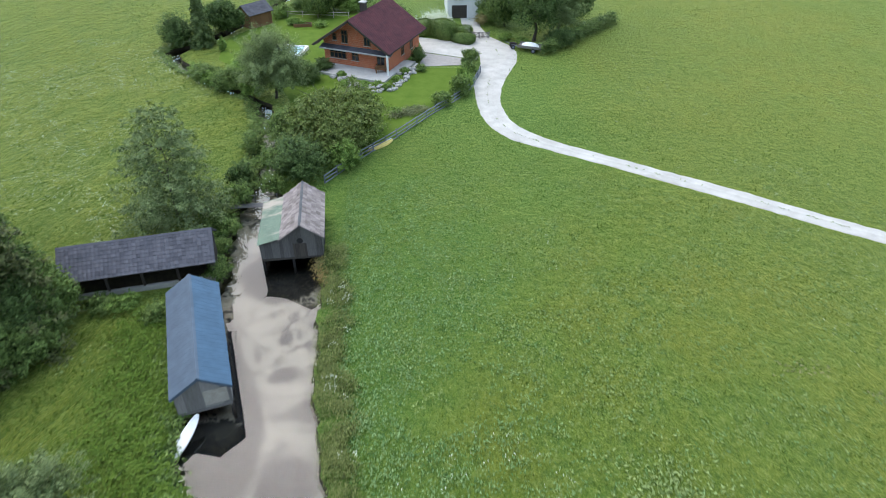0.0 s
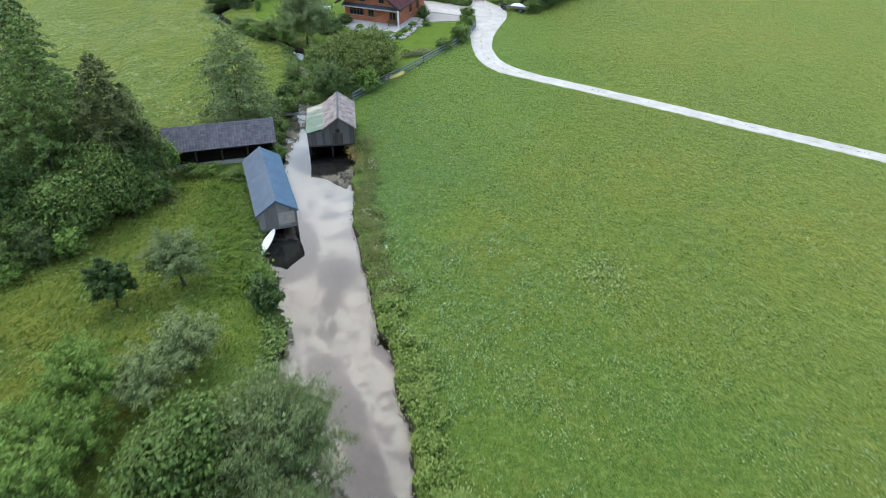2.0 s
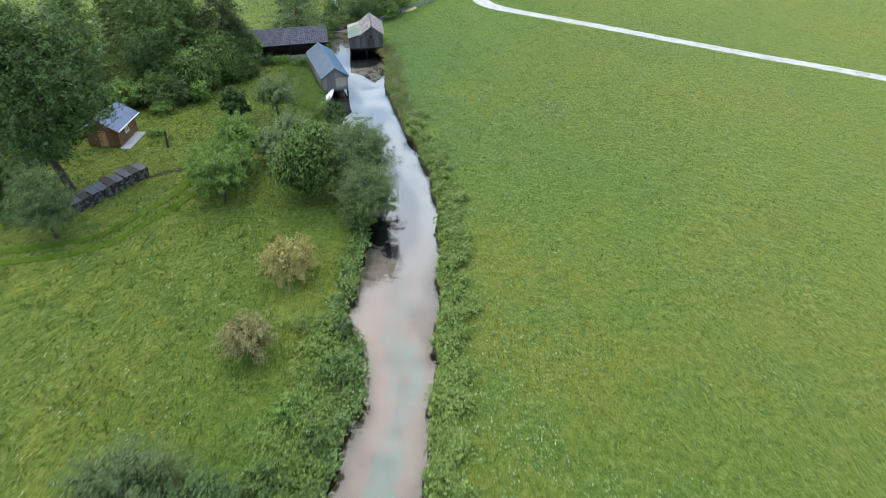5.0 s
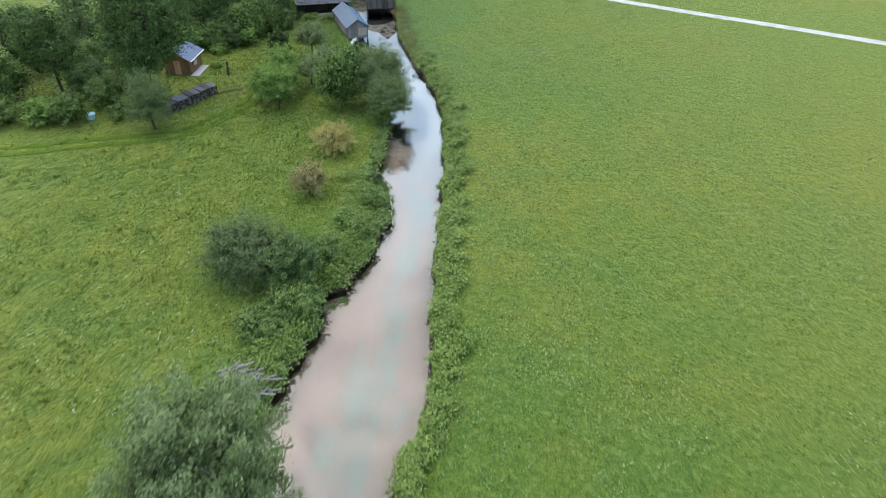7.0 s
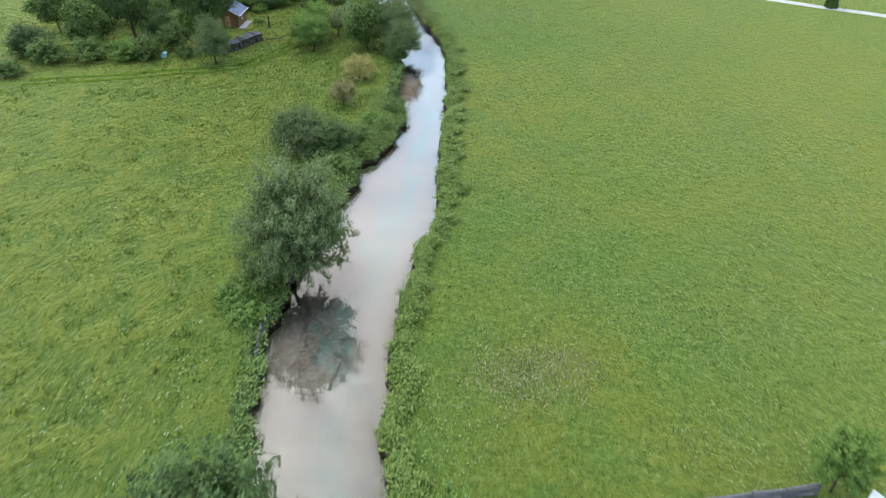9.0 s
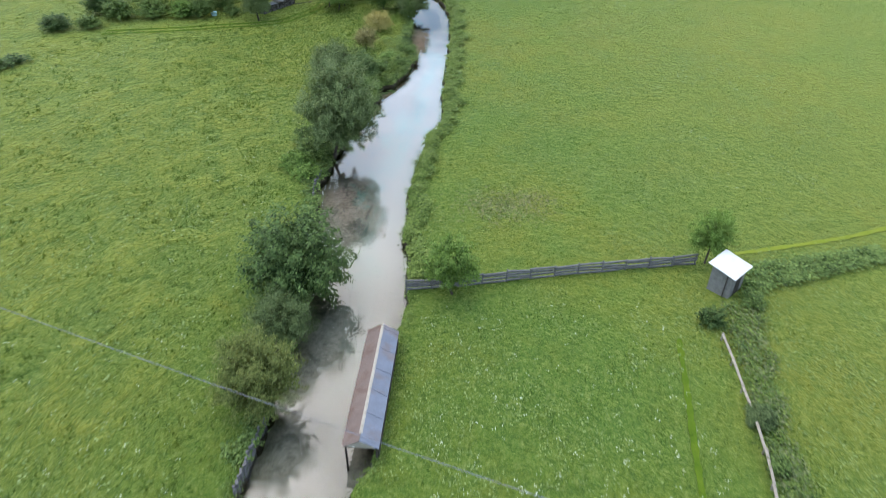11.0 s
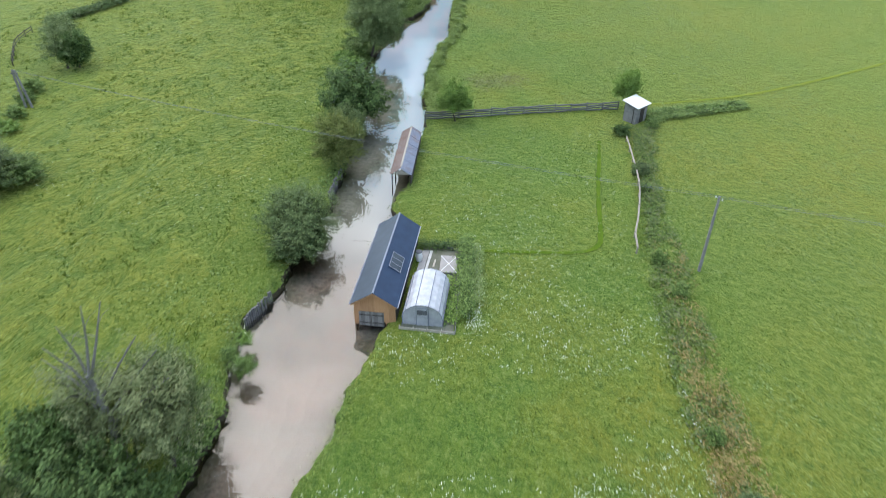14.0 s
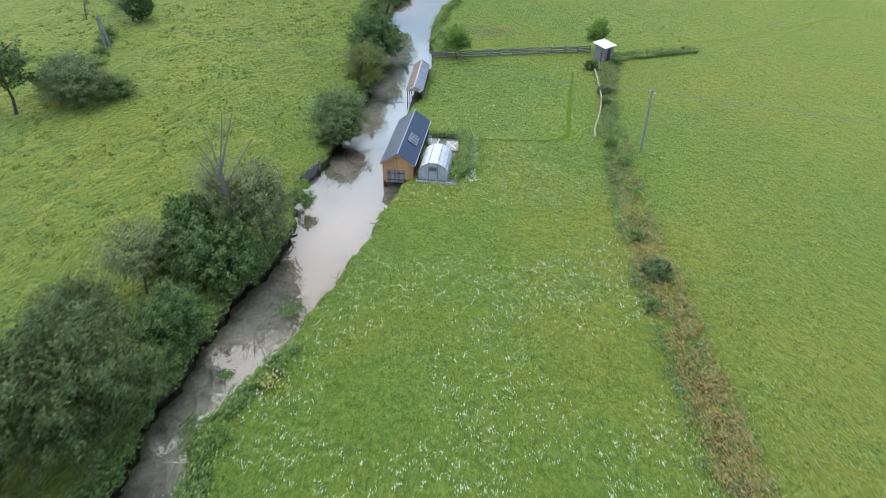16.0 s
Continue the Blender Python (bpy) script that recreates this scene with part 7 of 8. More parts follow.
def log_stack():
    a, b = (-36.0, -2.4), (-31.9, 5.0)
    ob = thing("log_stack", a[0], a[1], 0, turn_of(a, b), "long stack of split logs under grey tarpaulins", "log stack")
    L = math.dist(a, b)
    rnd = random.Random(23)
    mesh = {}
    for k in range(4):
        bm = bmesh.new()
        tube(bm, (0, -0.5, 0), (0, 0.5, 0), 0.11 + 0.015 * k, 0.11 + 0.015 * k, 7)
        made = bpy.data.meshes.new("log")
        bm.to_mesh(made)
        bm.free()
        made.materials.append((OLD_WOOD, DARK_WOOD)[k % 2])
        mesh[k] = made
    for row in range(5):
        for c in range(int(L / 0.27)):
            log = new("log", mesh[rnd.randrange(4)])
            log.parent = ob
            log.matrix_basis = pose(0.14 + c * 0.27 + 0.13 * (row % 2), rnd.uniform(-0.06, 0.06), 0.12 + row * 0.225, rnd.uniform(-3, 3), rnd.uniform(0, 180), rnd.uniform(-4, 4))
    for k in range(9):
        x = L * k / 9
        j = rnd.uniform(-0.05, 0.1)
        part("cover_sheet", slab(bmesh.new(), [(x + 0.1, -0.72 - j, 1.22 + j), (x + L / 9 - 0.05, -0.72 - j, 1.26 + j), (x + L / 9 + 0.02, 0.8 + 2 * j, 1.46 + j), (x + 0.16, 0.8 + 2 * j, 1.40 + j)], 0.03), (GREY_SHEET, DARK_WOOD, GREY_SHEET)[k % 3], ob)
    for k in range(3):
        post_box = boxed(L * k / 2 - 0.05, L * k / 2 + 0.05, -0.62, -0.53, 0, 1.2)
        part("stake", post_box, DARK_WOOD, ob)
    sheet("bare_earth", [(-31.7, 4.3), (-31.2, 5.3), (-28.6, 6.9), (-28.4, 6.1)], 0.03, SOIL, "bare trodden earth beside the log stack", "soil", 0.05)


def garden_things():
    ob = thing("canoe", -7.6, 65.4, 0, 45, "faded yellow canoe lying upside down by the fence", "canoe")
    bm = bmesh.new()
    rows = []
    for k in range(15):
        t = -1 + 2 * k / 14
        w = 0.42 * (1 - abs(t) ** 2.2) + 0.02
        rows.append([bm.verts.new((t * 1.8, w * math.cos(a), 0.02 + 0.38 * math.sin(a) * (1 - 0.3 * t * t))) for a in np.linspace(0, math.pi, 9)])
    for p, q in zip(rows, rows[1:]):
        for i in range(8):
            bm.faces.new((p[i], q[i], q[i + 1], p[i + 1]))
    for row in (rows[0], rows[-1]):
        bm.faces.new(row)
    part("hull", bm, YELLOW_PAINT, ob)
    part("keel", boxed(-1.6, 1.6, -0.02, 0.02, 0.36, 0.42), WHITE_PAINT, ob)

    ob = thing("pool", -24.2, 95.2, 0, -8, "garden pool with a white rim and pale blue cover", "pool")
    for s in (-1, 1):
        part("rim", boxed(-3.0, 3.0, s * 1.8 - 0.2, s * 1.8 + 0.2, 0, 0.5), WHITE_PAINT, ob)
        part("rim", boxed(s * 2.8 - 0.2, s * 2.8 + 0.2, -1.598, 1.598, 0, 0.5), WHITE_PAINT, ob)
    part("cover", boxed(-2.598, 2.598, -1.596, 1.596, 0.0, 0.42), POOL_BLUE, ob, "pale blue pool cover")

    ob = thing("trailer", 11.6, 96.2, 0, -22, "flat trailer with a pale tarpaulin parked by the hedge", "trailer")
    part("bed", boxed(-1.8, 1.8, -0.85, 0.85, 0.62, 0.74), OLD_WOOD, ob)
    for s in (-1, 1):
        part("side_board", boxed(-1.8, 1.8, s * 0.85 - 0.02, s * 0.85 + 0.02, 0.744, 1.0), OLD_WOOD, ob)
        wheel = part("wheel", tube(bmesh.new(), (0.7, s * 0.7, 0.36), (0.7, s * 0.92, 0.36), 0.34, 0.34, 16), BLACK_RUBBER, ob)
        part("rim", tube(bmesh.new(), (0.7, s * 0.925, 0.36), (0.7, s * 0.94, 0.36), 0.2, 0.2, 12), TIN, wheel)
    part("drawbar", boxed(-3.0, -1.8, -0.06, 0.06, 0.55, 0.66), TIN, ob)
    bm = bmesh.new()
    bmesh.ops.create_icosphere(bm, subdivisions=3, radius=1.0)
    for v in bm.verts:
        v.co = Vector((v.co.x * 1.35, v.co.y * 0.75, max(0, v.co.z) * 0.55 * (1 + 0.25 * noise.noise(v.co * 2.5)) + 0.75))
    part("tarpaulin", bm, WHITE_PAINT, ob, "pale tarpaulin over the load")

    ob = thing("hand_mower", 9.2, 97.5, 0, 10, "small dark two-wheeled tractor by the trailer", "tractor")
    part("engine", boxed(-0.5, 0.3, -0.25, 0.25, 0.4, 0.85), DARK_GAP, ob)
    part("seat", boxed(0.3, 0.6, -0.2, 0.2, 0.6, 0.7), DARK_GAP, ob)
    for s in (-1, 1):
        wheel = part("wheel", tube(bmesh.new(), (-0.1, s * 0.35, 0.32), (-0.1, s * 0.55, 0.32), 0.32, 0.32, 14), BLACK_RUBBER, ob)
        part("rim", tube(bmesh.new(), (-0.1, s * 0.555, 0.32), (-0.1, s * 0.57, 0.32), 0.18, 0.18, 10), TIN, wheel)
        part("handle", tube(bmesh.new(), (-0.4, s * 0.2, 0.8), (-1.2, s * 0.3, 1.0), 0.025, 0.025, 6), TIN, ob)

    ob = thing("garden_gate", 3.1, 101.8, 0, 0, "grey wooden gate across the drive", "gate")
    for k in range(2):
        leaf = part("gate_leaf", boxed(0.05 + k * 1.4, 1.35 + k * 1.4, -0.03, 0.03, 0.85, 0.95), FENCE_WOOD, ob)
        part("rail", boxed(0.05 + k * 1.4, 1.35 + k * 1.4, -0.03, 0.03, 0.25, 0.35), FENCE_WOOD, leaf)
        part("brace", slab(bmesh.new(), [(0.1 + k * 1.4, -0.02, 0.36), (0.2 + k * 1.4, -0.02, 0.36), (1.3 + k * 1.4, -0.02, 0.86), (1.2 + k * 1.4, -0.02, 0.86)], 0.03), FENCE_WOOD, leaf)
        for j in range(7):
            part("slat", boxed(0.1 + k * 1.4 + j * 0.19, 0.18 + k * 1.4 + j * 0.19, -0.055, -0.032, 0.12, 1.05), FENCE_WOOD, leaf)
    for k in range(3):
        part("post", boxed(-0.07 + k * 1.4, 0.0 + k * 1.4, -0.06, 0.06, -0.2, 1.2), FENCE_WOOD, ob)

    ob = thing("planter", -23.9, 107.6, 0, 8, "wooden planter box with green plants", "planter")
    for s in (-1, 1):
        part("side_board", boxed(-1.4, 1.4, s * 0.5 - 0.03, s * 0.5 + 0.03, 0, 0.5), BROWN_WOOD, ob)
        part("end_board", boxed(s * 1.4 - 0.03, s * 1.4 + 0.03, -0.468, 0.468, 0, 0.5), BROWN_WOOD, ob)
    part("soil", boxed(-1.36, 1.36, -0.466, 0.466, 0, 0.42), SOIL, ob)
    soup("plants", crown([(-0.3, 0, 0.65, 1.0, 0.45, 0.35)], 300, 0.16, clump=0.2), LEAF_FRESH, ob)

    ob = thing("carved_post", -31.8, 11.5, 0, 0, "short weathered carved wooden post in the meadow", "post")
    part("stem", tubes([(0, 0, -0.2), (0.02, 0, 0.9), (0.0, 0.03, 1.5)], 0.16, 0.12, 8), DARK_WOOD, ob)
    part("head", tubes([(0, 0.03, 1.5), (0.05, 0.05, 1.75), (0.0, 0.0, 1.95)], 0.2, 0.1, 8), DARK_WOOD, ob)

    ob = thing("footbridge", -20.4, 52.6, 0, 8, "narrow grey plank footbridge over the brook", "footbridge")
    for k in range(3):
        part("plank", boxed(0, 4.4, -0.35 + k * 0.24, -0.13 + k * 0.24, 0.1, 0.16), FENCE_WOOD, ob)
    part("handrail", tube(bmesh.new(), (0.1, 0.4, 0.95), (4.3, 0.4, 0.95), 0.04, 0.04, 6), FENCE_WOOD, ob)
    for k in range(3):
        part("post", boxed(0.1 + k * 2.05, 0.18 + k * 2.05, 0.37, 0.44, 0.05, 0.97), FENCE_WOOD, ob)

    ob = thing("water_tank", -44.5, -3.6, 0, 0, "small turquoise plastic tub in the grass", "tub")
    bm = bmesh.new()
    tube(bm, (0, 0, 0), (0, 0, 0.6), 0.45, 0.55, 14)
    part("tub", bm, POOL_BLUE, ob)
    part("rim", tube(bmesh.new(), (0, 0, 0.6), (0, 0, 0.66), 0.6, 0.6, 14), POOL_BLUE, ob)


blue_boathouse()
paddle_board()
old_boathouse()
dark_barn()
brick_house()
terrace_table()
rockery()
garden_hut()
cabin()
white_house()
white_roof_hut()
stream_shelter()
larch_boathouse()
polytunnel()
plot()
fence("garden_fence", [(-12.4, 57.3), (-9.4, 62.6), (-6.1, 67.4), (-2.5, 73.4), (0.2, 77.3), (2.4, 81.3), (4.0, 87.3)], "blue-grey wooden rail fence along the garden", 3, 0.95, 2.0, BLUE_GREY_WOOD, 0.085)
fence("garden_fence", [(-30, 113), (-24, 112.5), (-17, 112)], "pale wooden rail fence at the back of the garden", 2, 1.0, 2.4, PALE_WOOD)
fence("field_fence", [(-4.0, -82.6), (0.1, -82.0), (7.1, -80.6), (15.1, -79.2), (21.4, -78.2)], "old grey pole fence across the meadow", 4, 1.15, 2.0, FENCE_WOOD, 0.105, 0.15, 4)
fence("hedge_rail", [(20.6, -88.1), (20.3, -93.2), (19.8, -99.1), (18.4, -105.5), (17.4, -108.8), (17.0, -111.6)], "single pale pole rail beside the overgrown ditch", 1, 0.75, 2.6, RAIL_WOOD, 0.11, 0.1, 5)
fence("far_fence", [(-73.6, -49.5), (-72.5, -56.1), (-67.5, -66)], "dark wooden rail fence at the field edge", 2, 1.1, 2.4, DARK_WOOD, 0.07, 0.0, 6)
utility_pole()
revetment([(-12.7, -96.6), (-12.9, -98.5), (-13.0, -100.6), (-13.2, -102.4)], 3, "leaning grey planks holding the stream bank")
revetment([(-15.2, -118.6), (-15.7, -120.4), (-16.6, -122.2)], 4, "leaning dark planks holding the stream bank")
revetment([(-14.8, -62.2), (-15.0, -65.0), (-14.7, -67.4)], 5, "dark planks along the stream bank")
timber_heap()
log_stack()
garden_things()


# ---- grasses, flowers and bank plants ----
rng = np.random.default_rng(29)
_mid = np.array([(np.array(p) + np.array(q)) / 2 for p, q in zip(ROAD_LEFT, ROAD_RIGHT)])
_mid = smooth_line(_mid, 0.8)
FLOORS = [(-21.5, -13, 27.5, 40), (-17.5, -9.5, 43.5, 52.5), (-29.5, -17.5, 38.5, 46.5), (-20, -3, 80, 101), (-41.8, -34.8, 10.6, 16), (-8.2, 1.2, -123.4, -110), (21, 25, -84, -79.4), (-7.2, -4.3, -100, -88.5)]


def free_spots(n, x0, x1, y0, y1, keep=None):
    """Random meadow spots outside water, track, lawn and buildings."""
    p = np.stack([rng.uniform(x0, x1, n), rng.uniform(y0, y1, n)], 1)
    ok = (p[:, 0] < bank_left(p[:, 1]) - 0.15) | (p[:, 0] > bank_right(p[:, 1]) + 0.15)
    for a, b, c, d in FLOORS:
        ok &= ~((p[:, 0] > a) & (p[:, 0] < b) & (p[:, 1] > c) & (p[:, 1] < d))
    near = np.full(n, 9.0)
    for q in _mid:
        near = np.minimum(near, np.hypot(p[:, 0] - q[0], p[:, 1] - q[1]))
    ok &= near > 1.7
    fence_x = np.interp(p[:, 1], [57, 62.6, 67.4, 73.4, 77.3, 81.3, 87.3, 108], [-12.4, -9.4, -6.1, -2.5, 0.2, 2.4, 4.2, 9])
    ok &= ~((p[:, 1] > 57) & (p[:, 0] < fence_x) & (p[:, 0] > bank_right(p[:, 1])))
    p = p[ok]
    return p if keep is None else p[keep(p)]


def ground_at(p):
    """The ground's height near the banks."""
    gap = np.maximum(bank_left(p[:, 1]) - p[:, 0], p[:, 0] - bank_right(p[:, 1]))
    return np.interp(gap, [0, 0.4, 0.9, 1.6], [-0.35, -0.18, -0.05, 0.0])


def blades(p, low, high, wide, tilt=0.5):
    """One three-cornered leaf near the ground at each spot, tilted at random."""
    n = len(p)
    a = rng.uniform(0, math.tau, n)
    s = rng.uniform(0.5, 1.3, n) * wide
    centre = np.c_[p, ground_at(p) + rng.uniform(low, high, n)]
    ahead = np.c_[np.cos(a), np.sin(a), rng.normal(0, tilt, n)] * s[:, None]
    side = np.c_[-np.sin(a), np.cos(a), rng.normal(0, tilt * 0.6, n)] * s[:, None] * 0.42
    return np.stack([centre - ahead * 0.5 - side, centre - ahead * 0.5 + side, centre + ahead * 0.7], 1)


def drift(p, scale, seed):
    """A smooth field from about -1 to 1 over plan spots."""
    x, y = p[:, 0] * scale, p[:, 1] * scale
    return (np.sin(1.7 * x + 0.6 * y + seed) + np.sin(-0.9 * x + 1.9 * y + 2.3 * seed) + np.sin(3.1 * x - 2.2 * y + 1.3 * np.sin(1.1 * y + seed)) + np.sin(2.6 * x + 3.7 * y + 1.9 * np.sin(x * 1.3))) / 4


def tufts(p, tall, wide, lean=0.5):
    """An upright pointed blade at each spot, bent over by wind and chance."""
    n = len(p)
    a = rng.uniform(0, math.tau, n)
    h = (tall * rng.uniform(0.45, 1.25, n))[:, None]
    foot = np.c_[p, ground_at(p) - 0.02]
    side = np.c_[np.cos(a), np.sin(a), np.zeros(n)] * (wide * rng.uniform(0.6, 1.3, n))[:, None] * 0.5
    tip = foot + np.c_[rng.normal(0.25, 0.8, n) * lean, rng.normal(-0.1, 0.8, n) * lean, np.ones(n)] * h
    return np.stack([foot - side, foot + side, tip], 1)


def patchy(p, scale, seed, cut):
    v = np.array([noise.noise(Vector((x * scale, y * scale, seed))) for x, y in p])
    return v > cut


def build_meadow():
    def fade(cx, reach):
        return lambda p: rng.random(len(p)) < np.clip(1.35 - np.abs(p[:, 0] - cx) / reach, 0, 1)

    near = free_spots(520000, -46, 46, -176, 75, fade(0, 34))
    wide = free_spots(150000, -90, 85, -165, 120, fade(0, 75))
    near = near[rng.random(len(near)) < 0.45 + 0.5 * drift(near, 0.9, 1.1)]
    left = near[:, 0] < bank_left(near[:, 1])
    tall = np.where(left, 0.24, 0.17) * (1 + 0.55 * drift(near, 0.45, 4.0))
    tall_wide = np.where(wide[:, 0] < -15, 0.26, 0.18) * (1 + 0.5 * drift(wide, 0.35, 2.0))
    ob = soup("meadow_grass", np.concatenate([tufts(near, tall, 0.075), tufts(wide, tall_wide, 0.12)]), GRASS)
    tagged(ob, "long green meadow grass", "grass", kind="stuff")
    # longer, darker grass under the orchard trees and on the left bank
    tall = free_spots(60000, -46, -6, -46, 36, lambda p: (p[:, 0] < bank_left(p[:, 1])) & (rng.random(len(p)) < np.clip(1.6 - np.abs(p[:, 0] + 22) / 16, 0.1, 1) * np.clip((p[:, 1] + 48) / 20, 0, 1)))
    tagged(soup("orchard_grass", tufts(tall, 0.30, 0.06, 0.7), LEAF_TALL), "longer dark green grass under the orchard trees", "grass", kind="stuff")
    # tussocks of tall grass over the left field
    spot = free_spots(4500, -80, -14, -170, 42, lambda p: (p[:, 0] < bank_left(p[:, 1]) - 1.0) & (drift(p, 0.16, 8.1) + 0.7 * drift(p, 0.7, 3.3) > 0.02))
    size = rng.uniform(0.25, 0.75, len(spot))
    many = np.repeat(spot, 9, 0) + rng.normal(0, 0.5, (len(spot) * 9, 2)) * np.repeat(size, 9)[:, None]
    tagged(soup("tussock_grass", tufts(many, 0.45, 0.10, 0.8), GRASS), "tussocks of long lodged grass in the rough field", "grass", kind="stuff")
    # trodden lines in the grass
    for line, w in (([(2.6, -111.8), (7, -111.9), (11.8, -111.7), (13.6, -110.6), (14.2, -108.5), (15.2, -101), (16.4, -94), (17.4, -88)], 0.22),
                    ([(-60, -13.6), (-48, -11.2), (-42.9, -9.6), (-33.0, -6.8), (-29.6, -2.4), (-27.4, 2.0), (-26.6, 8)], 0.35),
                    ([(-60, -15.4), (-48, -13.0), (-42.4, -11.3), (-32.0, -8.4), (-28.2, -3.4), (-25.8, 1.4), (-25.0, 8)], 0.35),
                    ([(24, -77), (40, -72.5), (55, -65), (72, -55)], 0.24)):
        pts = smooth_line(line, 0.5)
        verts, faces = [], []
        for i, p in enumerate(pts):
            d = pts[min(i + 1, len(pts) - 1)] - pts[max(i - 1, 0)]
            d = np.array([-d[1], d[0]]) / (np.linalg.norm(d) + 1e-9) * w * (0.7 + 0.6 * rng.random())
            verts += [(p[0] - d[0], p[1] - d[1], 0.06), (p[0] + d[0], p[1] + d[1], 0.06)]
            if i:
                faces.append((2 * i - 2, 2 * i - 1, 2 * i + 1, 2 * i))
        tagged(mesh_of("trodden_line", verts, faces, TRACE_PALE if w == 0.24 else TRACE), "narrow trodden line in the meadow grass", "path", kind="structure")
    t = rng.uniform(0, len(_mid) - 1, 2600)
    t = t[np.sin(t * 0.9) + np.sin(t * 0.37 + 1) + np.sin(t * 2.3) > 0.5]
    spot = np.stack([np.interp(t, np.arange(len(_mid)), _mid[:, k]) for k in (0, 1)], 1) + rng.normal(0, 0.07, (len(t), 2))
    tagged(soup("track_grass", blades(spot, 0.07, 0.11, 0.13, 0.3), LEAF_TALL), "thin grass on the crown of the gravel track", "grass", kind="stuff")
    dry = np.concatenate([rng.normal((4.5, -69), (2.4, 1.7), (1300, 2)), rng.normal((8.0, -67.4), (1.6, 1.0), (400, 2)), rng.normal((24.0, 32.5), (1.2, 0.4), (70, 2)), rng.normal((28.5, 30), (0.8, 0.5), (40, 2))])
    tagged(soup("dry_grass", blades(dry, 0.02, 0.10, 0.15), LEAF_DRY), "patch of dry yellowish grass", "grass", kind="stuff")


def build_flowers():
    def clumped(n, x0, x1, y0, y1, keep, each):
        p = free_spots(n, x0, x1, y0, y1, keep)
        return np.repeat(p, each, 0) + rng.normal(0, 0.11, (len(p) * each, 2))

    right = lambda p: (p[:, 0] > bank_right(p[:, 1]) + 0.6) & patchy(p, 0.11, 3.1, -0.12) & (rng.random(len(p)) < np.clip((-p[:, 1] - 80) / 60, 0.15, 1))
    spots = [clumped(6000, -15, 17, -178, -84, right, 4)]
    spots.append(clumped(260, 1.0, 2.6, -123, -111, None, 5))
    spots.append(clumped(2600, -3, 46, -75, 50, lambda p: patchy(p, 0.06, 5.5, 0.10), 3))
    spots.append(clumped(2200, -72, -16, -150, -20, lambda p: patchy(p, 0.07, 7.7, 0.05), 3))
    spots.append(clumped(7000, -75, -21, 44, 100, lambda p: patchy(p, 0.07, 9.2, -0.05), 4))
    spots.append(clumped(1200, 0, 60, 40, 110, lambda p: patchy(p, 0.06, 1.2, 0.15), 3))
    p = np.concatenate(spots)
    c = np.c_[p, rng.uniform(0.16, 0.42, len(p))]
    normals = np.array([0, 0, 1.0]) + unit(len(p)) * 0.4
    normals /= np.linalg.norm(normals, axis=1, keepdims=True)
    ob = soup("meadow_flowers", leaf_faces(c, normals, 0.066, 0.9), BLOSSOM)
    tagged(ob, "white umbels scattered through the meadow", "flowers", kind="stuff")


def herbs(name, p, per, size, high, material, label, category, slim=0.75, spread=0.25):
    """Broad leaves in a layer over spots."""
    q = np.repeat(p, per, 0) + rng.normal(0, spread, (len(p) * per, 2))
    top = np.repeat(rng.uniform(0.45, 1.0, len(p)) * high, per)
    z = ground_at(q) + top * rng.uniform(0.25, 1.0, len(q))
    normals = np.array([0, 0, 1.1]) + unit(len(q)) * 0.6
    normals /= np.linalg.norm(normals, axis=1, keepdims=True)
    ob = soup(name, leaf_faces(np.c_[q, z], normals, size, slim), material)
    return tagged(ob, label, category, kind="stuff")


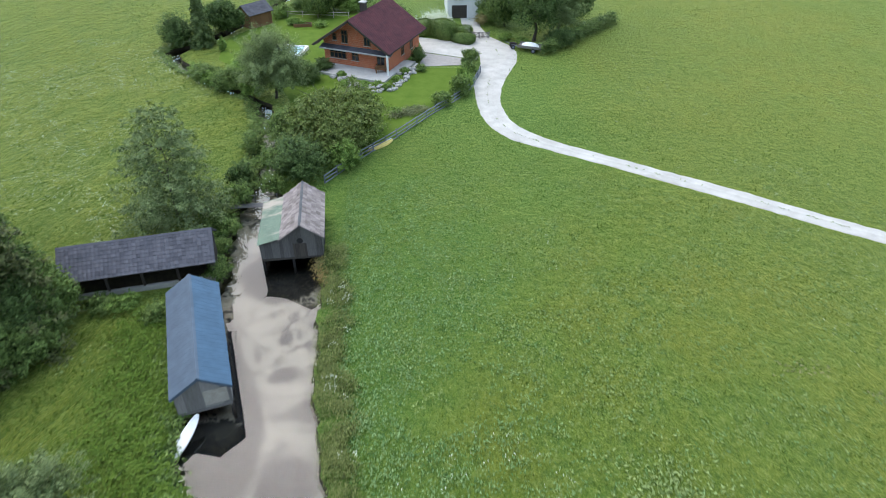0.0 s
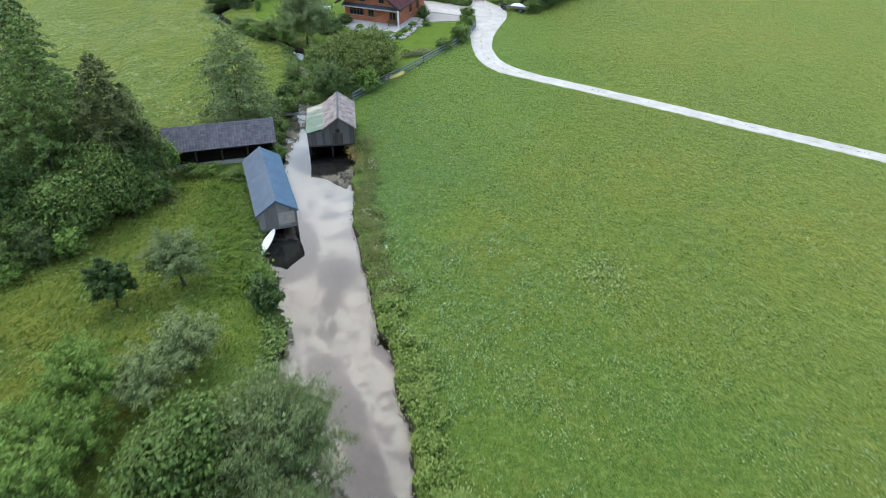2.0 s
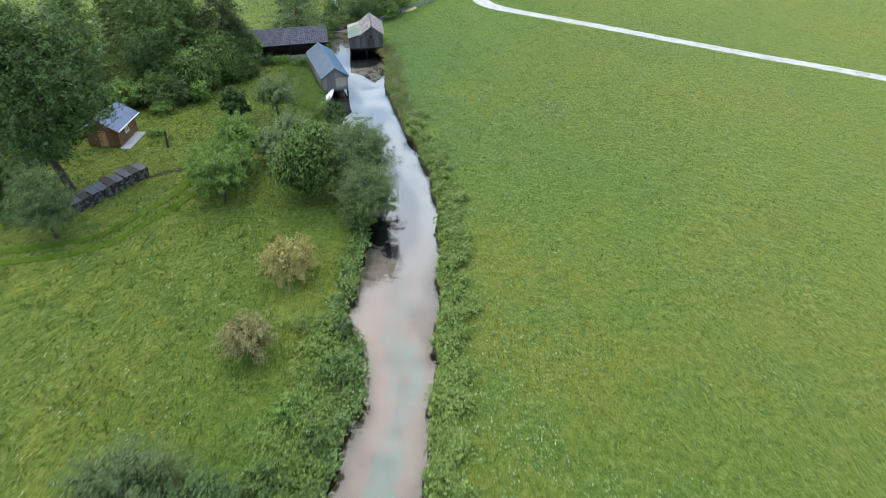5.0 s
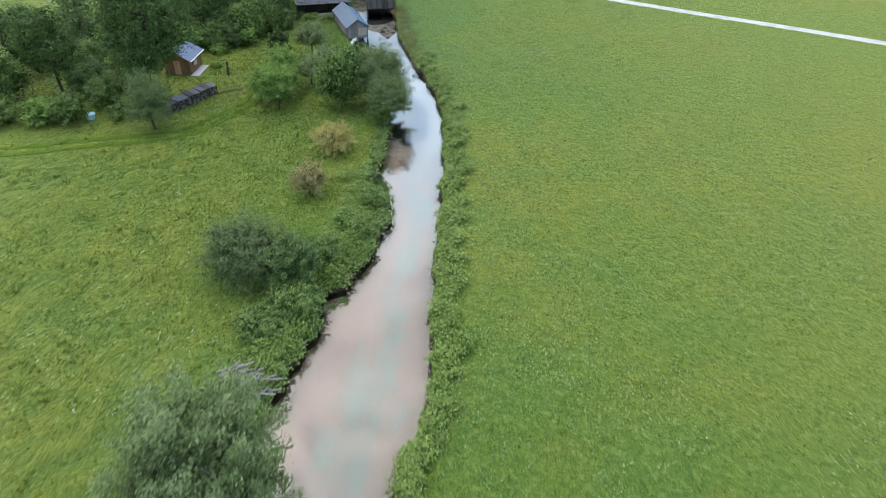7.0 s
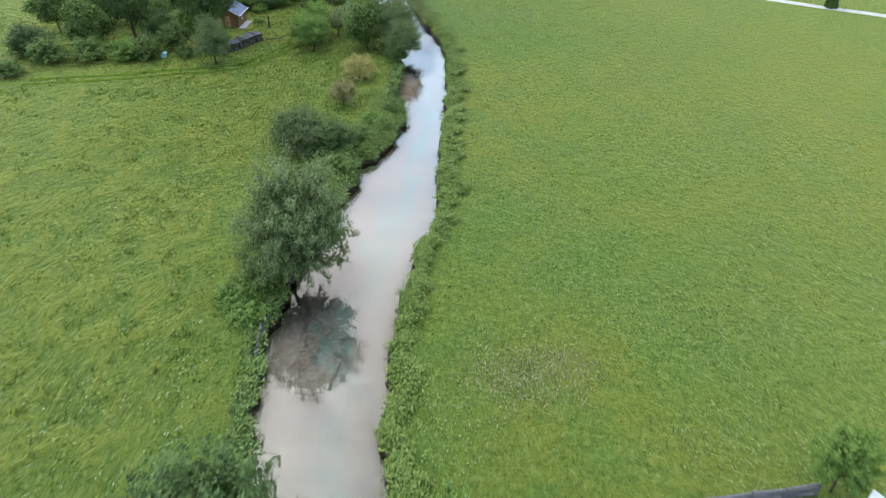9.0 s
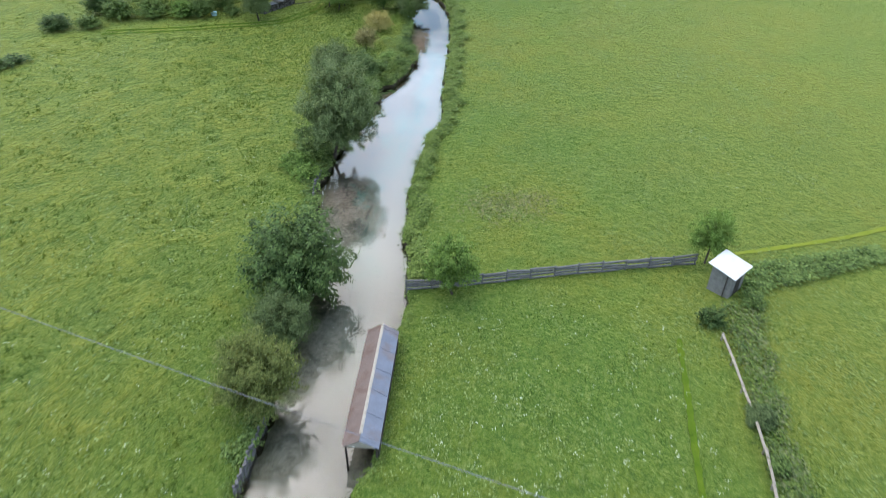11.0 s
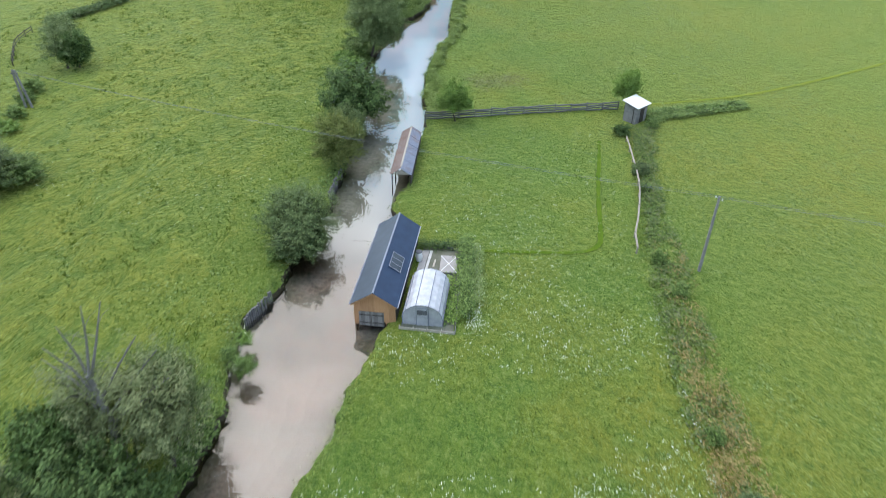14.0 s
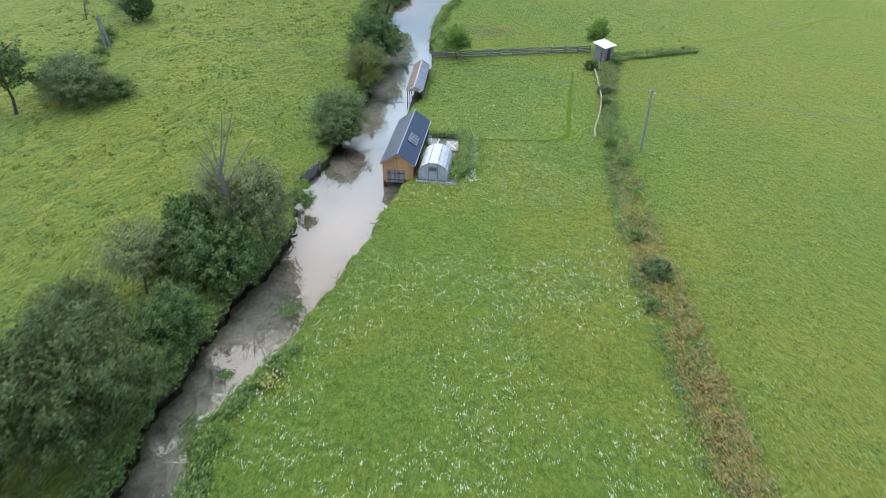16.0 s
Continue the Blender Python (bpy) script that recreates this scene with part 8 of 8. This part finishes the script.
def build_banks():
    y = rng.uniform(-81, 46, 5200)
    y = y[rng.random(len(y)) < 0.62 + 0.5 * np.sin(y * 2.1 + 0.8 * np.sin(y * 0.9)) * np.sin(y * 0.83 + 1)]
    out = np.where(y > -44, 2.0, 1.5) * (1 + 0.25 * np.sin(y * 0.7) + 0.2 * np.sin(y * 1.9)) * rng.uniform(0, 1, len(y)) ** 0.8
    strip = np.c_[bank_right(y) + 0.05 + out, y]
    upper = strip[:, 1] + 3 * np.sin(strip[:, 1] * 2.7) > 19
    herbs("bank_plants", strip[~upper], 20, 0.18, 0.8, LEAF_DOCK, "broad-leaved green plants crowding the stream bank", "plants")
    herbs("bank_plants", strip[upper], 24, 0.15, 0.8, LEAF_NETTLE, "olive nettles and tall weeds crowding the stream bank", "plants", 0.45)
    y = rng.uniform(14, 44, 46)
    umbel = np.c_[bank_right(y) + rng.uniform(0.6, 2.2, len(y)), y]
    herbs("bank_blossom", umbel[np.sin(y * 1.3) > 0.2], 16, 0.075, 1.0, BLOSSOM, "white umbels among the bank weeds", "flowers", 0.9, 0.16)
    y = rng.uniform(-165, 128, 5200)
    low = (y < -100) & (y > -131)
    strip = np.c_[bank_left(y) + np.where(low, 0.05, 0.22) - np.where(low, 0.9, 1.3) * rng.uniform(0, 1, len(y)) ** 1.3, y]
    herbs("bank_plants", strip[low], 6, 0.11, 0.3, LEAF_MID, "low green weeds along the lower stream bank", "plants", 0.5)
    strip = strip[~low]
    herbs("bank_plants", strip, 9, 0.20, 0.6, LEAF_MID, "mixed green weeds along the stream bank", "plants")
    y = rng.uniform(-165, -82, 900)
    strip = np.c_[bank_right(y) + 0.05 + 0.7 * rng.uniform(0, 1, len(y)), y]
    strip = strip[~((strip[:, 1] > -124) & (strip[:, 1] < -110))]
    y = rng.uniform(-175, -149, 560)
    herbs("bank_plants", np.c_[bank_right(y) - 0.1 + 1.5 * rng.uniform(0, 1, len(y)), y], 16, 0.16, 1.0, LEAF_MID, "tall green weeds crowding the cut bank", "plants")
    herbs("bank_plants", strip[::2], 10, 0.13, 0.35, LEAF_DOCK, "low green weeds along the cut bank", "plants")
    # pale dock leaves spreading into the meadow from the bank
    p = free_spots(46000, -10, 32, -60, 58, lambda p: (rng.random(len(p)) < np.clip(1.0 - (p[:, 0] - bank_right(p[:, 1])) / 18, 0.07, 0.8) * np.clip((p[:, 1] + 6) / 24, 0.10, 1)) & (p[:, 0] > bank_right(p[:, 1]) + 1.5) & patchy(p, 0.12, 6.1, -0.22))
    herbs("dock_leaves", p, 6, 0.118, 0.34, LEAF_EMERALD, "pale broad dock leaves in the meadow", "plants")
    p = free_spots(80000, -4, 50, -176, 62, lambda p: (p[:, 0] > bank_right(p[:, 1]) + 1.5) & (drift(p, 0.13, 2.7) + 0.5 * drift(p, 0.6, 5.2) > 0.05))
    herbs("dock_leaves", p, 2, 0.12, 0.2, LEAF_HERB, "scattered pale herb leaves in the meadow", "plants", 0.75, 0.14)
    p = free_spots(20000, -80, -17, -165, 100, lambda p: drift(p, 0.11, 6.3) + 0.6 * drift(p, 0.5, 1.2) > 0.1)
    herbs("dock_leaves", p, 2, 0.18, 0.26, LEAF_HERB, "pale herb leaves in the meadow", "plants")
    p = np.array([12.4, 22.5]) + rng.normal(0, 1.4, (380, 2)) * np.array([1.1, 1.4])
    herbs("dock_leaves", p, 2, 0.18, 0.25, LEAF_HERB, "patch of pale herb leaves in the meadow", "plants")
    # weedy corner between barn, boathouse and orchard
    p = np.stack([rng.uniform(-24, -14.5, 2200), rng.uniform(19, 38.5, 2200)], 1)
    p = p[(p[:, 0] < bank_left(p[:, 1]) - 0.2) & (rng.random(len(p)) < 1.2 - (bank_left(p[:, 1]) - p[:, 0]) / 5)]
    herbs("weeds", p, 14, 0.24, 0.7, LEAF_TALL, "tall green weeds by the boathouse", "weeds", 0.35)
    p = np.stack([rng.uniform(-19, -8, 4200), rng.uniform(-48, -17, 4200)], 1)
    p = p[(p[:, 0] < bank_left(p[:, 1]) - 0.1) & (rng.random(len(p)) < 1.2 - (bank_left(p[:, 1]) - p[:, 0]) / 4.5)]
    herbs("weeds", p, 10, 0.22, 1.2, LEAF_DOCK, "tall green weeds on the bank", "weeds", 0.45)
    # garden side of the plot
    p = np.stack([rng.uniform(0.7, 1.9, 420), rng.uniform(-121.5, -110.6, 420)], 1)
    herbs("weeds", p, 14, 0.16, 1.6, LEAF_MID, "tall green plants beside the kitchen garden", "weeds", 0.5)
    p = np.stack([rng.uniform(1.6, 2.6, 260), rng.uniform(-119.5, -111.5, 260)], 1)
    herbs("weeds", p, 10, 0.14, 1.0, LEAF_HERB, "pale flowering plants beside the kitchen garden", "weeds", 0.6)
    p = np.stack([rng.uniform(-3.0, 0.5, 160), rng.uniform(-111.8, -110.9, 160)], 1)
    herbs("weeds", p, 10, 0.14, 0.7, LEAF_DARK, "dark weeds behind the kitchen garden", "weeds", 0.5)
    # dry reeds by the old boathouse, a yellow-flowering clump on the lower bank
    y = rng.uniform(41.6, 45.0, 160)
    herbs("reeds", np.c_[bank_right(y) - 0.4 + 0.6 * rng.random(160), y][::2], 8, 0.26, 0.8, LEAF_BROWN, "dry brown reeds at the water's edge by the old boathouse", "reeds", 0.2)
    herbs("flower_clump", np.array([-12.6, -152.6]) + rng.normal(0, 0.28, (30, 2)), 8, 0.14, 0.9, LEAF_YELLOW, "yellow-orange flowering clump on the stream bank", "flowers")
    # weed drifting in the lower stream
    for x, y, wide, long, n in ((-13.0, -143.6, 1.1, 1.0, 420), (-16.2, -151.2, 0.6, 0.5, 150), (-17.0, -156.2, 0.9, 1.4, 380), (-9.2, -36.9, 0.5, 0.5, 90), (-9.9, -37.6, 0.4, 0.3, 60)):
        spot = np.c_[x + rng.normal(0, wide * 0.5, n), y + rng.normal(0, long * 0.5, n), WATER_LEVEL + rng.uniform(0.01, 0.06, n)]
        up = np.array([0, 0, 1.0]) + unit(n) * 0.35
        ob = soup("water_weed", leaf_faces(spot, up / np.linalg.norm(up, axis=1, keepdims=True), 0.17, 0.6), LEAF_DARK)
        tagged(ob, "dark green weed floating in the stream", "weed", kind="stuff")
    p = np.stack([rng.uniform(-0.9, 0.7, 160), rng.uniform(-122, -116, 160)], 1)
    herbs("vegetables", p, 8, 0.16, 0.5, LEAF_FRESH, "green vegetables in the kitchen garden", "vegetables")


def build_ditch():
    """The overgrown ditch beside the rail: green herbs, dry brown stalks."""
    left = [(-150, 16.4), (-137, 15.9), (-122, 16.8), (-113, 17.7), (-105, 19.2), (-95, 20.7), (-84, 22.0)]
    right = [(-150, 20.4), (-137, 20.0), (-122, 20.4), (-114, 21.2), (-105, 21.2), (-95, 22.6), (-84, 25.0)]
    y = rng.uniform(-172, -84, 4200)
    a, b = (np.interp(y, *zip(*line)) for line in (left, right))
    s = rng.uniform(0, 1, len(y))
    p = np.c_[a + (b - a) * s, y]
    brown = (s > 0.15) & (y < -110) & (rng.random(len(y)) < np.clip((-y - 112) / 40, 0.12, 0.70))
    green = p[~brown]
    green = green[patchy(green, 0.35, 4.4, -0.25)]
    herbs("ditch_plants", green[::2], 8, 0.16, 0.5, LEAF_DOCK, "green herbs overgrowing the ditch", "plants")
    herbs("ditch_plants", green[1::5], 10, 0.17, 0.6, LEAF_PALE, "pale seeding herbs in the ditch", "plants")
    herbs("ditch_plants", green[3::8], 16, 0.15, 0.8, LEAF_DARK, "dark green nettles in the ditch", "plants", 0.5, 0.4)
    herbs("dry_stalks", p[brown], 9, 0.26, 0.7, LEAF_BROWN, "dry brown stalks in the ditch", "plants", 0.22)
    y = rng.uniform(0, 1, 900)
    p = np.c_[24.5 + 14.5 * y, -80.8 + 4.5 * y + rng.uniform(-1.7, 1.7, 900) * (1.1 - 0.5 * y)]
    herbs("hedge_plants", p, 9, 0.18, 0.7, LEAF_MID, "low rough hedge of green herbs", "hedge")
    # hedge strip in the far left field and its dark line
    y = rng.uniform(0, 1, 1000)
    p = np.c_[-73 + 6.5 * y, -44 + 15 * y] + rng.normal(0, 0.8, (1000, 2))
    herbs("hedge_plants", p, 7, 0.3, 1.3, LEAF_DARK, "low dark hedge in the far field", "hedge")
    t = rng.uniform(0, 1, 900)
    p = np.c_[13.5 + 13 * t, 94.6 + 16 * t] + rng.normal(0, 0.45, (900, 2))
    herbs("hedge_plants", p, 10, 0.26, 2.0, LEAF_MID, "trimmed green hedge along the far garden", "hedge")
    t = rng.uniform(0, 1, 300)
    p = np.c_[-6.8 + 3.4 * t, 73.2 + 1.8 * t] + rng.normal(0, 0.4, (300, 2))
    herbs("flower_bed", p, 8, 0.16, 0.6, LEAF_PALE, "pale flowering bed on the lawn", "flowers")
    t = rng.normal(0, 1, (260, 2))
    herbs("flower_bush", np.array([-2.6, 108.4]) + t * 1.1, 10, 0.2, 2.4, BLOSSOM, "cream flowering bush by the drive", "bush")


build_meadow()
build_flowers()
build_banks()
build_ditch()
